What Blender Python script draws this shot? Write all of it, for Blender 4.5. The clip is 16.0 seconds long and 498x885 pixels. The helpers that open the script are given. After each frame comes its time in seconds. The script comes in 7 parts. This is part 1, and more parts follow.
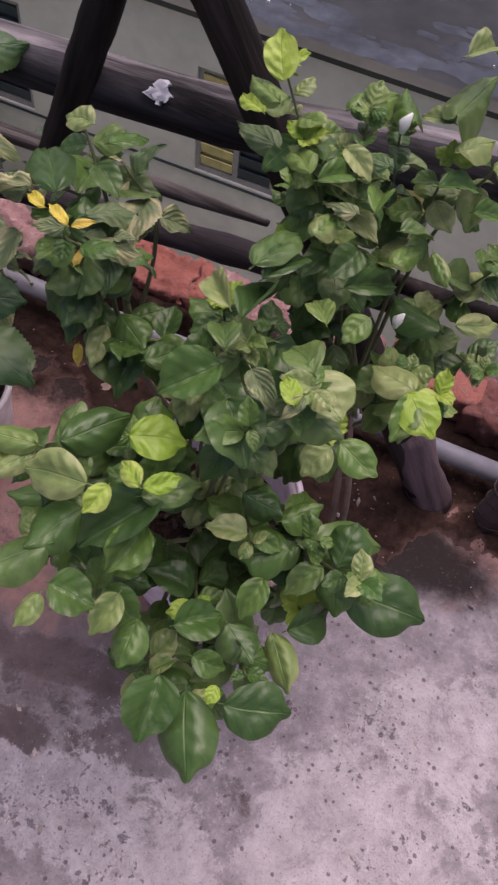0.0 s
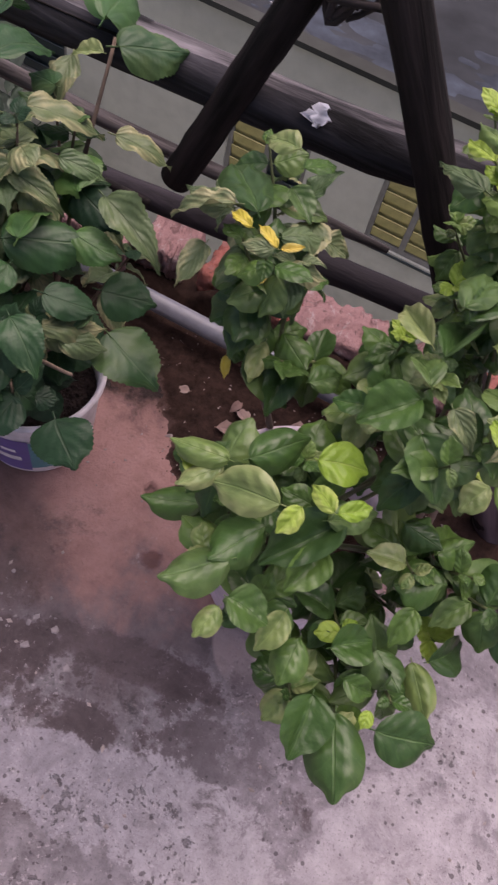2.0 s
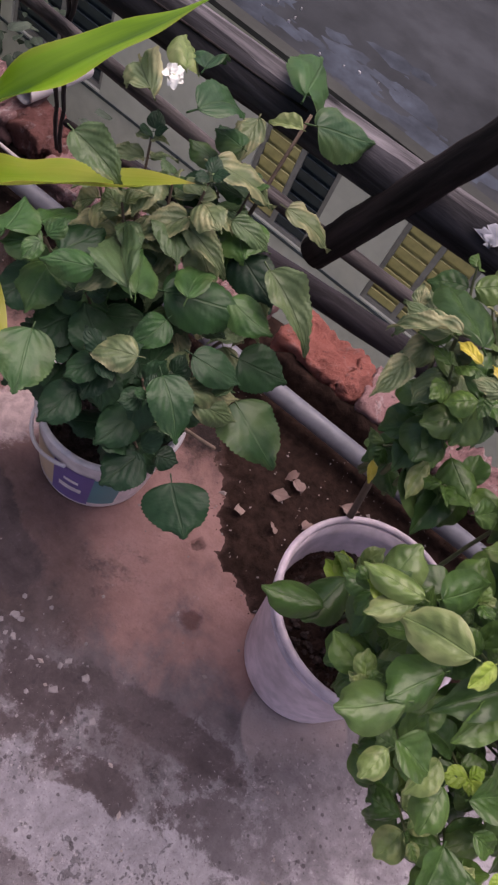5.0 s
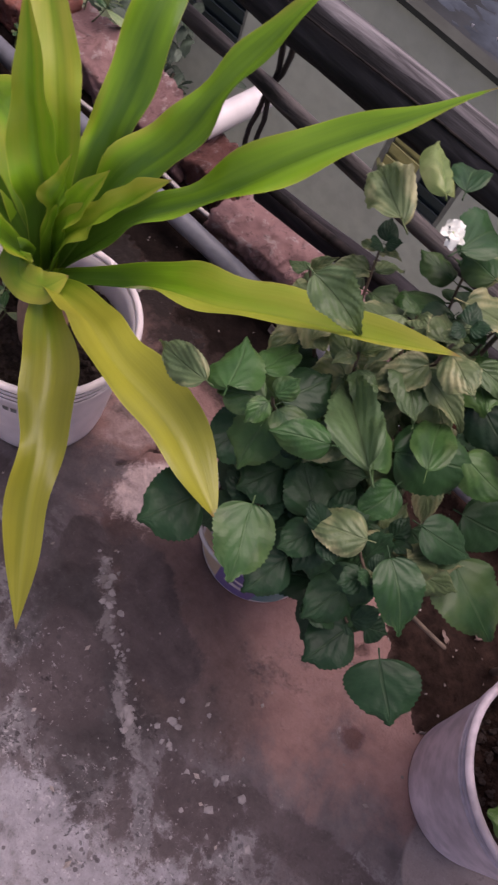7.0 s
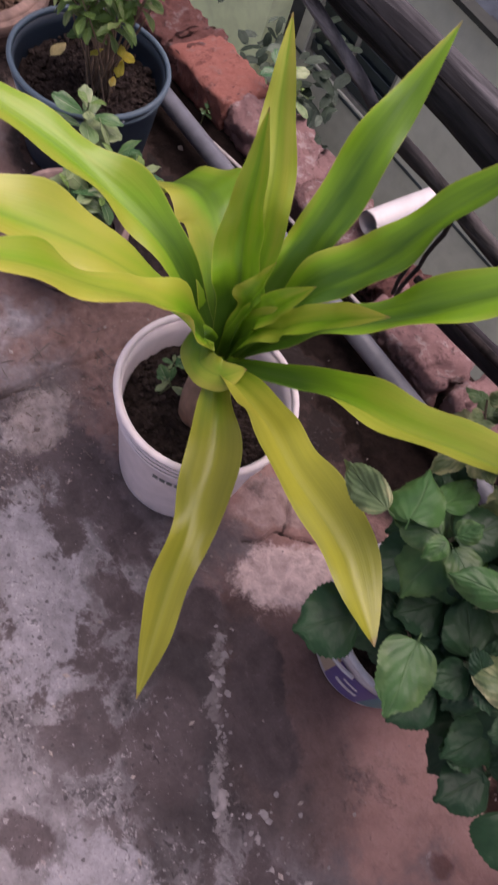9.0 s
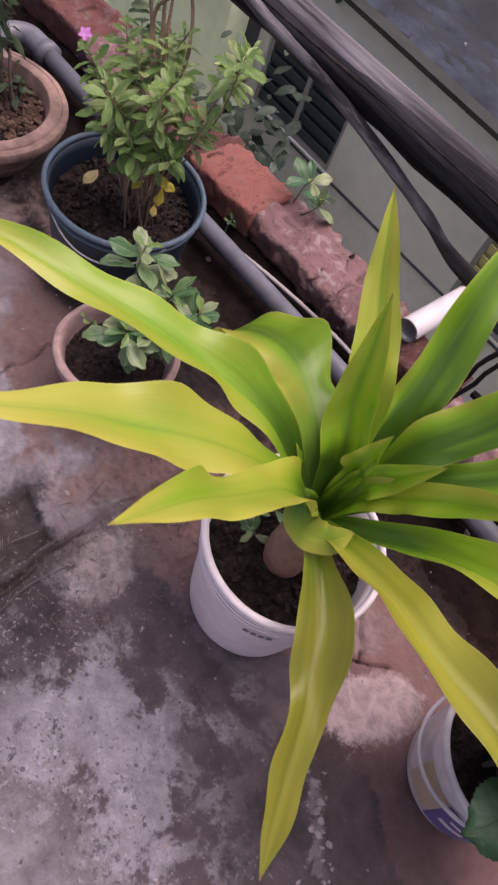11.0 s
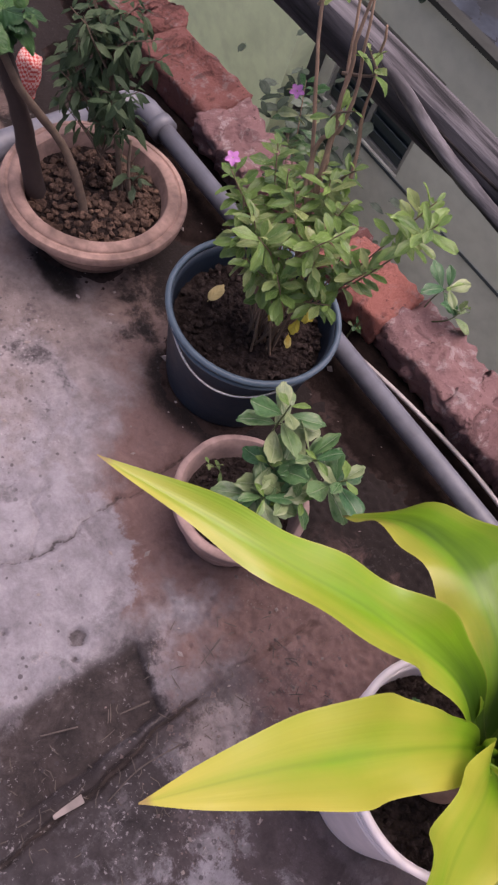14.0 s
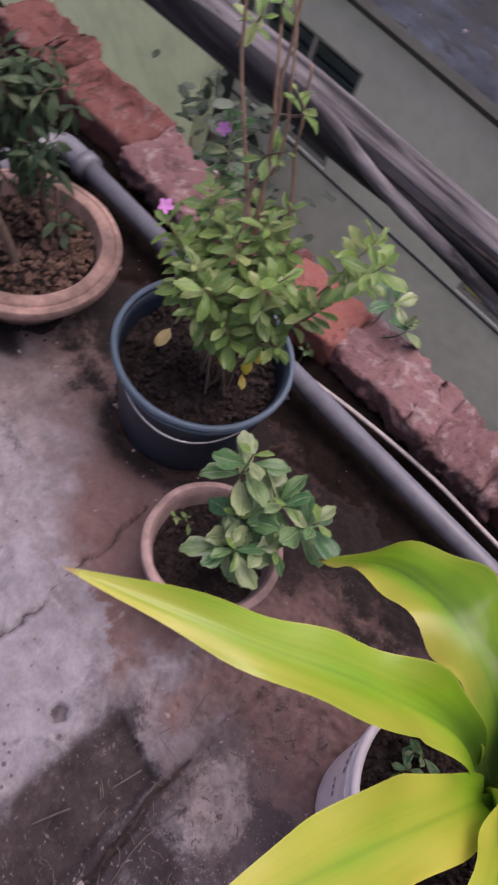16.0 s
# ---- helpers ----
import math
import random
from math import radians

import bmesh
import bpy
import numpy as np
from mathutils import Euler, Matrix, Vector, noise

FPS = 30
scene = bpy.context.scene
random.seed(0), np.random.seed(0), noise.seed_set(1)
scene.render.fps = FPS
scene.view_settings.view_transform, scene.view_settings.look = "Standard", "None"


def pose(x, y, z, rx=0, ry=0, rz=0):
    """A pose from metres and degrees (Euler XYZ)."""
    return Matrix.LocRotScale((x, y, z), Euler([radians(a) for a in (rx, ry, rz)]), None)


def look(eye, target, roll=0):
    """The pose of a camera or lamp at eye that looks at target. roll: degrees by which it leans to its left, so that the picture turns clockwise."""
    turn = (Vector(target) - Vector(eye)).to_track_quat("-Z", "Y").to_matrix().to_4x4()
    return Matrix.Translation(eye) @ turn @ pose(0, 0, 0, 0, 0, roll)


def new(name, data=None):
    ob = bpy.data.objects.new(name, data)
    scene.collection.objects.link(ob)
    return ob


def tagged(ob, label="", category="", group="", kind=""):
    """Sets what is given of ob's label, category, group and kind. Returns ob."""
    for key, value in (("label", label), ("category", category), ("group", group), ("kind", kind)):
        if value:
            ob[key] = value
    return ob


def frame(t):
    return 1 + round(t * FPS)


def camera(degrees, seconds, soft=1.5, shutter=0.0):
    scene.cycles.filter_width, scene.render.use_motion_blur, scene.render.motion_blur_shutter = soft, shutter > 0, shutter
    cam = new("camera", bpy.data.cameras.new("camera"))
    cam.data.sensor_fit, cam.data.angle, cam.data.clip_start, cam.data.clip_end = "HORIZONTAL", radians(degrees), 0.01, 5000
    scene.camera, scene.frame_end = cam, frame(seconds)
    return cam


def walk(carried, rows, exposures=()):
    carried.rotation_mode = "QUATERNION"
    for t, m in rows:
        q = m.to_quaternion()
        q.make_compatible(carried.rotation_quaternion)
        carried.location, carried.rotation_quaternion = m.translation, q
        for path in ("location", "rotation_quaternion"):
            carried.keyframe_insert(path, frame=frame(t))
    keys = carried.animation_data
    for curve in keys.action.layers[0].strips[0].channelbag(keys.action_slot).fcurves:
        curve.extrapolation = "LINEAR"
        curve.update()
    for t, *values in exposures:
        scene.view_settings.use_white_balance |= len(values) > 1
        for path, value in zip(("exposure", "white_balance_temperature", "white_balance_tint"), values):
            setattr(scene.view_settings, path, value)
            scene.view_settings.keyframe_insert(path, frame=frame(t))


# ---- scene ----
cam = camera(35.1, 16.0, 2.3, 0.4)
METRES, EYE, TILT, LEAN, TURN = 1.6, 1.294, -58.27, -5.16, 0.0
ROWS = [
    (0.0, 0.0, 0.0, 0.0, 0.0, 0.0, -0.0),
    (0.5, -0.0249, -0.004, 0.006, -0.37, 0.05, -1.24),
    (1.0, -0.0511, -0.0008, 0.0057, -0.53, 0.08, -2.57),
    (1.5, -0.0804, -0.0031, 0.0038, -1.08, 0.16, -4.36),
    (2.0, -0.1101, -0.0065, 0.0077, -1.23, 0.22, -5.67),
    (2.5, -0.1418, -0.0103, 0.0143, -1.0, 0.66, -6.44),
    (3.0, -0.1831, -0.0149, 0.0155, 0.65, 1.66, -7.95),
    (5.5, -0.2951, 0.0277, 0.0423, -6.75, 3.02, -17.82),
    (6.0, -0.3377, 0.0549, 0.086, -5.4, 0.81, -18.03),
    (6.5, -0.3651, 0.0806, 0.1185, -1.3, -1.39, -18.99),
    (7.0, -0.3786, 0.0928, 0.1348, 1.41, -2.37, -21.48),
    (7.5, -0.3974, 0.0921, 0.1368, 3.06, -3.18, -23.62),
    (8.0, -0.4158, 0.0901, 0.1355, 4.85, -3.83, -26.48),
    (8.5, -0.4301, 0.0867, 0.1326, 6.96, -3.8, -28.93),
    (9.0, -0.4548, 0.0793, 0.1461, 7.7, -1.65, -30.35),
    (9.5, -0.4938, 0.079, 0.157, 7.66, -0.28, -29.83),
    (10.0, -0.5376, 0.0796, 0.1674, 6.45, 0.53, -28.68),
    (12.5, -0.736, 0.0868, 0.2261, 2.34, 3.65, -25.42),
    (13.0, -0.7748, 0.1122, 0.2651, 4.09, 2.74, -26.77),
    (13.5, -0.7902, 0.1304, 0.2835, 5.66, 1.1, -28.76),
    (14.0, -0.7909, 0.1444, 0.2999, 7.01, -0.78, -29.69),
    (14.5, -0.7957, 0.1545, 0.3111, 8.74, -2.4, -30.37),
    (15.0, -0.8049, 0.1581, 0.319, 10.39, -3.51, -31.18),
    (15.5, -0.8112, 0.1603, 0.3304, 9.21, -2.74, -30.18),
    (16.0, -0.8187, 0.1623, 0.3397, 3.52, 0.54, -23.39),
]
walk(cam, [(t, pose(0, 0, EYE, 0, 0, 23.4) @ pose(0, 0, 0, TILT, LEAN, TURN) @ pose(METRES * x, METRES * y, METRES * z, 90 + pitch, roll, yaw)) for t, x, y, z, yaw, pitch, roll in ROWS], [(0.0, 0.46, 6680, 28), (6.5, 0.4, 6700, 27), (7.2, 0.28, 6700, 27), (8.5, 0.33, 6650, 26), (10.0, 0.4, 6600, 27), (12.0, 0.5, 6650, 27), (13.8, 0.46, 6650, 27), (15.3, 0.44, 6480, 27), (16.0, 0.35, 6450, 28)])

# ---- world and light ----
WORLD = bpy.data.worlds.new("sky")
scene.world = WORLD
WORLD.use_nodes = True
wt = WORLD.node_tree
sky = wt.nodes.new("ShaderNodeTexSky")
sky.sky_type = "NISHITA"
sky.sun_disc = False
sky.sun_elevation = radians(66)
sky.sun_rotation = radians(14)
sky.dust_density = 5.0
sky.air_density = 1.0
wt.nodes["Background"].inputs["Strength"].default_value = 0.11
wt.links.new(sky.outputs["Color"], wt.nodes["Background"].inputs["Color"])
sun = new("sun", bpy.data.lights.new("sun", "SUN"))
sun.data.energy, sun.data.angle, sun.data.color = 2.6, radians(60), (1.0, 0.92, 0.86)
sun.matrix_world = look((-0.4, 1.3, 5.2), (-0.8, 0.5, 0.0))

# ---- node helpers ----


def blank(name):
    m = bpy.data.materials.new(name)
    m.use_nodes = True
    nt = m.node_tree
    return m, nt, nt.nodes["Principled BSDF"]


def put(nt, sock, value):
    if isinstance(value, bpy.types.NodeSocket):
        nt.links.new(value, sock)
    elif isinstance(value, tuple) and len(value) == 3 and sock.type == "RGBA":
        sock.default_value = (*value, 1.0)
    else:
        sock.default_value = value


def place_of(nt):
    return nt.nodes.new("ShaderNodeNewGeometry").outputs["Position"]


def local(nt, which="Object"):
    return nt.nodes.new("ShaderNodeTexCoord").outputs[which]


def chance(nt):
    return nt.nodes.new("ShaderNodeObjectInfo").outputs["Random"]


def scaled(nt, vec, sx, sy, sz, shift=None):
    n = nt.nodes.new("ShaderNodeMapping")
    put(nt, n.inputs["Vector"], vec)
    n.inputs["Scale"].default_value = (sx, sy, sz)
    if shift is not None:
        put(nt, n.inputs["Location"], shift)
    return n.outputs["Vector"]


def cloud(nt, vec, scale, detail=5.0, rough=0.55, warp=0.0):
    n = nt.nodes.new("ShaderNodeTexNoise")
    put(nt, n.inputs["Vector"], vec)
    n.inputs["Scale"].default_value = scale
    n.inputs["Detail"].default_value = detail
    n.inputs["Roughness"].default_value = rough
    n.inputs["Distortion"].default_value = warp
    return n.outputs["Fac"]


def cells(nt, vec, scale):
    n = nt.nodes.new("ShaderNodeTexVoronoi")
    put(nt, n.inputs["Vector"], vec)
    n.inputs["Scale"].default_value = scale
    return n.outputs["Distance"]


def calc(nt, op, a, b=0.0, c=0.0):
    n = nt.nodes.new("ShaderNodeMath")
    n.operation = op
    put(nt, n.inputs[0], a)
    put(nt, n.inputs[1], b)
    put(nt, n.inputs[2], c)
    return n.outputs[0]


def step(nt, v, lo, hi):
    n = nt.nodes.new("ShaderNodeMapRange")
    n.interpolation_type = "SMOOTHSTEP"
    put(nt, n.inputs["Value"], v)
    n.inputs["From Min"].default_value = lo
    n.inputs["From Max"].default_value = hi
    return n.outputs["Result"]


def ramp(nt, fac, *stops):
    n = nt.nodes.new("ShaderNodeValToRGB")
    put(nt, n.inputs["Fac"], fac)
    e = n.color_ramp.elements
    while len(e) < len(stops):
        e.new(0.5)
    for k, (p, col) in enumerate(stops):
        e[k].position, e[k].color = p, (*col, 1.0)
    return n.outputs["Color"]


def blend(nt, fac, a, b, how="MIX"):
    n = nt.nodes.new("ShaderNodeMix")
    n.data_type, n.blend_type = "RGBA", how
    put(nt, n.inputs["Factor"], fac)
    put(nt, n.inputs[6], a)
    put(nt, n.inputs[7], b)
    return n.outputs[2]


def axis(nt, vec, k):
    n = nt.nodes.new("ShaderNodeSeparateXYZ")
    put(nt, n.inputs[0], vec)
    return n.outputs[k]


def relief(nt, bsdf, height, strength=0.4, distance=0.01):
    n = nt.nodes.new("ShaderNodeBump")
    n.inputs["Strength"].default_value = strength
    n.inputs["Distance"].default_value = distance
    put(nt, n.inputs["Height"], height)
    nt.links.new(n.outputs["Normal"], bsdf.inputs["Normal"])


def plain(name, col, rough=0.6, scale=30.0, vary=0.25, metal=0.0, bump=0.2, big=3.0):
    """A painted or moulded surface with grain and soft stains."""
    m, nt, b = blank(name)
    v = local(nt)
    grain, stain = cloud(nt, v, scale), cloud(nt, v, big, 4.0)
    dark = tuple(c * (1 - vary) for c in col)
    lite = tuple(min(1.0, c * (1 + vary * 0.6)) for c in col)
    c1 = ramp(nt, stain, (0.3, dark), (0.7, lite))
    c2 = ramp(nt, grain, (0.35, (1 - vary, 1 - vary, 1 - vary)), (0.6, (1.0, 1.0, 1.0)))
    put(nt, b.inputs["Base Color"], blend(nt, 0.7, c1, c2, "MULTIPLY"))
    put(nt, b.inputs["Roughness"], calc(nt, "MULTIPLY_ADD", grain, 0.25, rough - 0.12))
    b.inputs["Metallic"].default_value = metal
    relief(nt, b, grain, bump, 0.004)
    return m


def zone(nt, p, spots):
    """A soft field: the sum of oval spots, given as x, y, two half-axes and a turn in degrees, each 1 at its middle."""
    total = 0.0
    for x, y, rx, ry, turn in spots:
        n = nt.nodes.new("ShaderNodeMapping")
        n.vector_type = "TEXTURE"
        put(nt, n.inputs["Vector"], p)
        n.inputs["Location"].default_value = (x, y, 0)
        n.inputs["Rotation"].default_value = (0, 0, radians(turn))
        n.inputs["Scale"].default_value = (rx, ry, 1)
        d = nt.nodes.new("ShaderNodeVectorMath")
        d.operation = "LENGTH"
        nt.links.new(n.outputs["Vector"], d.inputs[0])
        total = calc(nt, "ADD", step(nt, d.outputs["Value"], 1.25, 0.35), total)
    return total


LIMED = [(-1.27, -0.01, 0.15, 0.06, 25), (-1.2, 0.05, 0.1, 0.05, 0), (0.04, 0.07, 0.22, 0.11, 5), (0.3, 0.1, 0.2, 0.12, 0), (0.2, 0.22, 0.24, 0.13, 10), (-0.26, 0.06, 0.17, 0.07, 5), (-0.2, 0.12, 0.12, 0.05, 20), (0.3, 0.43, 0.16, 0.1, 20), (-0.64, 0.0, 0.14, 0.08, 0),
         (-0.42, 0.06, 0.14, 0.07, 20), (-1.0, 0.11, 0.1, 0.07, -30), (-1.1, 0.16, 0.12, 0.07, -10), (-1.16, 0.12, 0.1, 0.08, 0),
         (-1.3, 0.0, 0.09, 0.06, 0), (-1.78, 0.2, 0.22, 0.16, 10), (-2.02, 0.36, 0.15, 0.08, 0), (-1.63, 0.1, 0.1, 0.14, -15), (-1.68, 0.26, 0.1, 0.1, 0), (-2.0, 0.05, 0.3, 0.2, 0)]
PLASTER = [(-0.995, 0.565, 0.1, 0.065, 55), (-0.872, 0.505, 0.115, 0.072, 60), (-1.335, 0.29, 0.065, 0.085, 30)]
DARKENED = [(-0.72, 0.38, 0.17, 0.13, -35), (-0.6, 0.32, 0.12, 0.1, 0)]
# damp ground, and contact shade painted round the blue bucket and the bowl
DAMPSHADE = [(0.1, 0.7, 0.28, 0.1, 0), (-1.86, 0.6, 0.13, 0.09, 0), (-1.62, 0.67, 0.22, 0.13, 0), (-2.2, 0.53, 0.09, 0.04, 0), (-2.04, 0.74, 0.1, 0.1, 0)]
GRIMED = [(-0.31, 0.265, 0.2, 0.045, 8), (-0.5, 0.19, 0.1, 0.045, -10), (-0.79, 0.37, 0.1, 0.05, -25), (-0.76, 0.16, 0.1, 0.06, 25), (-0.8, 0.22, 0.07, 0.05, 0), (-0.7, 0.31, 0.11, 0.07, 0),
          (-0.9, 0.34, 0.05, 0.05, 0), (-1.1, 0.3, 0.12, 0.05, 0), (-1.24, 0.31, 0.09, 0.06, 20), (-1.43, 0.05, 0.05, 0.1, 0), (-1.2, 0.045, 0.03, 0.025, 0), (-0.77, -0.04, 0.07, 0.035, 20), (-1.0, 0.24, 0.08, 0.03, 20),
          (-0.41, 0.11, 0.07, 0.025, 30), (-1.28, 0.2, 0.05, 0.07, 0), (0.03, 0.16, 0.05, 0.1, 20)]


def rag_of(nt, flaky, mid):
    return calc(nt, "MULTIPLY_ADD", calc(nt, "SUBTRACT", flaky, 0.5), 4.2, calc(nt, "MULTIPLY", calc(nt, "SUBTRACT", mid, 0.5), 3.2))


def concrete_floor():
    """Old screed: flaking lime wash, trodden grime, red mud washed out of the pots, black lichen specks in clusters."""
    m, nt, b = blank("weathered_concrete")
    p = place_of(nt)
    x, y, z = axis(nt, p, 0), axis(nt, p, 1), axis(nt, p, 2)
    big = cloud(nt, p, 2.6, 5.0, 0.6, 0.5)
    mid = cloud(nt, p, 8.0, 9.0, 0.7, 0.2)
    small = cloud(nt, p, 21.0, 8.0, 0.72)
    flaky = cloud(nt, p, 16.0, 12.0, 0.78, 0.3)
    fine = cloud(nt, p, 120.0, 6.0, 0.7)
    speck = cloud(nt, p, 115.0, 2.0, 0.5)
    scab = cloud(nt, p, 42.0, 7.0, 0.65, 0.4)
    dust = cloud(nt, p, 260.0, 3.0, 0.6)
    lime = ramp(nt, small, (0.25, (0.11, 0.097, 0.106)), (0.46, (0.205, 0.186, 0.203)), (0.7, (0.34, 0.313, 0.338)))
    mud = ramp(nt, calc(nt, "MULTIPLY_ADD", mid, 0.6, calc(nt, "MULTIPLY", small, 0.4)), (0.3, (0.193, 0.108, 0.098)), (0.5, (0.323, 0.188, 0.171)), (0.75, (0.435, 0.278, 0.258)))
    grime = ramp(nt, small, (0.3, (0.018, 0.014, 0.015)), (0.6, (0.05, 0.041, 0.044)), (0.8, (0.12, 0.103, 0.11)))
    off = calc(nt, "MULTIPLY", calc(nt, "SUBTRACT", big, 0.5), 0.7)
    off = calc(nt, "MULTIPLY_ADD", calc(nt, "SUBTRACT", mid, 0.5), 0.35, off)
    e = calc(nt, "ADD", y, off)
    # the mud washed out of the pots reaches further where they stand closest
    mud = blend(nt, calc(nt, "MULTIPLY", step(nt, calc(nt, "MULTIPLY_ADD", calc(nt, "SUBTRACT", mid, 0.5), 0.8, x), -0.95, -1.4), 0.75), mud, ramp(nt, flaky, (0.35, (0.055, 0.036, 0.032)), (0.65, (0.175, 0.12, 0.112))))
    reach = calc(nt, "MULTIPLY", step(nt, x, -0.25, 0.05), 0.3)
    reach = calc(nt, "ADD", reach, calc(nt, "MULTIPLY", step(nt, x, -1.75, -1.95), 0.16))
    inner = calc(nt, "SUBTRACT", e, reach)
    col = blend(nt, step(nt, inner, 0.28, 0.42), lime, mud)
    walked = calc(nt, "MULTIPLY", step(nt, x, -1.5, -1.36), step(nt, x, 0.1, -0.3))
    walked = calc(nt, "MAXIMUM", walked, calc(nt, "MULTIPLY", step(nt, x, -1.9, -2.1), 0.6))
    walked = calc(nt, "MULTIPLY", walked, step(nt, y, -0.9, -0.4))
    belt = calc(nt, "MULTIPLY", step(nt, calc(nt, "SUBTRACT", e, calc(nt, "MULTIPLY", step(nt, x, -1.35, -0.9), 0.12)), -0.14, 0.06), step(nt, calc(nt, "MULTIPLY_ADD", calc(nt, "SUBTRACT", mid, 0.5), -0.25, inner), 0.5, 0.24))
    gap = step(nt, calc(nt, "MULTIPLY_ADD", flaky, 0.4, calc(nt, "MULTIPLY", mid, 0.6)), 0.535, 0.485)
    col = blend(nt, calc(nt, "MULTIPLY", calc(nt, "MULTIPLY", walked, step(nt, inner, 0.34, 0.24)), 0.25), col, grime)
    gap = calc(nt, "MAXIMUM", gap, step(nt, e, 0.22, 0.33))
    smear = ramp(nt, calc(nt, "MULTIPLY_ADD", flaky, 0.5, calc(nt, "MULTIPLY", mid, 0.5)), (0.35, (0.038, 0.028, 0.03)), (0.65, (0.118, 0.091, 0.097)))
    col = blend(nt, calc(nt, "MULTIPLY", calc(nt, "MULTIPLY", belt, walked), calc(nt, "MULTIPLY", gap, 0.92)), col, smear)
    # thin flakes of lime left standing on the grime
    chipx = calc(nt, "MULTIPLY", calc(nt, "MULTIPLY", belt, walked), step(nt, flaky, 0.6, 0.66))
    col = blend(nt, calc(nt, "MULTIPLY", chipx, 0.4), col, (0.5, 0.45, 0.47))
    # a raised seam of old lime, darker on its far side, and a clean pinkish patch beside the white bucket
    seam = calc(nt, "ADD", calc(nt, "MULTIPLY_ADD", calc(nt, "ADD", x, 0.832), 0.655, calc(nt, "SUBTRACT", y, 0.325)), calc(nt, "MULTIPLY", calc(nt, "SUBTRACT", flaky, 0.5), 0.17))
    span = calc(nt, "MULTIPLY", step(nt, x, -0.95, -0.88), step(nt, x, -0.56, -0.64))
    far_dark = calc(nt, "MULTIPLY", calc(nt, "MULTIPLY", step(nt, calc(nt, "MULTIPLY_ADD", calc(nt, "SUBTRACT", mid, 0.5), 0.25, seam), -0.19, -0.1), step(nt, seam, 0.18, 0.06)), span)
    col = blend(nt, calc(nt, "MULTIPLY", far_dark, 0.8), col, grime)
    col = blend(nt, calc(nt, "MULTIPLY", calc(nt, "MULTIPLY", step(nt, calc(nt, "ABSOLUTE", seam), 0.017, 0.008), calc(nt, "MULTIPLY", span, step(nt, flaky, 0.42, 0.52))), 0.32), col, (0.42, 0.375, 0.39))
    # a soft-edged brown darkening between seam and printed tub
    col = blend(nt, calc(nt, "MULTIPLY", step(nt, calc(nt, "MULTIPLY_ADD", rag_of(nt, flaky, mid), 0.12, zone(nt, p, DARKENED)), 0.0, 1.0), 0.72), col, ramp(nt, small, (0.3, (0.05, 0.036, 0.036)), (0.7, (0.13, 0.09, 0.086))))
    # where the wash has held, and where feet have worn the grime in
    held, worn = zone(nt, p, LIMED), zone(nt, p, GRIMED)
    rag = calc(nt, "MULTIPLY_ADD", calc(nt, "SUBTRACT", scab, 0.5), 1.6, rag_of(nt, flaky, mid))
    lean = calc(nt, "ADD", calc(nt, "SUBTRACT", held, worn), rag)
    wash = ramp(nt, calc(nt, "MULTIPLY_ADD", flaky, 0.5, calc(nt, "MULTIPLY", small, 0.5)), (0.36, (0.135, 0.123, 0.138)), (0.48, (0.225, 0.21, 0.236)), (0.64, (0.345, 0.327, 0.363)))
    wash = blend(nt, calc(nt, "MULTIPLY", step(nt, x, -0.45, 0.05), 0.65), wash, ramp(nt, flaky, (0.34, (0.22, 0.195, 0.205)), (0.5, (0.38, 0.35, 0.365)), (0.66, (0.5, 0.465, 0.485))))
    col = blend(nt, calc(nt, "MULTIPLY", calc(nt, "MULTIPLY", step(nt, lean, 0.15, 0.65), step(nt, held, 0.0, 0.4)), 0.88), col, wash)
    col = blend(nt, calc(nt, "MULTIPLY", calc(nt, "MULTIPLY", step(nt, calc(nt, "MULTIPLY_ADD", rag, -0.4, calc(nt, "MULTIPLY_ADD", held, -0.6, worn)), 0.36, 0.72), step(nt, worn, 0.0, 0.4)), 0.85), col, smear)
    # broken plaster beside the white bucket, the nearer piece cleaner than the other
    bits = calc(nt, "MULTIPLY", calc(nt, "SUBTRACT", flaky, 0.5), 2.4)
    for spots, lo, hi, much in (([PLASTER[0]], (0.22, 0.15, 0.14), (0.42, 0.31, 0.3), 0.75), ([PLASTER[1]], (0.4, 0.295, 0.283), (0.68, 0.53, 0.515), 0.97), ([PLASTER[2]], (0.15, 0.124, 0.122), (0.36, 0.305, 0.3), 0.7)):
        col = blend(nt, calc(nt, "MULTIPLY", step(nt, calc(nt, "ADD", zone(nt, p, spots), bits), 0.3, 0.7), much), col, ramp(nt, scab, (0.32, lo), (0.6, hi)))
    sx, sy = calc(nt, "ADD", x, 0.386), calc(nt, "SUBTRACT", y, 0.43)
    spot = calc(nt, "MULTIPLY_ADD", calc(nt, "SUBTRACT", small, 0.5), 0.03, calc(nt, "SQRT", calc(nt, "ADD", calc(nt, "MULTIPLY", sx, sx), calc(nt, "MULTIPLY", sy, sy))))
    col = blend(nt, calc(nt, "MULTIPLY", step(nt, spot, 0.024, 0.012), 0.75), col, (0.1, 0.045, 0.04))
    # clean round print where the bucket used to stand
    ox, oy = calc(nt, "ADD", x, 0.135), calc(nt, "SUBTRACT", y, 0.4)
    print_r = calc(nt, "MULTIPLY_ADD", calc(nt, "SUBTRACT", small, 0.5), 0.006, calc(nt, "SQRT", calc(nt, "ADD", calc(nt, "MULTIPLY", ox, ox), calc(nt, "MULTIPLY", oy, oy))))
    print_r = calc(nt, "MULTIPLY", step(nt, print_r, 0.098, 0.091), step(nt, calc(nt, "ADD", calc(nt, "SUBTRACT", ox, oy), calc(nt, "MULTIPLY", mid, 0.08)), 0.13, 0.03))
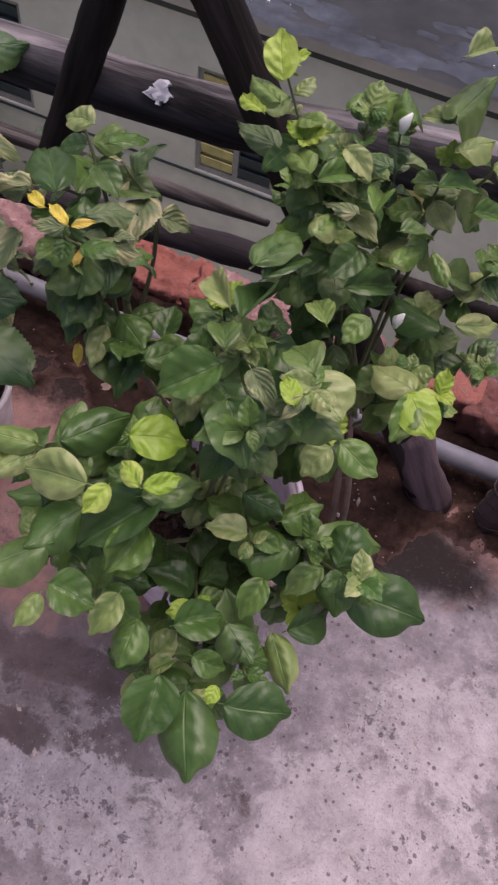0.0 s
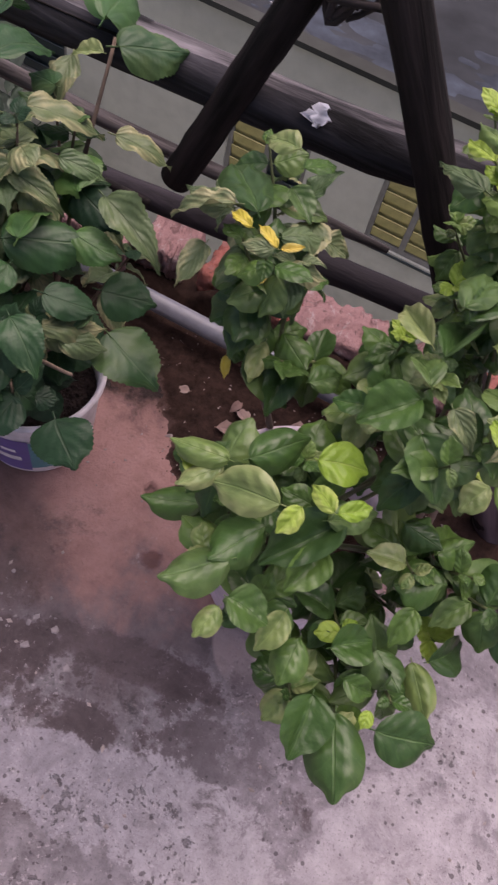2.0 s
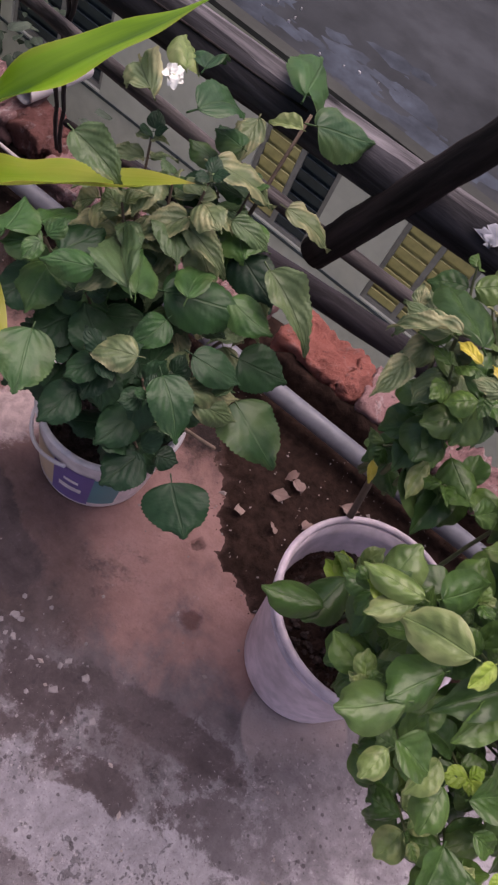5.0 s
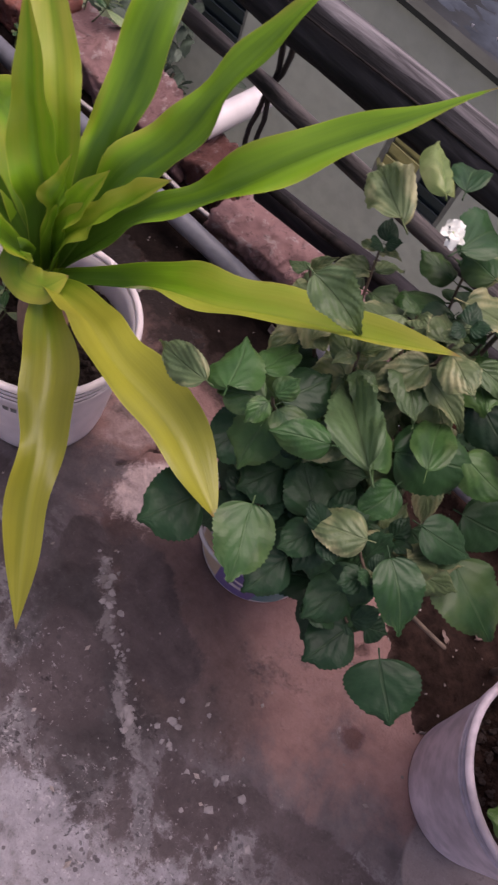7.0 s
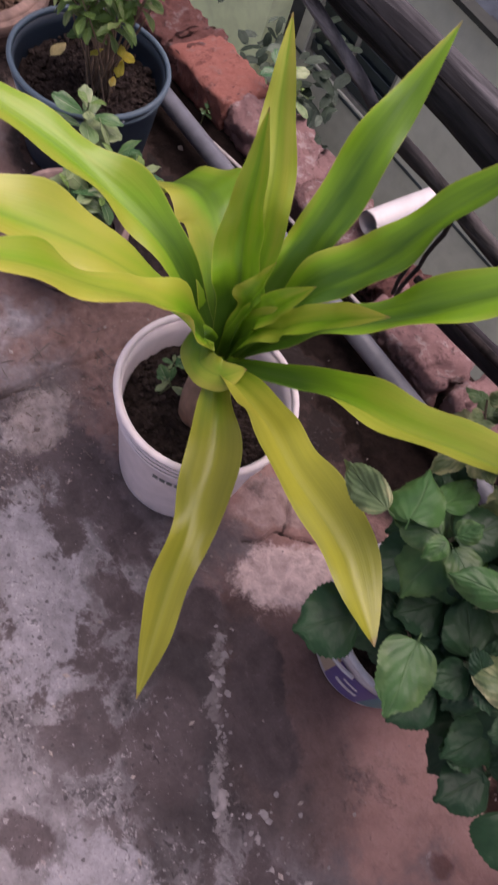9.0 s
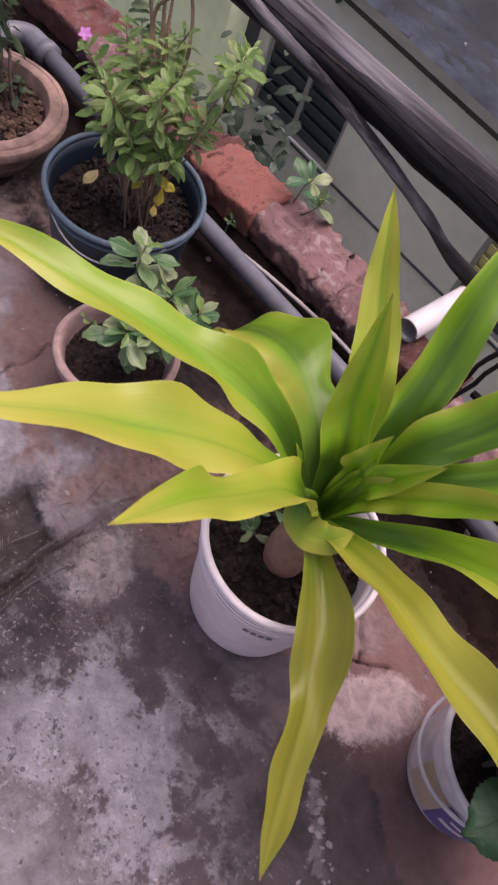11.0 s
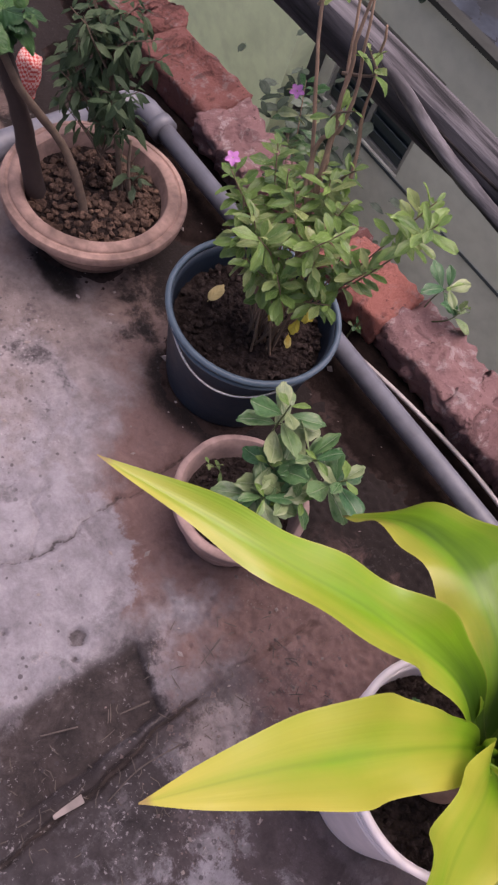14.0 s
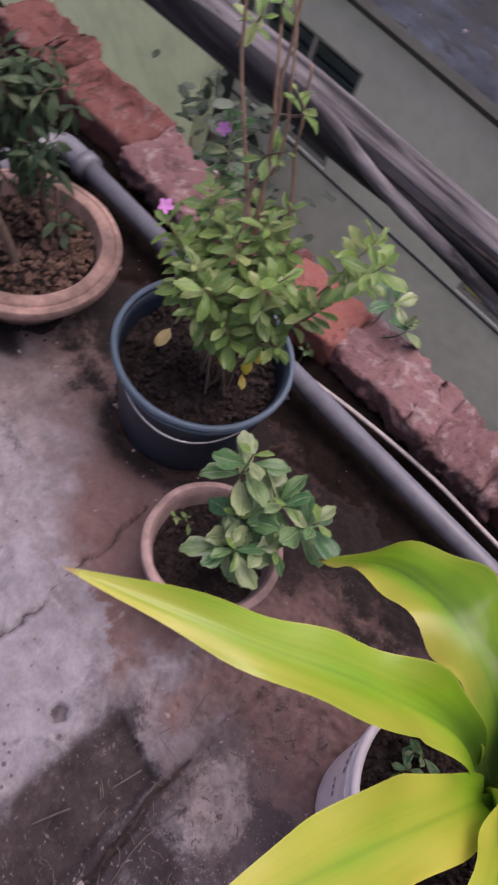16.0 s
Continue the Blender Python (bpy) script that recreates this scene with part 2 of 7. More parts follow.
    col = blend(nt, calc(nt, "MULTIPLY", print_r, 0.9), col, ramp(nt, small, (0.3, (0.25, 0.2, 0.2)), (0.7, (0.32, 0.265, 0.265))))
    # the damp broken-out piece and the litter along the joint
    damp = calc(nt, "MULTIPLY", step(nt, calc(nt, "ADD", x, calc(nt, "MULTIPLY", calc(nt, "SUBTRACT", flaky, 0.5), 0.12)), -1.56, -1.52), step(nt, x, -1.2, -1.3))
    damp = calc(nt, "MULTIPLY", damp, step(nt, calc(nt, "MULTIPLY_ADD", calc(nt, "SUBTRACT", flaky, 0.5), 0.3, calc(nt, "MULTIPLY_ADD", calc(nt, "ADD", x, 1.45), 0.5, y)), 0.29, 0.23))
    damp = calc(nt, "MULTIPLY", damp, step(nt, y, -0.12, -0.02))
    damp = calc(nt, "MULTIPLY", damp, calc(nt, "MULTIPLY_ADD", step(nt, flaky, 0.6, 0.5), 0.35, 0.65))
    col = blend(nt, calc(nt, "MULTIPLY", damp, 0.95), col, grime)
    jx = calc(nt, "ABSOLUTE", calc(nt, "ADD", calc(nt, "ADD", x, 1.388), calc(nt, "MULTIPLY", calc(nt, "SUBTRACT", mid, 0.5), 0.1)))
    jl = calc(nt, "MULTIPLY", step(nt, jx, 0.03, 0.008), step(nt, calc(nt, "ADD", y, calc(nt, "MULTIPLY", mid, 0.3)), 0.62, 0.4))
    jl = calc(nt, "MULTIPLY", jl, step(nt, y, -0.5, -0.3))
    col = blend(nt, calc(nt, "MULTIPLY", calc(nt, "MULTIPLY", jl, step(nt, flaky, 0.42, 0.56)), 0.8), col, (0.03, 0.022, 0.022))
    blot = calc(nt, "MULTIPLY", step(nt, mid, 0.54, 0.66), step(nt, flaky, 0.42, 0.6))
    # brown dust past the blue bucket
    col = blend(nt, calc(nt, "MULTIPLY", step(nt, calc(nt, "MULTIPLY_ADD", calc(nt, "SUBTRACT", mid, 0.5), 0.5, x), -1.8, -2.1), calc(nt, "MULTIPLY", step(nt, y, -0.5, 0.1), 0.45)), col, ramp(nt, small, (0.3, (0.13, 0.098, 0.086)), (0.7, (0.34, 0.272, 0.245))))
    col = blend(nt, calc(nt, "MULTIPLY", blot, calc(nt, "MULTIPLY_ADD", step(nt, x, -1.85, -2.0), 0.3, 0.5)), col, grime)
    wetshade = step(nt, calc(nt, "MULTIPLY_ADD", calc(nt, "SUBTRACT", mid, 0.5), 0.35, y), 0.62, 0.74)
    wetshade = calc(nt, "MULTIPLY", wetshade, step(nt, inner, 0.3, 0.6))
    wetshade = calc(nt, "MAXIMUM", wetshade, calc(nt, "MULTIPLY", step(nt, calc(nt, "MULTIPLY_ADD", calc(nt, "SUBTRACT", flaky, 0.5), 0.5, calc(nt, "MULTIPLY_ADD", calc(nt, "SUBTRACT", mid, 0.5), 0.3, y)), 0.56, 0.7), step(nt, x, -1.15, -1.3)))
    # soft halos at the pots' feet: damp mixed with painted contact shade
    wetshade = calc(nt, "MAXIMUM", wetshade, step(nt, calc(nt, "MULTIPLY_ADD", rag, 0.25, zone(nt, p, DAMPSHADE)), 0.1, 0.9))
    col = blend(nt, calc(nt, "MULTIPLY", wetshade, 0.96), col, (0.013, 0.01, 0.0095))
    col = blend(nt, calc(nt, "MULTIPLY", step(nt, calc(nt, "MULTIPLY_ADD", calc(nt, "SUBTRACT", flaky, 0.5), 0.012, z), -0.004, -0.011), 0.85), col, ramp(nt, flaky, (0.38, (0.014, 0.0105, 0.0105)), (0.66, (0.07, 0.052, 0.05))))
    # lichen: crisp pits in clusters and a few larger scabs
    crowd = calc(nt, "MULTIPLY_ADD", calc(nt, "SUBTRACT", mid, 0.5), 0.75, calc(nt, "MULTIPLY", calc(nt, "SUBTRACT", big, 0.5), 0.25))
    dots = step(nt, calc(nt, "ADD", speck, crowd), 0.69, 0.72)
    dots = calc(nt, "MAXIMUM", dots, step(nt, calc(nt, "ADD", scab, crowd), 0.66, 0.7))
    calm = calc(nt, "SUBTRACT", 1.0, calc(nt, "MULTIPLY", calc(nt, "MULTIPLY", step(nt, x, -1.42, -1.6), step(nt, x, -1.92, -1.8)), 0.8))
    dots = calc(nt, "MULTIPLY", dots, calm)
    lichen = calc(nt, "MULTIPLY", dots, calc(nt, "MULTIPLY_ADD", step(nt, inner, 0.26, 0.16), 0.5, 0.06))
    col = blend(nt, lichen, col, (0.04, 0.032, 0.035))
    # small round pits, scattered
    pits = step(nt, calc(nt, "MULTIPLY_ADD", fine, 0.16, calc(nt, "MULTIPLY_ADD", mid, -0.3, cells(nt, p, 46.0))), 0.1, 0.06)
    col = blend(nt, calc(nt, "MULTIPLY", calc(nt, "MULTIPLY", pits, step(nt, inner, 0.34, 0.2)), 0.7), col, (0.05, 0.042, 0.046))
    open_side = calc(nt, "MULTIPLY", calc(nt, "MULTIPLY_ADD", step(nt, inner, 0.3, 0.2), 0.85, 0.15), calm)
    col = blend(nt, calc(nt, "MULTIPLY", calc(nt, "MULTIPLY", step(nt, dust, 0.6, 0.64), open_side), 0.35), col, (0.06, 0.05, 0.052))
    col = blend(nt, calc(nt, "MULTIPLY", step(nt, calc(nt, "MULTIPLY_ADD", calc(nt, "SUBTRACT", mid, 0.5), 0.4, fine), 0.6, 0.64), calc(nt, "MULTIPLY", open_side, 0.4)), col, (0.46, 0.42, 0.44))
    put(nt, b.inputs["Base Color"], col)
    put(nt, b.inputs["Roughness"], calc(nt, "MULTIPLY_ADD", belt, -0.2, 0.85))
    b.inputs["Specular IOR Level"].default_value = 0.22
    hgt = calc(nt, "ADD", calc(nt, "MULTIPLY", flaky, 0.9), calc(nt, "MULTIPLY", fine, 0.3))
    hgt = calc(nt, "MULTIPLY_ADD", scab, calc(nt, "MULTIPLY", step(nt, inner, 0.3, 0.4), 0.8), hgt)
    relief(nt, b, calc(nt, "SUBTRACT", hgt, calc(nt, "MULTIPLY", dots, 0.3)), 0.9, 0.007)
    return m


def earth(name, lo, hi, scale=45.0, thin=None, drier=None):
    """Crumbly soil; where it lies thin the dusty floor colour comes through."""
    m, nt, b = blank(name)
    p = place_of(nt)
    f, g = cloud(nt, p, scale, 8.0, 0.7), cloud(nt, p, 9.0, 4.0)
    col = ramp(nt, f, (0.3, lo), (0.7, hi))
    col = blend(nt, calc(nt, "MULTIPLY", step(nt, g, 0.45, 0.65), 0.5), col, lo)
    if drier:
        col = blend(nt, step(nt, axis(nt, p, 0), -1.0, -0.6), col, ramp(nt, f, (0.3, tuple(c * 0.2 for c in drier)), (0.7, drier)))
    if thin:
        edge = calc(nt, "MULTIPLY_ADD", calc(nt, "SUBTRACT", f, 0.5), 0.03, axis(nt, p, 2))
        if drier:
            thin = blend(nt, step(nt, axis(nt, p, 0), -1.0, -0.6), thin, ramp(nt, f, (0.35, (0.055, 0.033, 0.028)), (0.65, (0.15, 0.092, 0.081))))
        col = blend(nt, calc(nt, "MULTIPLY", step(nt, edge, 0.0065, -0.001), 0.85), col, thin)
    put(nt, b.inputs["Base Color"], col)
    b.inputs["Roughness"].default_value = 0.95
    b.inputs["Specular IOR Level"].default_value = 0.1
    relief(nt, b, f, 0.9, 0.008)
    return m


def brick_clay(name, dark, lite, crust, scab=(0.27, 0.22, 0.22)):
    m, nt, b = blank(name)
    v = local(nt)
    r = chance(nt)
    sh = nt.nodes.new("ShaderNodeCombineXYZ")
    put(nt, sh.inputs[0], calc(nt, "MULTIPLY", r, 40.0))
    v = scaled(nt, v, 1, 1, 1, sh.outputs[0])
    f, g = cloud(nt, v, 55.0, 8.0, 0.74), cloud(nt, v, 13.0, 7.0, 0.68, 0.6)
    h = cloud(nt, v, 28.0, 9.0, 0.75, 0.3)
    clay = ramp(nt, calc(nt, "MULTIPLY_ADD", r, 0.5, calc(nt, "MULTIPLY", g, 0.6)), (0.2, dark), (0.8, lite))
    col = blend(nt, calc(nt, "MULTIPLY", step(nt, h, 0.53, 0.62), crust), clay, scab)
    col = blend(nt, calc(nt, "MULTIPLY", step(nt, g, 0.52, 0.62), 0.6), col, tuple(c * 0.4 for c in dark))
    col = blend(nt, calc(nt, "MULTIPLY", step(nt, f, 0.56, 0.68), 0.7), col, (0.03, 0.018, 0.018))
    put(nt, b.inputs["Base Color"], col)
    b.inputs["Roughness"].default_value = 0.95
    b.inputs["Specular IOR Level"].default_value = 0.15
    relief(nt, b, calc(nt, "ADD", f, calc(nt, "MULTIPLY", h, 1.3)), 1.0, 0.012)
    return m


def wood(name, lo, hi, along=0, rough=0.6):
    """Weathered pole: grain drawn out along one local axis."""
    m, nt, b = blank(name)
    v = local(nt)
    s = [38.0, 38.0, 38.0]
    s[along] = 2.6
    g = cloud(nt, scaled(nt, v, *s), 1.0, 6.0, 0.65, 0.4)
    s2 = [9.0, 9.0, 9.0]
    s2[along] = 1.2
    h = cloud(nt, scaled(nt, v, *s2), 1.0, 4.0, 0.6)
    col = ramp(nt, g, (0.38, lo), (0.64, hi))
    col = blend(nt, calc(nt, "MULTIPLY", step(nt, h, 0.48, 0.62), 0.65), col, lo)
    put(nt, b.inputs["Base Color"], col)
    put(nt, b.inputs["Roughness"], calc(nt, "MULTIPLY_ADD", g, 0.3, rough - 0.15))
    b.inputs["Specular IOR Level"].default_value = 0.18
    relief(nt, b, calc(nt, "ADD", g, calc(nt, "MULTIPLY", h, 0.4)), 0.7, 0.006)
    return m


def leaf_skin(name, shades, rib=(0.3, 0.36, 0.18), pale=None, gloss=0.36, veins=4.6, puff=0.5, glow=0.22, vein=0.12, fade=0.5, slope=0.7, ribbed=0.0):
    """Leaf: the shade differs from leaf to leaf, the blade swells between the veins, old leaves bleach between them."""
    m, nt, b = blank(name)
    uv = local(nt, "UV")
    r = chance(nt)
    u, v = axis(nt, uv, 0), axis(nt, uv, 1)
    side = calc(nt, "ABSOLUTE", calc(nt, "SUBTRACT", u, 0.5))
    n = len(shades)
    col = ramp(nt, r, *[(k / max(1, n - 1), s) for k, s in enumerate(shades)])
    sh = nt.nodes.new("ShaderNodeCombineXYZ")
    put(nt, sh.inputs[0], calc(nt, "MULTIPLY", r, 31.0))
    w = scaled(nt, uv, 1, 1, 1, sh.outputs[0])
    mot = cloud(nt, w, 4.0, 4.0, 0.6)
    cell = cloud(nt, w, 6.5, 2.0, 0.5)
    fine = cloud(nt, w, 60.0, 3.0, 0.6)
    bow = calc(nt, "MULTIPLY_ADD", calc(nt, "SUBTRACT", mot, 0.5), 0.16, v)
    wave = calc(nt, "COSINE", calc(nt, "MULTIPLY", calc(nt, "SUBTRACT", bow, calc(nt, "MULTIPLY", side, slope)), veins * 6.283))
    line = calc(nt, "MULTIPLY", step(nt, wave, 0.86, 1.0), step(nt, cell, 0.3, 0.6))
    mid = step(nt, side, 0.03, 0.006)
    col = blend(nt, calc(nt, "MULTIPLY", step(nt, cloud(nt, w, 2.2, 3.0, 0.5), 0.4, 0.75), 0.6), col, tuple(c * 0.7 for c in shades[0]))
    swell = calc(nt, "MULTIPLY", step(nt, wave, 0.5, -1.0), step(nt, cell, 0.35, 0.65))
    col = blend(nt, calc(nt, "MULTIPLY", swell, 0.05), col, tuple(min(0.6, c * 1.7) for c in shades[-1]))
    if pale:
        blot = calc(nt, "ADD", cloud(nt, w, 1.9, 3.0, 0.5), calc(nt, "MULTIPLY", calc(nt, "SUBTRACT", r, 0.5), 0.3))
        blot = calc(nt, "ADD", blot, calc(nt, "MULTIPLY", calc(nt, "SUBTRACT", side, 0.25), 0.45 - ribbed))
        blot = calc(nt, "ADD", blot, calc(nt, "MULTIPLY", calc(nt, "SUBTRACT", 0.15, wave), 0.015 + 0.1 * ribbed))
        col = blend(nt, calc(nt, "MULTIPLY", step(nt, blot, 0.5, 0.78), fade), col, pale)
    mark = calc(nt, "MAXIMUM", calc(nt, "MULTIPLY", line, vein), calc(nt, "MULTIPLY", mid, 0.42))
    col = blend(nt, mark, col, rib)
    col = blend(nt, calc(nt, "MULTIPLY", step(nt, fine, 0.66, 0.74), 0.18), col, (0.5, 0.48, 0.4))
    put(nt, b.inputs["Base Color"], col)
    put(nt, b.inputs["Roughness"], calc(nt, "MULTIPLY_ADD", mot, 0.3, gloss - 0.14))
    hgt = calc(nt, "MULTIPLY_ADD", wave, -0.3, calc(nt, "MULTIPLY", cell, 0.9))
    hgt = calc(nt, "SUBTRACT", calc(nt, "MULTIPLY", hgt, puff), calc(nt, "MULTIPLY", mid, 0.6))
    relief(nt, b, hgt, 0.6, 0.0022)
    b.inputs["Specular IOR Level"].default_value = 0.36
    tr = nt.nodes.new("ShaderNodeBsdfTranslucent")
    put(nt, tr.inputs["Color"], col)
    mx = nt.nodes.new("ShaderNodeMixShader")
    mx.inputs[0].default_value = glow
    nt.links.new(b.outputs[0], mx.inputs[1])
    nt.links.new(tr.outputs[0], mx.inputs[2])
    nt.links.new(mx.outputs[0], nt.nodes["Material Output"].inputs["Surface"])
    return m


def strap_skin():
    """Long yellow-green leaf: fine lines lengthwise, yellower towards the margins and with age."""
    m, nt, b = blank("strap_leaf")
    uv = local(nt, "UV")
    r = chance(nt)
    u, v = axis(nt, uv, 0), axis(nt, uv, 1)
    side = calc(nt, "ABSOLUTE", calc(nt, "SUBTRACT", u, 0.5))
    sh = nt.nodes.new("ShaderNodeCombineXYZ")
    put(nt, sh.inputs[0], calc(nt, "MULTIPLY", r, 17.0))
    lines = cloud(nt, scaled(nt, uv, 26.0, 0.7, 1.0, sh.outputs[0]), 1.0, 4.0, 0.6)
    patch = cloud(nt, scaled(nt, uv, 1.5, 2.2, 1.0, sh.outputs[0]), 1.0, 3.0, 0.5)
    age = nt.nodes.new("ShaderNodeAttribute")
    age.attribute_type, age.attribute_name = "OBJECT", "age"
    a = calc(nt, "ADD", calc(nt, "SUBTRACT", age.outputs["Fac"], 0.16), calc(nt, "MULTIPLY", calc(nt, "SUBTRACT", patch, 0.5), 0.9))
    a = calc(nt, "ADD", a, calc(nt, "MULTIPLY", calc(nt, "SUBTRACT", side, 0.2), 0.55))
    a = calc(nt, "ADD", a, calc(nt, "MULTIPLY", calc(nt, "MULTIPLY", calc(nt, "SUBTRACT", u, 0.5), calc(nt, "SUBTRACT", r, 0.5)), 1.1))
    # greener base, deepened further by the heart's shade painted into the colour
    a = calc(nt, "ADD", a, calc(nt, "MULTIPLY_ADD", step(nt, v, 0.05, 0.45), 0.48, -0.38))
    a = calc(nt, "ADD", a, calc(nt, "MULTIPLY", step(nt, v, 0.75, 1.0), 0.25))
    streak = cloud(nt, scaled(nt, uv, 3.2, 0.9, 1.0, sh.outputs[0]), 1.0, 3.0, 0.5)
    a = calc(nt, "ADD", a, calc(nt, "MULTIPLY", calc(nt, "SUBTRACT", streak, 0.53), 0.55))
    col = ramp(nt, a, (0.05, (0.055, 0.135, 0.013)), (0.38, (0.178, 0.35, 0.014)), (0.7, (0.34, 0.385, 0.042)), (1.0, (0.46, 0.43, 0.065)))
    tired = step(nt, age.outputs["Fac"], 0.78, 1.0)
    tired = calc(nt, "MULTIPLY", tired, calc(nt, "MULTIPLY_ADD", step(nt, v, 0.02, 0.4), 0.7, 0.3))
    col = blend(nt, calc(nt, "MULTIPLY", tired, 0.85), col, ramp(nt, streak, (0.3, (0.18, 0.2, 0.018)), (0.7, (0.345, 0.345, 0.034))))
    col = blend(nt, calc(nt, "MULTIPLY", step(nt, lines, 0.5, 0.75), 0.06), col, (0.4, 0.46, 0.07))
    col = blend(nt, calc(nt, "MULTIPLY", calc(nt, "MULTIPLY", step(nt, side, 0.1, 0.0), tired), 0.45), col, (0.36, 0.36, 0.07))
    col = blend(nt, calc(nt, "MULTIPLY", calc(nt, "MULTIPLY", step(nt, side, 0.05, 0.0), calc(nt, "SUBTRACT", 1.0, tired)), 0.15), col, (0.05, 0.12, 0.013))
    col = blend(nt, calc(nt, "MULTIPLY", step(nt, side, 0.47, 0.5), 0.4), col, (0.5, 0.5, 0.1))
    col = blend(nt, calc(nt, "MULTIPLY", step(nt, v, 0.972, 0.99), 0.7), col, (0.26, 0.15, 0.08))
    put(nt, b.inputs["Base Color"], col)
    put(nt, b.inputs["Roughness"], calc(nt, "MULTIPLY_ADD", patch, 0.25, 0.2))
    groove = cloud(nt, scaled(nt, uv, 7.0, 0.9, 1.0, sh.outputs[0]), 1.0, 3.0, 0.5)
    relief(nt, b, calc(nt, "MULTIPLY_ADD", groove, 2.0, calc(nt, "MULTIPLY", lines, 0.35)), 0.16, 0.003)
    b.inputs["Specular IOR Level"].default_value = 0.5
    tr = nt.nodes.new("ShaderNodeBsdfTranslucent")
    put(nt, tr.inputs["Color"], col)
    mx = nt.nodes.new("ShaderNodeMixShader")
    mx.inputs[0].default_value = 0.28
    nt.links.new(b.outputs[0], mx.inputs[1])
    nt.links.new(tr.outputs[0], mx.inputs[2])
    nt.links.new(mx.outputs[0], nt.nodes["Material Output"].inputs["Surface"])
    return m


FLOOR = concrete_floor()
SOIL = earth("dark_soil", (0.006, 0.0042, 0.0038), (0.025, 0.016, 0.0138), 45.0, (0.05, 0.034, 0.031), (0.048, 0.0275, 0.022))
POTSOIL = earth("clod_soil", (0.007, 0.005, 0.0048), (0.068, 0.049, 0.044), 70.0)
CLODS = earth("dry_clods", (0.008, 0.005, 0.0045), (0.22, 0.14, 0.105), 60.0)
DARKCLOD = earth("grey_brown_clods", (0.01, 0.007, 0.0065), (0.09, 0.066, 0.06), 80.0)
MUDCRUMB = earth("mud_crumbs", (0.12, 0.092, 0.088), (0.27, 0.21, 0.203), 70.0)
BRICK = brick_clay("old_brick", (0.11, 0.052, 0.048), (0.23, 0.1, 0.088), 0.5)
SALMON = brick_clay("salmon_brick", (0.3, 0.105, 0.085), (0.42, 0.18, 0.15), 0.3)
CRUSTED = brick_clay("crusted_brick", (0.23, 0.13, 0.13), (0.385, 0.228, 0.226), 0.7, (0.46, 0.37, 0.365))
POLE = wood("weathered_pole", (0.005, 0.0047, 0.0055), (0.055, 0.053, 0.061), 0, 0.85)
# pale wood for the split strand and the painted-in skylight on the pole
PALELIT = wood("pale_lit_wood", (0.022, 0.021, 0.023), (0.215, 0.2, 0.216), 0, 0.85)
DARKPOLE = wood("dark_pole", (0.003, 0.0025, 0.0025), (0.032, 0.024, 0.024), 2, 0.8)
LOWPOLE = wood("purple_grey_pole", (0.008, 0.0065, 0.008), (0.034, 0.029, 0.035), 0, 0.75)
STUB = wood("bare_post", (0.035, 0.023, 0.025), (0.13, 0.095, 0.108), 2)
SPLIT = wood("split_bamboo", (0.02, 0.017, 0.017), (0.14, 0.124, 0.126), 0, 0.75)
PVC = plain("grey_pvc", (0.17, 0.172, 0.2), 0.42, 40.0, 0.25)
WHITEPVC = plain("white_pvc", (0.6, 0.56, 0.57), 0.4, 30.0, 0.15)
LILAC = plain("dusty_white_plastic", (0.82, 0.68, 0.76), 0.45, 35.0, 0.38, big=5.0)
STAINED = plain("stained_white_plastic", (0.94, 0.82, 0.845), 0.42, 35.0, 0.1, big=9.0)
GRUBBY = plain("grubby_collar_plastic", (0.24, 0.18, 0.165), 0.6, 60.0, 0.6, big=24.0)
WHITE = plain("white_plastic", (0.82, 0.75, 0.77), 0.42, 35.0, 0.34, big=6.0)
BLUE = plain("blue_grey_plastic", (0.018, 0.031, 0.05), 0.45, 40.0, 0.25)
BLUERIM = plain("blue_rim_plastic", (0.09, 0.135, 0.18), 0.4, 40.0, 0.2)
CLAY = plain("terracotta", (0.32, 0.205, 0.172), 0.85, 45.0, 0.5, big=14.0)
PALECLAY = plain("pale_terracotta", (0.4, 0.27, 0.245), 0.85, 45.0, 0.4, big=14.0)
CLAYDARK = plain("dark_terracotta", (0.17, 0.105, 0.085), 0.75, 35.0, 0.4, big=9.0)
VIOLET = plain("violet_print", (0.17, 0.12, 0.32), 0.4, 30.0, 0.15)
TEAL = plain("teal_print", (0.1, 0.27, 0.3), 0.4, 30.0, 0.15)
CREAM = plain("cream_print", (0.6, 0.47, 0.33), 0.4, 30.0, 0.15)
WIRE = plain("bright_wire", (0.6, 0.6, 0.6), 0.35, 60.0, 0.2, 0.9)
CONDUIT = plain("grey_conduit", (0.46, 0.41, 0.41), 0.5, 40.0, 0.3)
ROPE = plain("old_rope", (0.03, 0.022, 0.022), 0.9, 90.0, 0.4)
BAG = plain("torn_plastic_bag", (0.62, 0.64, 0.72), 0.4, 30.0, 0.15)
FLAKELIME = plain("flaked_lime", (0.27, 0.238, 0.248), 0.9, 60.0, 0.4, big=20.0)
LITTER = plain("dry_litter", (0.3, 0.25, 0.24), 0.9, 40.0, 0.4)
TWIG = plain("dry_twig", (0.12, 0.095, 0.085), 0.85, 60.0, 0.4)
GREENSTEM = plain("green_stem", (0.1, 0.12, 0.05), 0.6, 60.0, 0.4)
BARK = plain("grey_bark", (0.17, 0.12, 0.09), 0.85, 60.0, 0.45)
PALEBARK = plain("pale_brown_bark", (0.3, 0.2, 0.14), 0.85, 60.0, 0.4)
BULB = plain("papery_bulb", (0.3, 0.175, 0.125), 0.7, 60.0, 0.4)
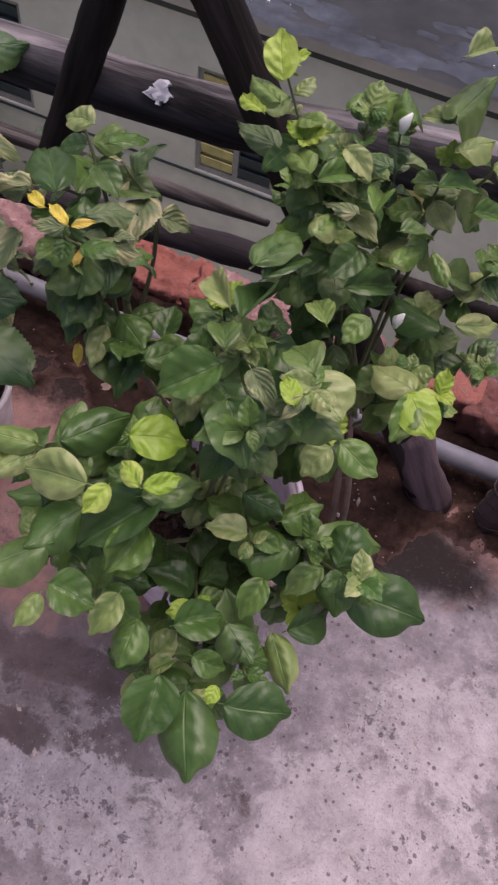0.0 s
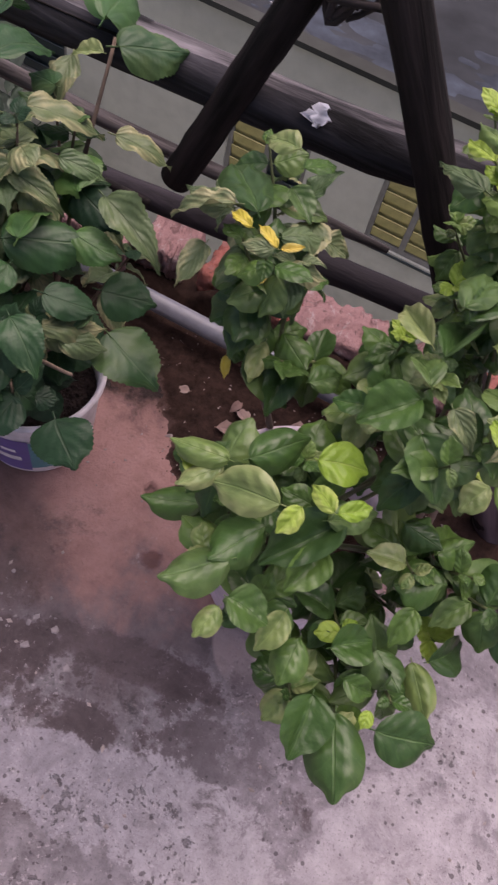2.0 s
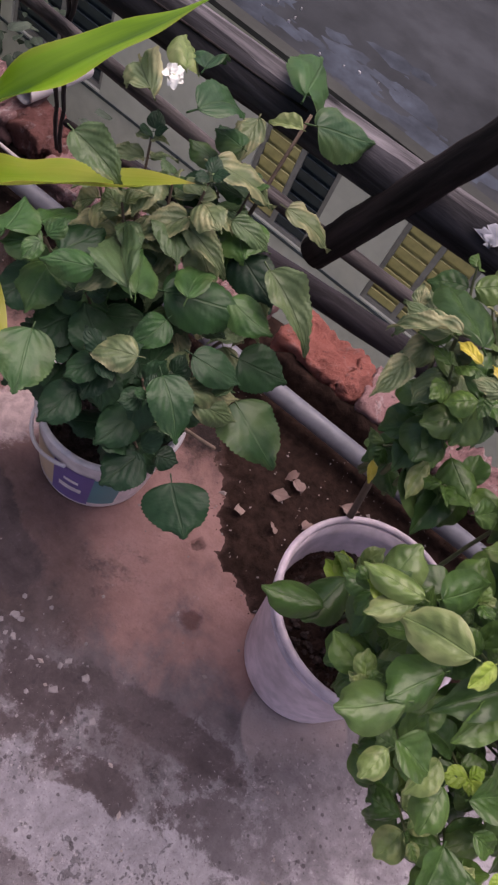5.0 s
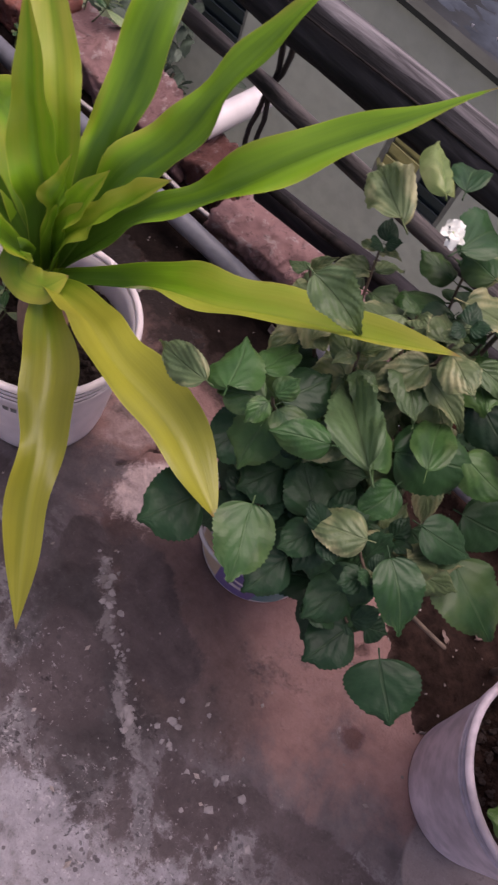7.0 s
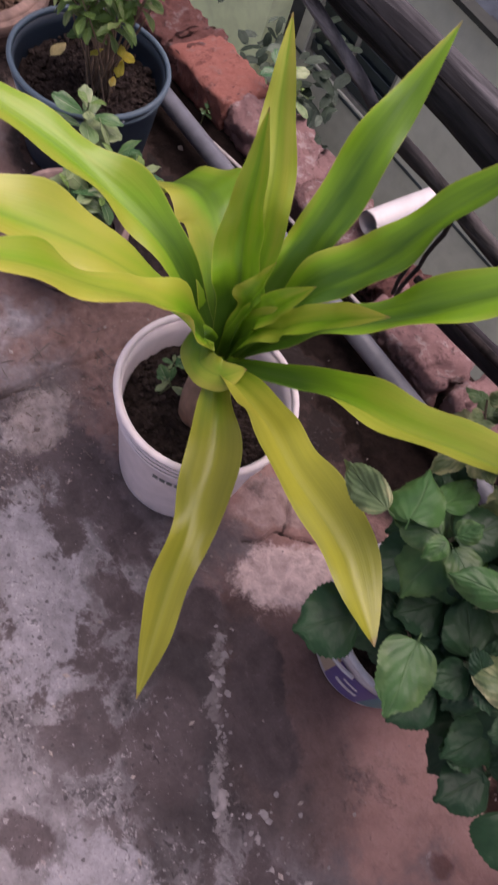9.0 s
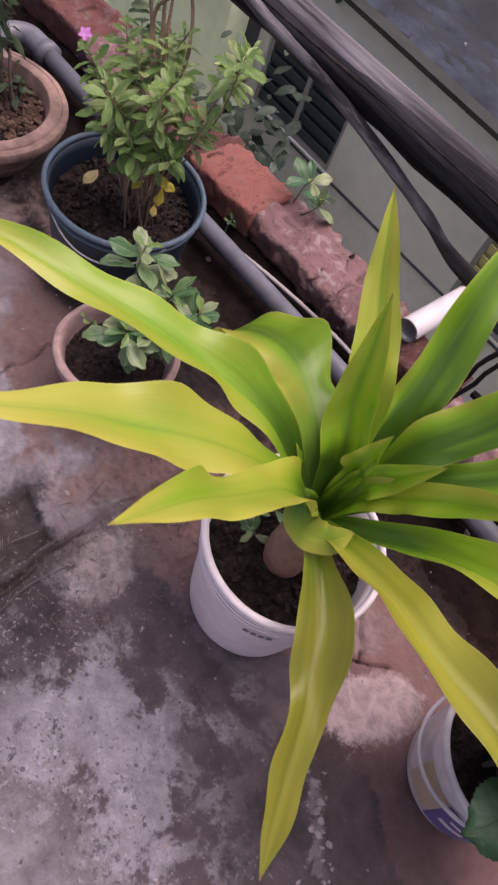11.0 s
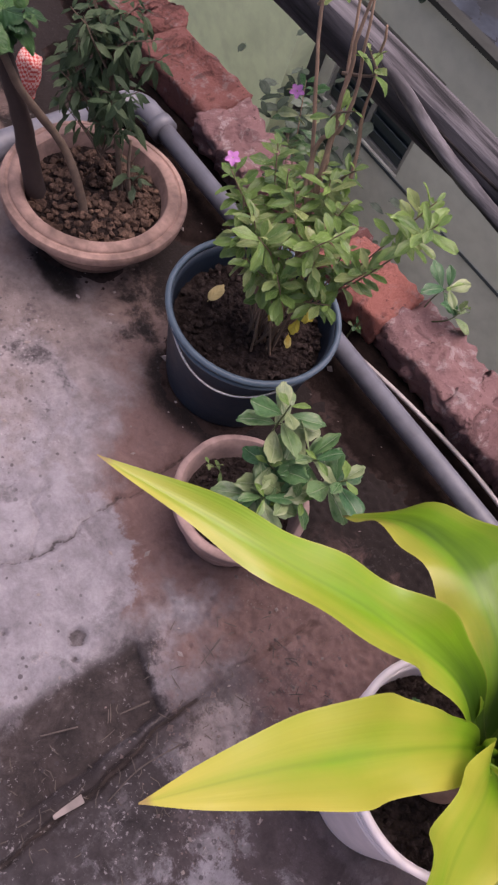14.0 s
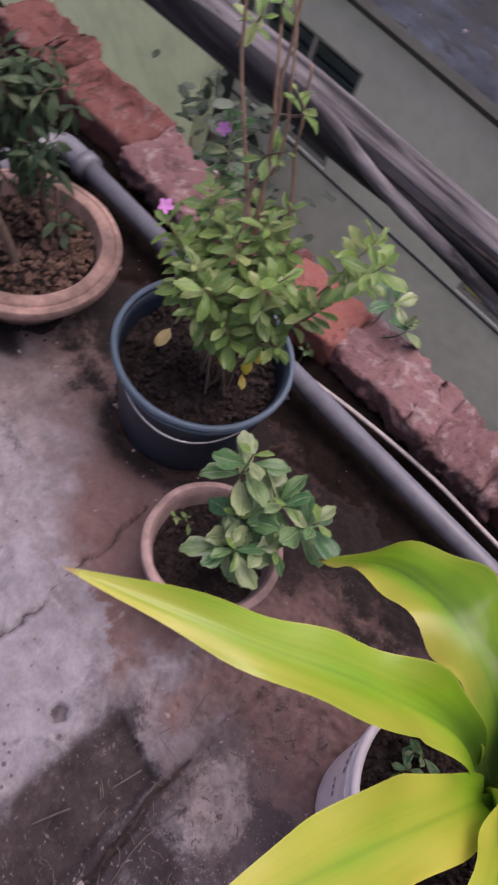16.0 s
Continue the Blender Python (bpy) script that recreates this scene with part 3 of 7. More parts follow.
TRUNK = plain("dark_bark", (0.05, 0.032, 0.03), 0.8, 50.0, 0.4)
PETAL = plain("white_petal", (0.68, 0.7, 0.66), 0.5, 30.0, 0.06)
PINK = plain("pink_petal", (0.55, 0.2, 0.52), 0.5, 30.0, 0.12)
REDTUB = plain("red_clay_tub", (0.25, 0.07, 0.055), 0.7, 30.0, 0.3)
GREY = plain("grey_block", (0.12, 0.12, 0.13), 0.8, 30.0, 0.3)
WALLPAINT = plain("pale_green_plaster", (0.5, 0.515, 0.46), 0.9, 6.0, 0.14, big=0.7)
DADO = plain("grey_dado_plaster", (0.5, 0.515, 0.465), 0.9, 6.0, 0.18, big=0.8)
EAVE = plain("brown_grey_eave", (0.052, 0.055, 0.051), 0.9, 5.0, 0.25, big=0.9)
GREENWALL = plain("lime_green_plaster", (0.8, 0.92, 0.6), 0.9, 5.0, 0.2, big=0.6)
YELLOW = plain("yellow_shutter_paint", (0.5, 0.46, 0.2), 0.6, 12.0, 0.2)
WINFRAME = plain("grey_window_paint", (0.23, 0.23, 0.22), 0.6, 12.0, 0.2)
DARKPANE = plain("dark_shutter_paint", (0.03, 0.045, 0.055), 0.4, 12.0, 0.25)
ROOF = plain("stained_roof_concrete", (0.042, 0.046, 0.052), 0.9, 2.2, 0.5, big=0.5)
SCUM = plain("roof_scum", (0.05, 0.06, 0.078), 0.85, 5.0, 0.5, big=1.6)
for m in (ROOF, SCUM, EAVE):
    m.node_tree.nodes["Principled BSDF"].inputs["Specular IOR Level"].default_value = 0.12
ALLEY = plain("alley_ground", (0.12, 0.12, 0.1), 0.95, 3.0, 0.35, big=0.4)
JAS = leaf_skin("jasmine_leaf", [(0.028, 0.066, 0.018), (0.046, 0.106, 0.022), (0.078, 0.15, 0.03), (0.034, 0.082, 0.022), (0.11, 0.18, 0.05)], (0.1, 0.18, 0.06), (0.22, 0.28, 0.12), 0.34, 4.2, 0.55, 0.15, 0.16, 0.12)
JMID = leaf_skin("fresh_jasmine_leaf", [(0.05, 0.12, 0.028), (0.1, 0.18, 0.04), (0.15, 0.22, 0.065), (0.21, 0.265, 0.1), (0.07, 0.15, 0.03)], (0.2, 0.3, 0.1), (0.4, 0.4, 0.2), 0.34, 4.2, 0.55, 0.18, 0.1, 0.35)
LIME = leaf_skin("young_jasmine_leaf", [(0.2, 0.34, 0.035), (0.31, 0.44, 0.065), (0.26, 0.39, 0.055)], (0.36, 0.46, 0.12), (0.44, 0.48, 0.17), 0.36, 3.6, 0.9, 0.28, 0.12, 0.4)
HIB = leaf_skin("hibiscus_leaf", [(0.019, 0.056, 0.023), (0.033, 0.098, 0.027), (0.058, 0.14, 0.034), (0.024, 0.072, 0.027)], (0.09, 0.15, 0.07), (0.15, 0.2, 0.07), 0.42, 4.0, 0.5, 0.2, 0.05, 0.25, 1.3)
# darker copy of the hibiscus leaf, with the bush's inner shade in its colour
HIBSHADE = leaf_skin("shaded_hibiscus_leaf", [(0.012, 0.034, 0.017), (0.02, 0.054, 0.025), (0.026, 0.068, 0.028)], (0.04, 0.07, 0.035), None, 0.42, 4.0, 0.45, 0.15, 0.05, 0.0, 1.3)
HIBPALE = leaf_skin("faded_hibiscus_leaf", [(0.072, 0.13, 0.054), (0.13, 0.175, 0.08), (0.11, 0.156, 0.07)], (0.08, 0.11, 0.05), (0.45, 0.42, 0.23), 0.42, 4.4, 0.8, 0.2, 0.08, 0.7, 1.3, 0.12)
VINCA = leaf_skin("periwinkle_leaf", [(0.13, 0.23, 0.058), (0.21, 0.33, 0.09), (0.1, 0.2, 0.055), (0.33, 0.41, 0.16)], (0.34, 0.42, 0.2), (0.36, 0.39, 0.16), 0.25, 5.0, 0.15, 0.25, 0.04, 0.4)
VINDARK = leaf_skin("dark_periwinkle_leaf", [(0.04, 0.125, 0.05), (0.085, 0.18, 0.065), (0.28, 0.34, 0.17)], (0.5, 0.54, 0.38), (0.32, 0.36, 0.2), 0.28, 5.0, 0.15, 0.2, 0.05, 0.4)
NARROW = leaf_skin("dark_narrow_leaf", [(0.032, 0.062, 0.03), (0.05, 0.09, 0.04), (0.085, 0.125, 0.06)], (0.1, 0.13, 0.06), None, 0.5, 6.0)
YOLK = leaf_skin("yellowed_leaf", [(0.55, 0.44, 0.04), (0.58, 0.5, 0.06), (0.5, 0.33, 0.05)], (0.6, 0.5, 0.2), (0.55, 0.5, 0.2), 0.5)
CREAMLEAF = leaf_skin("bleached_leaf", [(0.6, 0.47, 0.2), (0.62, 0.5, 0.24)], (0.6, 0.5, 0.3), (0.64, 0.56, 0.34), 0.5)
DRY = leaf_skin("dry_leaf", [(0.3, 0.2, 0.18), (0.38, 0.28, 0.25), (0.24, 0.15, 0.13)], (0.2, 0.12, 0.1), None, 0.7)
FARLEAF = leaf_skin("far_shrub_leaf", [(0.03, 0.05, 0.035), (0.07, 0.1, 0.07), (0.16, 0.2, 0.16)], (0.12, 0.16, 0.1), None, 0.6)
STRAP = strap_skin()
HIBSHADE.node_tree.nodes["Principled BSDF"].inputs["Specular IOR Level"].default_value = 0.22

# ---- mesh helpers ----


def mesh_of(bm, mat, smooth=True):
    me = bpy.data.meshes.new("m")
    bm.to_mesh(me)
    bm.free()
    for mt in (mat if isinstance(mat, (list, tuple)) else [mat]):
        me.materials.append(mt)
    if smooth:
        me.shade_smooth()
    return me


def part(name, bm, material, parent, label="", smooth=True):
    ob = new(name, mesh_of(bm, material, smooth))
    ob.parent = parent
    if label:
        tagged(ob, label)
    return ob


def thing(name, label, category, group="", kind="", at=(0, 0, 0)):
    ob = new(name)
    ob.empty_display_size = 0.05
    ob.location = at
    return tagged(ob, label, category, group, kind)


def box(bm, x0, x1, y0, y1, z0, z1):
    v = [bm.verts.new((x, y, z)) for x in (x0, x1) for y in (y0, y1) for z in (z0, z1)]
    for f in ((0, 1, 3, 2), (4, 6, 7, 5), (0, 4, 5, 1), (2, 3, 7, 6), (0, 2, 6, 4), (1, 5, 7, 3)):
        bm.faces.new([v[k] for k in f])


def bez(pts, n):
    """n + 1 points on a smooth curve through the points."""
    pts = [Vector(p) for p in pts]
    if len(pts) == 2:
        return [pts[0].lerp(pts[1], k / n) for k in range(n + 1)]
    ext = [pts[0] * 2 - pts[1]] + pts + [pts[-1] * 2 - pts[-2]]
    out = []
    for k in range(n + 1):
        s = k / n * (len(pts) - 1)
        i = min(int(s), len(pts) - 2)
        t = s - i
        a, b, c, d = ext[i:i + 4]
        out.append(0.5 * (2 * b + (c - a) * t + (2 * a - 5 * b + 4 * c - d) * t * t + (3 * b - a - 3 * c + d) * t ** 3))
    return out


def tube(bm, pts, radii, seg=10, rough=0.0, cap=True):
    """A tapered tube along points; rough makes it knotty."""
    pts = [Vector(p) for p in pts]
    if isinstance(radii, (int, float)):
        radii = [radii] * len(pts)
    rings = []
    side = None
    for k, p in enumerate(pts):
        t = (pts[min(k + 1, len(pts) - 1)] - pts[max(k - 1, 0)]).normalized()
        if side is None:
            side = t.orthogonal().normalized()
        side = (side - t * side.dot(t)).normalized()
        up = t.cross(side)
        ring = []
        for j in range(seg):
            a = 2 * math.pi * j / seg
            d = side * math.cos(a) + up * math.sin(a)
            r = radii[k] * (1 + rough * noise.noise((p + d * 0.03) * 30))
            ring.append(bm.verts.new(p + d * r))
        rings.append(ring)
    for a, b in zip(rings, rings[1:]):
        for j in range(seg):
            bm.faces.new((a[j], a[(j + 1) % seg], b[(j + 1) % seg], b[j]))
    if cap:
        bm.faces.new(rings[0][::-1])
        bm.faces.new(rings[-1])
    return rings


def lathe(bm, profile, seg=40, wob=0.0, close=False):
    """Turns a profile of (radius, height) about z."""
    rings = []
    for r, z in profile:
        rings.append([bm.verts.new((r * math.cos(a) * (1 + wob * noise.noise((math.cos(a) * 2, math.sin(a) * 2, z * 9))), r * math.sin(a) * (1 + wob * noise.noise((math.cos(a) * 2, math.sin(a) * 2, z * 9 + 5))), z)) for a in [2 * math.pi * j / seg for j in range(seg)]])
    for a, b in zip(rings, rings[1:]):
        for j in range(seg):
            bm.faces.new((a[j], a[(j + 1) % seg], b[(j + 1) % seg], b[j]))
    if close:
        bm.faces.new(rings[0][::-1])
    return rings


def disc_soil(r, z, amp, seed, n=34, lump=40.0, crumbs=260, coarse=(0.002, 0.007)):
    """Uneven round soil surface strewn with crumbs."""
    bm = bmesh.new()

    def lie(x, y):
        h = amp * (noise.noise((x * lump, y * lump, seed)) + 0.6 * noise.noise((x * lump * 2.7, y * lump * 2.7, seed + 3)) + 0.35 * noise.noise((x * lump * 6, y * lump * 6, seed + 8)))
        return z + h - 0.01 * (math.hypot(x, y) / r) ** 2

    g = {}
    for i in range(-n, n + 1):
        for j in range(-n, n + 1):
            x, y = i / n * r, j / n * r
            if math.hypot(x, y) <= r * 1.02:
                g[i, j] = bm.verts.new((x, y, lie(x, y)))
    for (i, j), v in g.items():
        q = [g.get((i + 1, j)), g.get((i + 1, j + 1)), g.get((i, j + 1))]
        if all(q):
            bm.faces.new([v] + q)
    pick = random.Random(int(abs(seed) * 100) + 3)
    for k in range(crumbs):
        a, d = pick.uniform(0, 6.283), r * 0.96 * math.sqrt(pick.random())
        x, y, s = d * math.cos(a), d * math.sin(a), pick.uniform(*coarse)
        c = Vector((x, y, lie(x, y) + s * 0.25))
        pts = [bm.verts.new(c + Vector(o) * s * pick.uniform(0.6, 1.1)) for o in ((1, 0, 0), (0, 1, 0), (-1, 0, 0), (0, -1, 0), (0.2, 0.1, 0.9))]
        for i in range(4):
            bm.faces.new((pts[i], pts[(i + 1) % 4], pts[4]))
    return bm


def clods(r, z, n, size, seed):
    """Lumps of broken soil heaped on a round bed, highest in its middle."""
    bm = bmesh.new()
    pick = random.Random(seed)
    for k in range(n):
        a, d = pick.uniform(0, 6.283), r * 0.97 * math.sqrt(pick.random())
        w = pick.uniform(*size) * (1.0 if pick.random() < 0.7 else 0.6)
        at = Vector((d * math.cos(a), d * math.sin(a), z + pick.uniform(-0.3, 0.5) * w + 0.004 * noise.noise((d * 30 * math.cos(a), d * 30 * math.sin(a), seed)) - 0.008 * (d / r) ** 2))
        turn = Matrix.Rotation(pick.uniform(0, 6.283), 4, "Z") @ Matrix.Rotation(pick.uniform(-0.8, 0.8), 4, "X")
        got = bmesh.ops.create_icosphere(bm, subdivisions=1, radius=w, matrix=Matrix.Translation(at) @ turn @ Matrix.Diagonal((pick.uniform(0.8, 1.3), pick.uniform(0.6, 1.0), pick.uniform(0.5, 0.85), 1)))
        for v in got["verts"]:
            v.co += Vector((pick.uniform(-1, 1), pick.uniform(-1, 1), pick.uniform(-1, 1))) * w * 0.22
    return bm


def leaf_mesh(mat, shape="ovate", width=0.6, curl=0.12, fold=0.12, wave=0.02, teeth=0.0, n=14, stalk=0.08, twist=0.0, arch=0.3, seed=0.0, blister=0.0):
    """Leaf of length 1 along y with its face to z, its stalk at the origin: keeled, arched across, wavy at the margin."""
    bm = bmesh.new()
    uvl = bm.loops.layers.uv.new("UVMap")
    a, b = {"ovate": (0.58, 0.72), "heart": (0.46, 0.86), "oval": (0.6, 0.72), "obovate": (1.0, 0.5), "lance": (0.9, 0.95)}[shape]
    top = (a / (a + b)) ** a * (b / (a + b)) ** b
    us = (-1, -0.75, -0.5, -0.25, 0, 0.25, 0.5, 0.75, 1) if blister else (-1, -0.72, -0.4, 0, 0.4, 0.72, 1) if n > 9 else (-1, -0.5, 0, 0.5, 1)
    rows = []
    for k in range(n + 1):
        v = 0.5 - 0.5 * math.cos(math.pi * k / n) if not teeth else (k / n) ** 1.25
        w = max(v, 0.0) ** a * max(1 - v, 0.0) ** b / top * width / 2
        tip = max(0.0, (v - 0.8) / 0.2)
        w *= 1 - 0.8 * tip * (1 - tip) * 2
        w *= 1 + (0.05 + 2 * blister) * noise.noise((v * 3 + seed, 0.5, seed)) + 0.8 * blister * noise.noise((v * 11 + seed, 2.5, seed))
        if teeth and 0 < k < n:
            w += teeth * (0.5 if k % 2 else -0.5) * min(1.0, 3 * v)
        row = []
        for u in us:
            side = abs(u)
            z = fold * side * w * 2 - arch * u * u * w * 1.3 - curl * v * v
            z += wave * math.sin(v * 9 + u * 1.5 + seed * 5) * side + 0.5 * wave * math.sin(v * 21 + seed * 3 - u * 2) * side * side
            z += twist * u * w * (v + 0.1) + blister * side * (1 - side) * 4 * math.cos(6.283 * (4.6 * v - 0.9 * side) + seed) * min(1.0, 5 * (1 - v))
            z += 0.06 * noise.noise((v * 1.6 + seed * 7, u * 0.7, seed)) * (0.3 + v)
            if blister:
                z += 1.6 * blister * noise.noise((v * 7 + seed * 3, u * 2.4, seed))
            row.append((bm.verts.new((u * w + 0.06 * math.sin(v * 2.6 + seed * 9) * v, stalk + v * (1 - stalk), z)), 0.5 + u * 0.5, v))
        rows.append(row)
    for p, q in zip(rows, rows[1:]):
        for j in range(len(us) - 1):
            c = [p[j], p[j + 1], q[j + 1], q[j]]
            f = bm.faces.new([e[0] for e in c])
            for lp, e in zip(f.loops, c):
                lp[uvl].uv = (e[1], e[2])
    tube(bm, [(0, 0, 0), (0, stalk * 0.6, -0.004), (0, stalk * 1.6, -0.006)], [0.014, 0.012, 0.008], 4, cap=False)
    bmesh.ops.remove_doubles(bm, verts=bm.verts, dist=0.0004)
    return mesh_of(bm, mat)


def aim(base, direction, up, size, wide=1.0):
    """Places a leaf: its length along direction, its face towards up."""
    d = Vector(direction).normalized()
    x = d.cross(Vector(up))
    if x.length < 1e-3:
        x = d.orthogonal()
    x.normalize()
    z = x.cross(d)
    m = Matrix((x, d, z)).transposed().to_4x4()
    return Matrix.Translation(base) @ m @ Matrix.Diagonal((size * wide, size, size, 1))


def leaf(plant, meshes, rnd, base, direction, size, up=None, name="leaf"):
    ob = new(name, rnd.choice(meshes))
    ob.parent = plant
    if up is None:
        up = (rnd.gauss(0, 0.22), rnd.gauss(-0.12, 0.22), 1.0)
    ob.matrix_basis = aim(Vector(base), direction, up, size, rnd.uniform(0.88, 1.12))
    return ob


def shoot(plant, rnd, bark, root, tip, meshes, young, pairs=4, gap=0.032, size=(0.05, 0.085), bow=0.08, radius=0.003, droop=0.15, whorl=2, start=0):
    """A stem from root to tip with leaf pairs turning about it, small pale ones at the end."""
    root, tip = Vector(root), Vector(tip)
    midp = root.lerp(tip, 0.55) + Vector((rnd.gauss(0, 0.015), rnd.gauss(0, 0.015), bow))
    pts = bez([root, midp, tip], 10)
    bm = bmesh.new()
    tube(bm, pts, [radius * (1.25 - 0.08 * k) for k in range(11)], 6, cap=False)
    part("stem", bm, bark, plant)
    length = sum((b - a).length for a, b in zip(pts, pts[1:]))
    turn = rnd.uniform(0, 3.14)
    for k in range(start, pairs):
        s = max(0.0, 1 - (k * gap + 0.004) / length)
        f = s * 10
        i = min(int(f), 9)
        p = pts[i].lerp(pts[i + 1], f - i)
        t = (pts[i + 1] - pts[i]).normalized()
        q = t.orthogonal().normalized()
        grow = min(1.0, 0.45 + 0.3 * k)
        for j in range(whorl):
            a = turn + k * (math.pi / 2 if whorl == 2 else 0.7) + j * 2 * math.pi / whorl + rnd.gauss(0, 0.25)
            d = q * math.cos(a) + t.cross(q) * math.sin(a)
            d = d + t * (0.55 - 0.16 * k) + Vector((0, 0, -droop * (0.4 + 0.35 * k) + rnd.gauss(0, 0.12)))
            pick = young if (k == 0 and young) else meshes
            leaf(plant, pick, rnd, p, d, rnd.uniform(*size) * grow)
    return pts

# ---- terrace ----


def smooth01(a, b, v):
    t = min(1.0, max(0.0, (v - a) / (b - a)))
    return t * t * (3 - 2 * t)


def near_line(x, y, pts):
    """Distance from a point to a broken line."""
    best = 9.0
    for (ax, ay), (bx, by) in zip(pts, pts[1:]):
        dx, dy = bx - ax, by - ay
        t = min(1.0, max(0.0, ((x - ax) * dx + (y - ay) * dy) / (dx * dx + dy * dy)))
        best = min(best, math.hypot(x - ax - t * dx, y - ay - t * dy))
    return best


CRACK = [(-1.79, -0.03), (-1.744, 0.158), (-1.727, 0.228), (-1.728, 0.277), (-1.743, 0.322), (-1.741, 0.404), (-1.753, 0.516)]
BRANCH = [(-1.735, 0.2), (-1.775, 0.245), (-1.81, 0.25), (-1.83, 0.29)]
JOINT = [(-1.388, -0.12), (-1.396, 0.097), (-1.415, 0.245), (-1.416, 0.365), (-1.401, 0.53)]
BREAK_A = [(-0.965, 0.47), (-0.945, 0.53), (-0.9, 0.577)]
BREAK_B = [(-0.995, 0.6), (-0.958, 0.565), (-0.935, 0.54)]
PITS = [(-1.580, 0.198, 0.015), (-1.648, 0.109, 0.006), (-1.556, 0.177, 0.007), (-0.459, 0.550, 0.013)]
FLAKE = [(-0.64, 0.19), (-0.667, 0.217), (-0.75, 0.275), (-0.832, 0.325), (-0.86, 0.35)]


def floor_height(x, y):
    n1 = noise.noise((x * 4, y * 4, 1.0))
    n2 = noise.noise((x * 22, y * 22, 4.0))
    h = 0.003 * n1 + 0.0015 * n2
    wig = 0.012 * noise.noise((x * 25, y * 25, 9.0))
    # broken-out piece of the screed beside the joint
    wig2 = wig + 0.02 * noise.noise((x * 11, y * 11, 3.0))
    inx = smooth01(-1.565, -1.5, x + 1.5 * wig2) * (1 - smooth01(-1.417, -1.409, x + wig * 0.3))
    iny = smooth01(-0.02, 0.04, y + 2 * wig) * (1 - smooth01(0.25, 0.258, y + 0.6 * wig2 + 0.25 * (x + 1.47)))
    h -= 0.012 * inx * iny
    jag = 0.006 * noise.noise((x * 70, y * 70, 5.0))
    h -= 0.0095 * (1 - smooth01(0.001, 0.0062, near_line(x + wig + jag, y + wig - jag, CRACK) + 0.0004 + 0.003 * n2))
    h -= 0.005 * (1 - smooth01(0.001, 0.005, near_line(x + wig * 0.6, y + wig * 0.6, BRANCH)))
    d = near_line(x + wig * 0.5, y, JOINT)
    h += 0.006 * (1 - smooth01(0.004, 0.011, d)) * (1 if y < 0.27 else 0.2)
    h -= (0.013 if y < 0.3 else 0.009) * (1 - smooth01(0.001, 0.0065, near_line(x - 0.013 + wig * 0.5, y, JOINT) + 0.002 * n2))
    h += 0.004 * (1 - smooth01(0.008, 0.022, near_line(x + wig * 2, y + wig, FLAKE)))
    # mud trodden to crumbs between the pots, and the broken plaster
    mire = smooth01(-1.68, -1.56, x + 2 * wig) * (1 - smooth01(-1.25, -1.18, x)) * smooth01(0.27, 0.36, y + 2 * wig2)
    h += mire * (0.008 * noise.noise((x * 30, y * 30, 6.0)) + 0.006 * noise.noise((x * 80, y * 80, 8.0)) + 0.003)
    for cx, cy, rx, ry, turn in PLASTER:
        c, q = math.cos(radians(turn)), math.sin(radians(turn))
        u, v = ((x - cx) * c + (y - cy) * q) / rx, ((y - cy) * c - (x - cx) * q) / ry
        h += 0.003 * (1 - smooth01(0.62, 0.7, math.hypot(u, v) + 28 * wig + 14 * jag))
    h -= 0.008 * (1 - smooth01(0.001, 0.005, near_line(x + wig, y + jag, BREAK_A)))
    h -= 0.008 * (1 - smooth01(0.001, 0.005, near_line(x + wig, y + jag, BREAK_B)))
    rim = smooth01(-2.9, -2.8, x) * (1 - smooth01(0.5, 0.6, x)) * smooth01(-0.2, -0.12, y) * (1 - smooth01(0.88, 0.95, y))
    for px, py, pr in PITS:
        d = math.hypot(x - px, y - py) / (pr * (1 + 0.6 * noise.noise((x * 75, y * 75, 2.0))))
        h -= 0.009 * (1 - smooth01(0.75, 1.0, d))
    return h * rim


floor = thing("floor", "weathered concrete terrace floor with lime stains and cracks", "floor", kind="structure")
x0, x1, y0, y1, cell = -2.9, 0.6, -0.2, 0.95, 0.0038
nx, ny = int((x1 - x0) / cell), int((y1 - y0) / cell)
vs = [(x0 + (x1 - x0) * i / nx, y0 + (y1 - y0) * j / ny, floor_height(x0 + (x1 - x0) * i / nx, y0 + (y1 - y0) * j / ny)) for j in range(ny + 1) for i in range(nx + 1)]
fs = [(j * (nx + 1) + i, j * (nx + 1) + i + 1, (j + 1) * (nx + 1) + i + 1, (j + 1) * (nx + 1) + i) for j in range(ny) for i in range(nx)]
me = bpy.data.meshes.new("screed")
me.from_pydata(vs, [], fs)
me.materials.append(FLOOR)
me.shade_smooth()
screed = new("screed", me)
screed.parent = floor
bm = bmesh.new()
for a in ((-9, 6, -8, -0.2), (-9, -2.9, -0.2, 0.95), (0.6, 6, -0.2, 0.95)):
    v = [bm.verts.new(c) for c in ((a[0], a[2], 0), (a[1], a[2], 0), (a[1], a[3], 0), (a[0], a[3], 0))]
    bm.faces.new(v)
part("outer_screed", bm, FLOOR, floor, smooth=False)
bm = bmesh.new()
box(bm, -9, 6, -8, 1.1, -0.32, -0.03)
box(bm, -9, 6, 0.9505, 1.1, -0.028, -0.004)
part("slab", bm, GREY, floor, smooth=False)
wall = new("wall_south", None)
bm = bmesh.new()
box(bm, -9, 6, 0.75, 1.06, -7.0, -0.323)
bpy.data.objects.remove(wall)
wall = new("wall_south", mesh_of(bm, DADO, False))
tagged(wall, "plain plaster wall below the terrace edge", "wall", kind="structure")

# parapet behind, which closes the terrace
bm = bmesh.new()
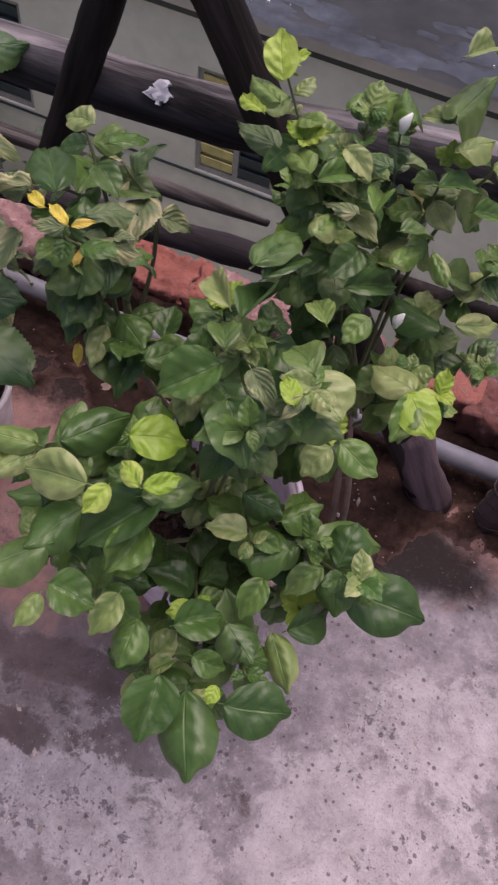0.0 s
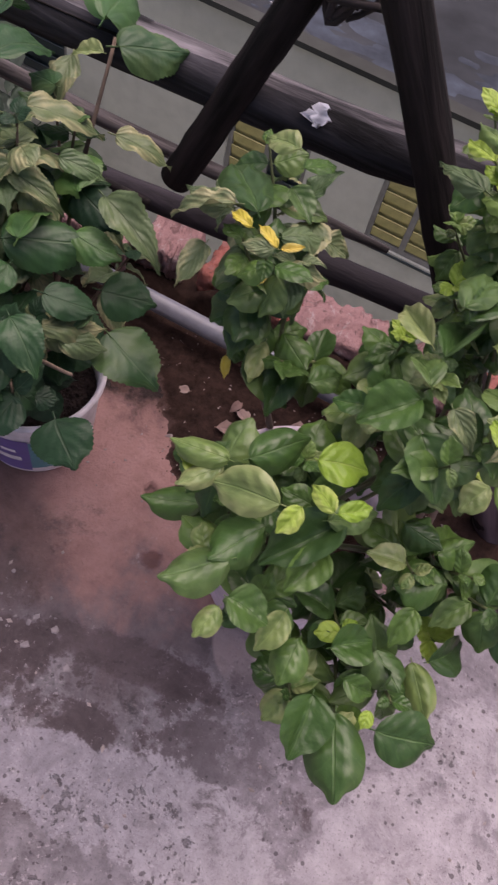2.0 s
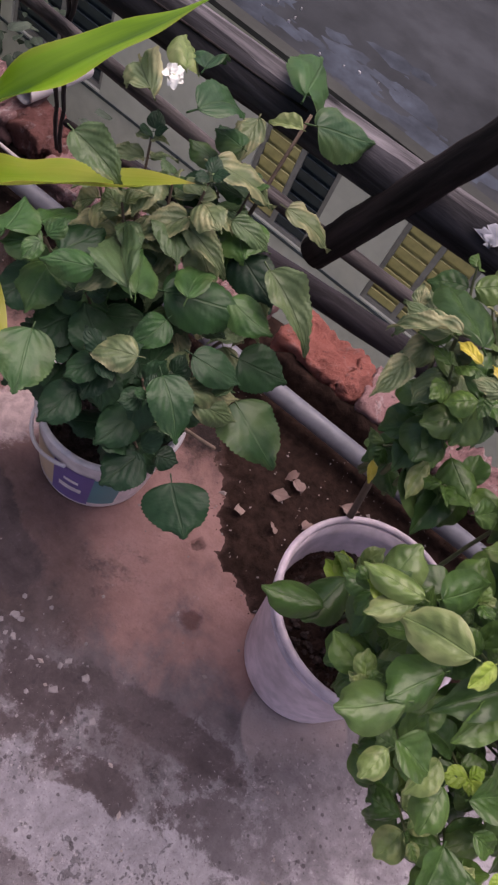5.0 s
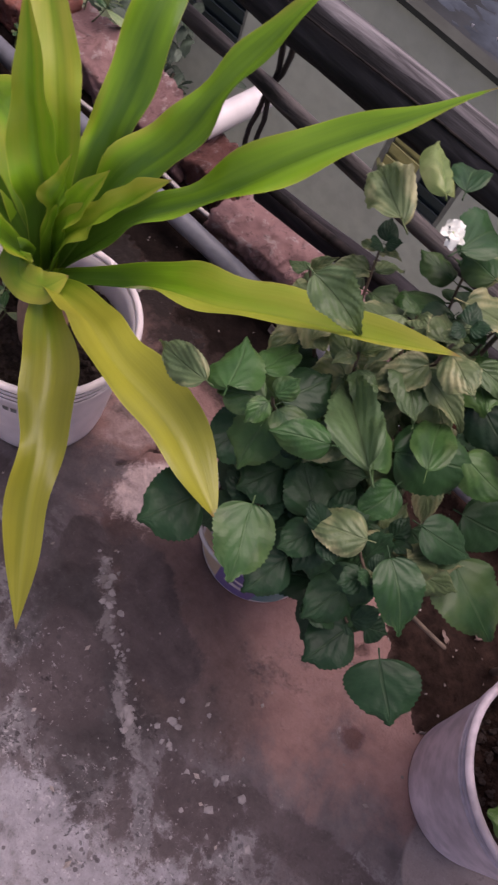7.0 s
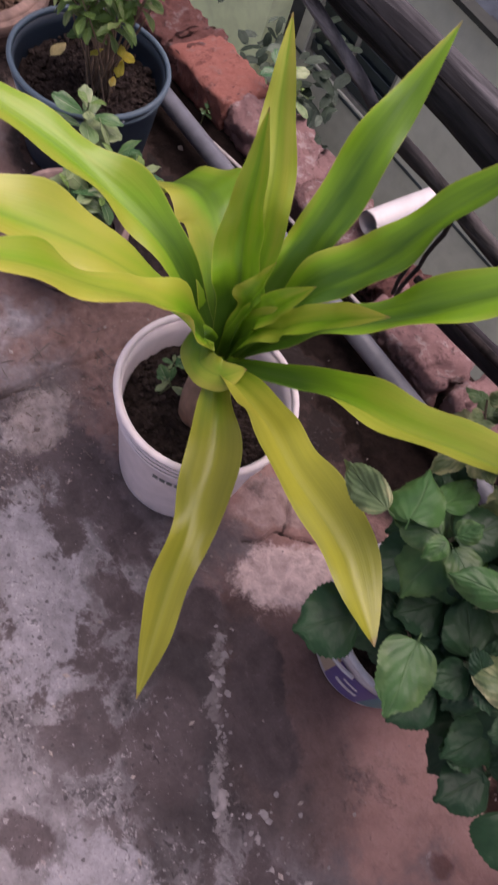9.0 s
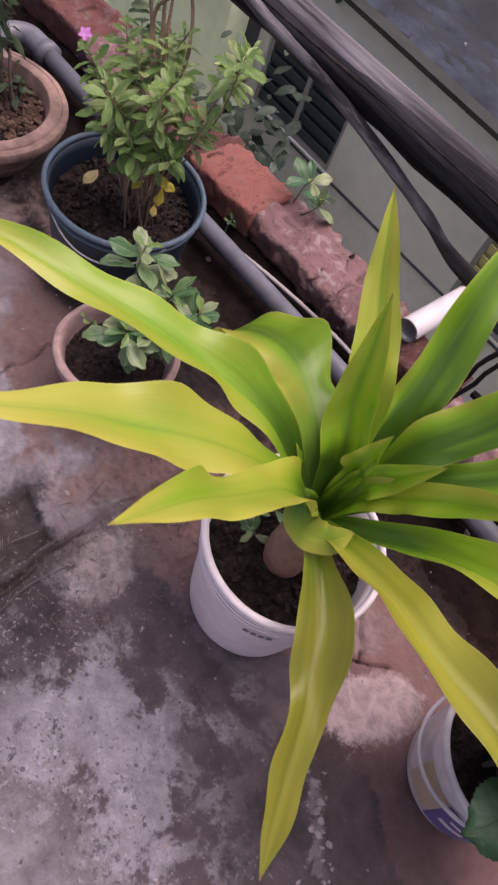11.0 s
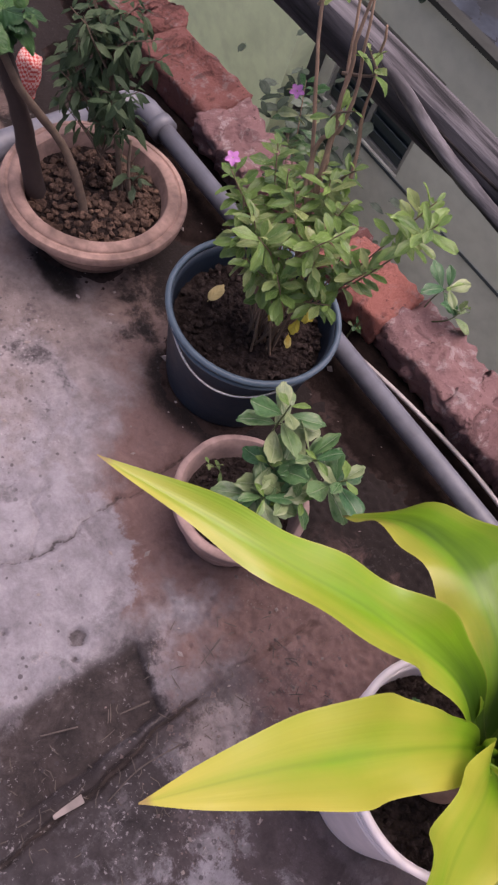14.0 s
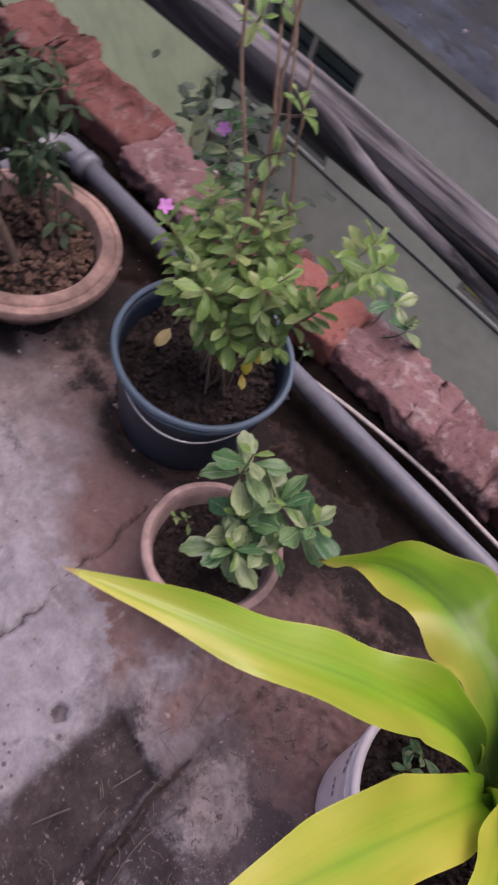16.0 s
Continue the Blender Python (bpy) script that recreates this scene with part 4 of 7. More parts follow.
box(bm, -9, 6, -3.65, -3.4, 0.0, 1.2)
tagged(new("wall_north", mesh_of(bm, WALLPAINT, False)), "plain pale plaster parapet wall behind the terrace", "wall", kind="structure")

# soil that has gathered along the edge
rnd = random.Random(5)


def soil_height(x, y):
    bay = 0.62 + 0.12 * smooth01(-0.42, -0.6, x) + 0.16 * smooth01(0.05, 0.2, x)
    bay += 0.06 * smooth01(-1.0, -1.3, x) - 0.1 * smooth01(-0.5, -0.36, x) * (1 - smooth01(-0.2, 0.0, x))
    e = y - bay + 0.07 * noise.noise((x * 7, y * 7, 2)) + 0.035 * noise.noise((x * 20, y * 20, 7)) + 0.024 * noise.noise((x * 60, y * 60, 5))
    # thin soil rings at bucket and bowl, dark in place of contact shade
    for px, py, pr in ((-1.853, 0.69, 0.128), (-2.258, 0.641, 0.11)):
        e = max(e, 0.6 * (pr - math.hypot(x - px, y - py)) + 0.012 * noise.noise((x * 14, y * 14, 7)) + 0.008 * noise.noise((x * 60, y * 60, 5)))
    deep = min(1.0, max(0.0, e * 18))
    h = min(0.014, e * 0.35) + deep * (0.005 * noise.noise((x * 45, y * 45, 3)) + 0.004 * noise.noise((x * 110, y * 110, 6)))
    return h


nx, ny = 330, 62
vs = [(-2.75 + 3.3 * i / nx, 0.4 + 0.58 * j / ny, soil_height(-2.75 + 3.3 * i / nx, 0.4 + 0.58 * j / ny)) for j in range(ny + 1) for i in range(nx + 1)]
fs = [(j * (nx + 1) + i, j * (nx + 1) + i + 1, (j + 1) * (nx + 1) + i + 1, (j + 1) * (nx + 1) + i) for j in range(ny) for i in range(nx)]
fs = [f for f in fs if max(vs[k][2] for k in f) > -0.012]
for k in range(9000):
    x, y = rnd.uniform(-2.6, 0.5), rnd.uniform(0.42, 0.9)
    h = soil_height(x, y)
    if h < -0.005 or rnd.random() < 0.35 - h * 20 * (1 if h < 0 else 0):
        continue
    s = rnd.uniform(0.0012, 0.0045)
    i0, c = len(vs), (x, y, max(h, 0.0))
    vs += [(c[0] + s * rnd.uniform(0.5, 1.2) * a, c[1] + s * rnd.uniform(0.5, 1.2) * b, c[2] + s * e) for a, b, e in ((1, 0, -0.3), (0, 1, -0.3), (-1, 0, -0.3), (0, -1, -0.3), (0.1, 0.2, 0.8))]
    fs += [(i0, i0 + 1, i0 + 4), (i0 + 1, i0 + 2, i0 + 4), (i0 + 2, i0 + 3, i0 + 4), (i0 + 3, i0, i0 + 4)]
me = bpy.data.meshes.new("soil")
me.from_pydata(vs, [], fs)
me.materials.append(SOIL)
me.shade_smooth()
tagged(new("soil_bed", me), "dark damp soil gathered along the terrace edge", "soil", kind="stuff")

bm = bmesh.new()
for k in range(620):
    x = rnd.choice((rnd.uniform(-0.6, 0.35), rnd.uniform(-2.6, 0.35)))
    y = rnd.uniform(0.5, 0.93)
    if soil_height(x, y) < -0.004 and rnd.random() < 0.8:
        continue
    z = max(0.001, soil_height(x, y)) + 0.002
    s = rnd.uniform(0.001, 0.0036) if rnd.random() < 0.96 else rnd.uniform(0.008, 0.013)
    c = Vector((x, y, z))
    a = rnd.uniform(0, 6.28)
    d, e = Vector((math.cos(a), math.sin(a), rnd.gauss(0, 0.15))) * s, Vector((-math.sin(a), math.cos(a), rnd.gauss(0, 0.15))) * s * rnd.uniform(0.3, 0.9)
    up = Vector((0, 0, s * 0.45))
    v = [bm.verts.new(c + q) for q in (-d * rnd.uniform(0.5, 1.2) - e * 0.4, d * 0.2 - e * rnd.uniform(0.4, 1.2), d + e * rnd.uniform(-0.4, 0.6), -d * 0.3 + e * rnd.uniform(0.4, 1.3), up)]
    for i in range(4):
        bm.faces.new((v[i], v[(i + 1) % 4], v[4]))
litter = new("litter", mesh_of(bm, LITTER, False))
tagged(litter, "pale bits of dry leaf and grit on the soil", "litter", kind="stuff")

bm = bmesh.new()
for k in range(150):
    x, y = rnd.uniform(-2.4, 0.4), rnd.uniform(-0.1, 0.62)
    s = rnd.uniform(0.0015, 0.004)
    c = Vector((x, y, floor_height(x, y) + 0.0008))
    a = rnd.uniform(0, 6.28)
    d, e = Vector((math.cos(a), math.sin(a), 0)) * s * rnd.uniform(1, 2.2), Vector((-math.sin(a), math.cos(a), 0)) * s
    v = [bm.verts.new(c + q) for q in (-d, -e, d, e, Vector((0, 0, s * 0.6)))]
    for i in range(4):
        bm.faces.new((v[i], v[(i + 1) % 4], v[4]))
tagged(new("grit", mesh_of(bm, LITTER, False)), "small pale grit scattered on the concrete", "grit", kind="stuff")


bm = bmesh.new()
for k in range(130):
    if k < 85:
        u = rnd.random() * (len(FLAKE) - 1.001)
        (ax, ay), (bx, by) = FLAKE[int(u)], FLAKE[int(u) + 1]
        x, y = ax + (bx - ax) * (u % 1) + rnd.gauss(0, 0.008), ay + (by - ay) * (u % 1) + rnd.gauss(0, 0.008)
    else:
        x, y = rnd.gauss(-0.57, 0.06), rnd.gauss(0.235, 0.04)
    s = rnd.uniform(0.0012, 0.0045) if rnd.random() < 0.85 else rnd.uniform(0.005, 0.008)
    c = Vector((x, y, floor_height(x, y)))
    ring = [c + Vector((math.cos(a) * s * rnd.uniform(0.5, 1.4), math.sin(a) * s * rnd.uniform(0.5, 1.4), 0.0)) for a in (0.2, 1.3, 2.3, 3.5, 4.4, 5.5)]
    low = [bm.verts.new(q) for q in ring]
    upv = [bm.verts.new(c + (q - c) * 0.75 + Vector((0, 0, rnd.uniform(0.0008, 0.002)))) for q in ring]
    for i in range(6):
        bm.faces.new((low[i], low[(i + 1) % 6], upv[(i + 1) % 6], upv[i]))
    bm.faces.new(upv)
tagged(new("lime_flakes", mesh_of(bm, FLAKELIME, False)), "pale flakes of old lime wash lifted from the concrete", "lime flakes", kind="stuff")

bm = bmesh.new()
for k in range(110):
    x, y = rnd.gauss(-1.39, 0.06), rnd.uniform(-0.1, 0.5)
    a, s = rnd.uniform(0, 6.28), rnd.uniform(0.003, 0.014)
    c = Vector((x, y, floor_height(x, y) + 0.001))
    d = Vector((math.cos(a), math.sin(a), rnd.gauss(0, 0.1))) * s
    tube(bm, [c - d, c + Vector((rnd.gauss(0, 0.002), rnd.gauss(0, 0.002), 0.001)), c + d], [0.0006, 0.001, 0.0005], 4)
for k in range(900):
    x, y = (rnd.gauss(-1.38, 0.1), rnd.gauss(0.45, 0.09)) if k < 480 else (rnd.gauss(-1.32, 0.06), rnd.gauss(0.3, 0.08))
    if x < -1.56 or math.hypot(x + 1.142, y - 0.458) < 0.12 or y > 0.66:
        continue
    s = rnd.uniform(0.0008, 0.0026) if rnd.random() < 0.96 else rnd.uniform(0.004, 0.007)
    c = Vector((x, y, floor_height(x, y)))
    v = [bm.verts.new(c + Vector((a * s * rnd.uniform(0.5, 1.3), b * s * rnd.uniform(0.5, 1.3), e * s * 0.7))) for a, b, e in ((1, 0, -0.1), (0, 1, -0.1), (-1, 0, -0.1), (0, -1, -0.1), (0.2, 0.1, 1))]
    for i in range(4):
        bm.faces.new((v[i], v[(i + 1) % 4], v[4])).material_index = 1
tagged(new("debris", mesh_of(bm, [TWIG, MUDCRUMB], False)), "bits of straw, bark and mud caught along the floor joint", "debris", kind="stuff")


def twig(pts, r, label, name="twig", mat=TWIG):
    bm = bmesh.new()
    tube(bm, bez(pts, 8), r, 6, 0.3)
    ob = new(name, mesh_of(bm, mat))
    return tagged(ob, label, name.replace("_", " "))


bm = bmesh.new()
box(bm, -0.0075, 0.0075, -0.023, 0.023, 0.0, 0.003)
bmesh.ops.bevel(bm, geom=bm.edges[:], offset=0.0012, segments=1, affect="EDGES")
chip = new("wood_chip", mesh_of(bm, LITTER, False))
chip.matrix_world = pose(-1.388, 0.063, 0.0, 0, 0, -8)
tagged(chip, "small flat tan wood chip lying on the concrete", "wood chip")
twig([(-1.36, 0.11, 0.006), (-1.37, 0.17, 0.009), (-1.362, 0.24, 0.006)], 0.0011, "thin dry twig on the concrete by the joint")
twig([(-1.45, 0.19, 0.0), (-1.44, 0.235, 0.004)], 0.0012, "short dry twig on the damp patch")
twig([(-1.49, 0.08, -0.003), (-1.47, 0.13, 0.0)], 0.0012, "short dry twig on the damp patch")
twig([(-1.44, 0.33, 0.005), (-1.455, 0.38, 0.008)], 0.0013, "short dry twig on the reddish concrete")

# ---- drain pipe along the edge ----
pipe = thing("drain_pipe", "grey plastic drain pipe with an elbow along the terrace edge", "pipe", at=(-1.0, 0.885, 0))
PY, PZ = 0.885, 0.066


def pipe_part(name, pts, r, mat=PVC, label=""):
    bm = bmesh.new()
    tube(bm, [Vector(p) - pipe.location for p in pts], r, 20)
    return part(name, bm, mat, pipe, label)


pipe_part("long_pipe", [(-2.39, PY + 0.004, PZ), (-1.2, PY + 0.004, PZ - 0.004), (0.9, PY + 0.01, PZ - 0.004)], 0.02)
pipe_part("elbow", bez([(-2.385, PY + 0.004, PZ), (-2.42, PY + 0.004, PZ), (-2.455, PY, PZ), (-2.476, PY - 0.025, PZ), (-2.48, PY - 0.075, PZ)], 14), 0.026)
pipe_part("collar", [(-2.4, PY + 0.004, PZ), (-2.375, PY + 0.004, PZ)], 0.0295)
pipe_part("collar", [(-2.48, PY - 0.06, PZ), (-2.48, PY - 0.085, PZ)], 0.0295)
pipe_part("cross_pipe", [(-2.48, PY - 0.05, PZ), (-2.474, 0.57, PZ - 0.006), (-2.44, 0.48, PZ - 0.01), (-2.43, -0.6, PZ - 0.02)], 0.025)

# ---- brick edging ----
edging = thing("brick_edging", "row of old broken bricks laid loose along the terrace edge", "brick edging", kind="structure")


def brick_mesh(kind, seed, mat=BRICK):
    """A hand-made brick 0.23 long, its corners knocked off; broken ones lose one end and part of the top."""
    bm = bmesh.new()
    L, W, H = 0.122, 0.057, 0.038
    n = (30, 14, 9)
    for axis_no in range(3):
        for sgn in (-1, 1):
            a, b = [k for k in range(3) if k != axis_no]
            grid = {}
            for i in range(n[a] + 1):
                for j in range(n[b] + 1):
                    c = [0, 0, 0]
                    c[axis_no] = sgn
                    c[a], c[b] = i / n[a] * 2 - 1, j / n[b] * 2 - 1
                    grid[i, j] = bm.verts.new((c[0] * L, c[1] * W, c[2] * H))
            for i in range(n[a]):
                for j in range(n[b]):
                    q = [grid[i, j], grid[i + 1, j], grid[i + 1, j + 1], grid[i, j + 1]]
                    bm.faces.new(q if (sgn > 0) != (axis_no == 1) else q[::-1])
    bmesh.ops.remove_doubles(bm, verts=bm.verts, dist=1e-5)
    for v in bm.verts:
        c = v.co
        f = [abs(c[0]) / L, abs(c[1]) / W, abs(c[2]) / H]
        worn = sum(1 for q in f if q > 0.98)
        k = noise.noise((c[0] * 18 + seed, c[1] * 18, c[2] * 18))
        k2 = noise.noise((c[0] * 55 + seed, c[1] * 55, c[2] * 55))
        amt = (0.0015 if kind == "frog" else 0.0045) * k2 + 0.002 * k + (0.0 if worn < 2 else 0.008 * (0.5 + k))
        if kind == "broken":
            amt += 0.008 * k + 0.006 * k2 + 0.004 * noise.noise((c[0] * 110 + seed, c[1] * 110, c[2] * 110))
            if c[2] > 0:
                c[2] -= max(0.0, 0.022 * (noise.noise((c[0] * 14 + seed * 3, c[1] * 20, 1)) + 0.15))
            if c[0] > 0.06:
                c[0] -= 0.03 * (noise.noise((c[1] * 30, c[2] * 30, seed)) + 0.5)
        v.co = c - Vector((c[0] / L, c[1] / W, c[2] / H)).normalized() * amt
        if kind == "frog" and v.co[2] > 0.02 and abs(c[0]) < 0.088 and abs(c[1]) < 0.034:
            v.co[2] -= 0.02
    return mesh_of(bm, mat)


BRICKS = [brick_mesh("whole", 1.0), brick_mesh("broken", 2.0), brick_mesh("broken", 5.5), brick_mesh("frog", 3.0), brick_mesh("broken", 8.2, CRUSTED), brick_mesh("whole", 4.0, SALMON), brick_mesh("broken", 6.3, SALMON), brick_mesh("broken", 9.4, CRUSTED)]


def brick(x, dy, turn, which, sx=1.0, z=0.062, tip=0.0):
    broad = 1.22 if x < -1.4 else 1.0
    ob = new("brick", BRICKS[which])
    ob.parent = edging
    ob.matrix_basis = pose(x, 1.022 + dy + (0.012 if x < -1.4 else 0.0), z, tip, 0, turn) @ Matrix.Diagonal((sx, broad, 1, 1))


for row in ((-2.73, 0.02, 1, 2, 0.9), (-2.485, 0.005, 4, 3, 1.0), (-2.245, -0.012, -3, 7, 1.0), (-2.02, -0.005, 2, 2, 0.85), (-1.86, 0.0, 3, 5, 0.8),
            (-1.63, 0.012, -2, 4, 1.15), (-1.425, 0.008, 3, 7, 0.75), (-1.27, 0.02, -3, 1, 0.62), (-1.1, -0.035, 2, 7, 0.95), (-0.87, -0.02, -2, 4, 0.9),
            (-0.71, 0.02, 2, 4, 0.5), (-0.5, 0.012, -4, 6, 0.92), (-0.3, 0.015, 4, 7, 0.85), (-0.12, 0.0, -2, 4, 0.7), (0.07, 0.022, 3, 5, 0.8), (0.245, 0.0, -3, 2, 0.8), (0.42, 0.01, 2, 1, 0.85)):
    brick(*row)

# bed of mortar and rubble that the bricks lie on
bm = bmesh.new()
n = 360
rows = []
for k in range(n + 1):
    x = -2.95 + 3.6 * k / n
    j = 0.012 * noise.noise((x * 13, 0, 0))
    bank = 0.05 * smooth01(-0.66, -0.56, x) * (1 - smooth01(-0.05, 0.1, x))
    prof = ((0.932, -0.004, 0.0), (0.945, 0.01, 0.35), (0.957, 0.021, 0.75), (0.966, 0.027, 1.0), (0.985, 0.028, 0.8), (1.075, 0.03, 0.0), (1.092, -0.004, 0.0))
    rows.append([bm.verts.new((x, yy + (j + 0.008 * noise.noise((x * 40, m * 3, 2))) * (1 if m < 4 else 0), zz + bank * up + (0.006 + 0.2 * bank * up) * noise.noise((x * 25, yy * 30, m)))) for m, (yy, zz, up) in enumerate(prof)])
for a, b in zip(rows, rows[1:]):
    for j in range(6):
        bm.faces.new((a[j], a[j + 1], b[j + 1], b[j]))
part("mortar_bed", bm, SOIL, edging)

# short length of white pipe through the edging
bm = bmesh.new()
for r in (0.026, 0.022):
    tube(bm, [(0, 0, 0), (0.0, 0.19, 0.004)], r, 20, cap=False)
spout = new("drain_spout", mesh_of(bm, WHITEPVC))
spout.matrix_world = pose(-1.355, 1.035, 0.128, -2, 0, -2)
tagged(spout, "short white plastic pipe laid over the bricks", "pipe")
bm = bmesh.new()
tube(bm, bez([(-1.78, 0.925, 0.034), (-1.62, 0.945, 0.042), (-1.45, 0.957, 0.046), (-1.25, 0.952, 0.048), (-1.08, 0.96, 0.07)], 20), 0.0048, 8)
tagged(new("conduit", mesh_of(bm, CONDUIT)), "thin pale plastic conduit lying between pipe and bricks", "conduit")

# ---- railing of poles ----
rail = thing("pole_railing", "rough railing of weathered wooden poles tied along the edge", "railing", at=(-0.9, 0.819, 0.0))


def rail_part(name, pts, radii, mat, label="", rough=0.06, seg=18):
    bm = bmesh.new()
    tube(bm, [Vector(p) - rail.location for p in pts], radii, seg, rough)
    return part(name, bm, mat, rail, label)


def rail_post(name, foot, head, radii, mat, label="", rough=0.1, seg=18):
    """A straight pole, built upright and then leant, so that its grain runs lengthwise."""
    foot, head = Vector(foot), Vector(head)
    n = len(radii) - 1
    bm = bmesh.new()
    tube(bm, [Vector((0.004 * noise.noise((k * 0.3, 0, len(name))), 0.004 * noise.noise((k * 0.3, 9, len(name))), (head - foot).length * k / n)) for k in range(n + 1)], radii, seg, rough)
    ob = part(name, bm, mat, rail, label)
    ob.matrix_basis = Matrix.Translation(foot - rail.location) @ (head - foot).to_track_quat("Z", "Y").to_matrix().to_4x4()
    return ob


def along(x):
    return Vector((x, 0.819 - 0.0104 * (x + 0.9), 0.637 + 0.0437 * (x + 0.9) + 0.03 * smooth01(-0.4, 0.05, x)))


xs = [-3.4 + 4.4 * k / 60 for k in range(61)]
main = rail_part("top_pole", [along(x) + Vector((0, 0.006 * math.sin(x * 3), 0.006 * math.sin(x * 2.3 + 1))) for x in xs], [0.0365 + 0.002 * math.sin(x * 5) + (0.004 if abs((x * 1.9) % 1 - 0.5) < 0.03 else 0) for x in xs], POLE, "thick grey weathered pole split along its length", 0.1, 28)
# the pole's upper face as a paler shell: skylight put into the colour
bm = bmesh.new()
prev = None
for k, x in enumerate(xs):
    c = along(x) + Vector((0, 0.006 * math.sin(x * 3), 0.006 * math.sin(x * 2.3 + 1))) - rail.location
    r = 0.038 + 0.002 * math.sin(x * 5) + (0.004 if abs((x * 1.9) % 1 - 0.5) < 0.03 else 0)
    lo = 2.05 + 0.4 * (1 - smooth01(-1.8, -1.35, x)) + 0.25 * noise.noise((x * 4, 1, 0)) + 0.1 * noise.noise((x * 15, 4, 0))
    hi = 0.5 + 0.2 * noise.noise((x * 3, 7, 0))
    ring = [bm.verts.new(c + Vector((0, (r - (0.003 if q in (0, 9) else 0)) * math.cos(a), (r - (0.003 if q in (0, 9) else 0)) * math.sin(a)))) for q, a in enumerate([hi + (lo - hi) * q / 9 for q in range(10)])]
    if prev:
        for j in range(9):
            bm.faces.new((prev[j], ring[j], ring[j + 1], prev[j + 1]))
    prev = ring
part("bare_face", bm, PALELIT, rail, "grey upper face of the pole with its skylight painted in")
# the long split in the pole
bm = bmesh.new()
top = [along(x) + Vector((0, -0.0335 + 0.003 * noise.noise((x * 6, 0, 0)), 0.0215 + 0.004 * noise.noise((x * 5, 2, 0)))) - rail.location for x in xs if -1.9 < x < -0.62]
tube(bm, top, [0.0028 * (0.4 + abs(noise.noise((k * 0.4, 3, 3)))) for k in range(len(top))], 6)
part("split", bm, DARKPOLE, rail, "dark crack along the pole")

# a strand split off the pole, pale where it leaves it and darker further along
def strand(name, pts, n, wide, mat, label):
    bm = bmesh.new()
    prev = None
    line = bez(pts, n)
    for k, p in enumerate(line):
        q = p - rail.location
        w = wide * (0.45 + 0.55 * min(1.0, 6 * min(k, n - k) / n)) * (1 + 0.2 * noise.noise((k * 0.3, wide * 90, 5)))
        ring = [bm.verts.new(q + Vector((0.002 * noise.noise((k * 0.9, a, 3)), a * w, b * w))) for a, b in ((-0.85, 0.3), (-0.45, 0.8), (0.2, 0.95), (0.75, 0.55), (0.8, -0.1), (0.2, -0.5), (-0.5, -0.45))]
        if prev:
            for m in range(7):
                bm.faces.new((prev[m], prev[(m + 1) % 7], ring[(m + 1) % 7], ring[m]))
        else:
            bm.faces.new(ring[::-1])
        prev = ring
    bm.faces.new(prev)
    part(name, bm, mat, rail, label)


strand("split_strand", [(-1.9, 0.795, 0.632), (-1.836, 0.785, 0.627), (-1.735, 0.788, 0.604), (-1.62, 0.79, 0.594), (-1.52, 0.795, 0.578), (-1.374, 0.81, 0.536), (-1.283, 0.82, 0.505)], 48, 0.0125, PALELIT, "pale strand of wood split off the pole")
strand("split_strip", [(-1.36, 0.812, 0.528), (-1.283, 0.82, 0.503), (-1.16, 0.835, 0.49), (-1.05, 0.845, 0.475), (-0.75, 0.86, 0.458), (-0.45, 0.86, 0.466), (-0.26, 0.86, 0.474)], 34, 0.016, SPLIT, "long split strip of bamboo")
rail_part("lower_strip", bez([(-0.06, 0.86, 0.455), (0.3, 0.86, 0.47), (0.9, 0.86, 0.5)], 14), 0.014, DARKPOLE)
rail_part("lower_pole", bez([(-1.14, 0.955, 0.205), (-0.75, 0.94, 0.265), (-0.4, 0.93, 0.315), (0.0, 0.925, 0.36)], 24), [0.024 + (0.003 if k in (6, 17) else 0) for k in range(25)], LOWPOLE, "dark purplish bamboo pole", 0.08)
rail_part("thin_stick", bez([(-1.16, 0.93, 0.24), (-0.95, 0.925, 0.262), (-0.7, 0.92, 0.278)], 10), 0.008, DARKPOLE, "", 0.2, 8)
rail_post("post", (0.15, 0.822, -0.01), (-0.4, 0.72, 1.02), [0.031 - 0.0003 * k for k in range(25)], DARKPOLE, "dark leaning wooden post", 0.1)
rail_post("brace", (-0.588, 0.788, 0.485), (-0.37, 0.77, 1.02), [0.0255 - 0.0002 * k for k in range(21)], DARKPOLE, "dark leaning wooden brace with a sawn end", 0.1)
rail_post("foot_post", (0.15, 0.826, -0.01), (0.052, 0.805, 0.21), [0.042, 0.041, 0.04, 0.038, 0.037, 0.037, 0.0365, 0.036, 0.036, 0.035, 0.034], STUB, "pale barkless foot of the post", 0.12)
rail_post("side_post", (0.268, 0.83, -0.01), (0.29, 0.82, 0.75), [0.036] * 15, STUB, "pale barkless post bound with wire", 0.12)
bm = bmesh.new()
for h in (0.035, 0.05, 0.075, 0.1):
    pts = [Vector((0.27 + 0.0375 * math.cos(a), 0.829 + 0.0375 * math.sin(a), h + 0.02 * math.sin(a + h * 40))) - rail.location for a in [k * 0.45 for k in range(15)]]
    tube(bm, pts, 0.0022, 5)
part("wire_binding", bm, ROPE, rail, "dark wire wound round the post")
bm = bmesh.new()
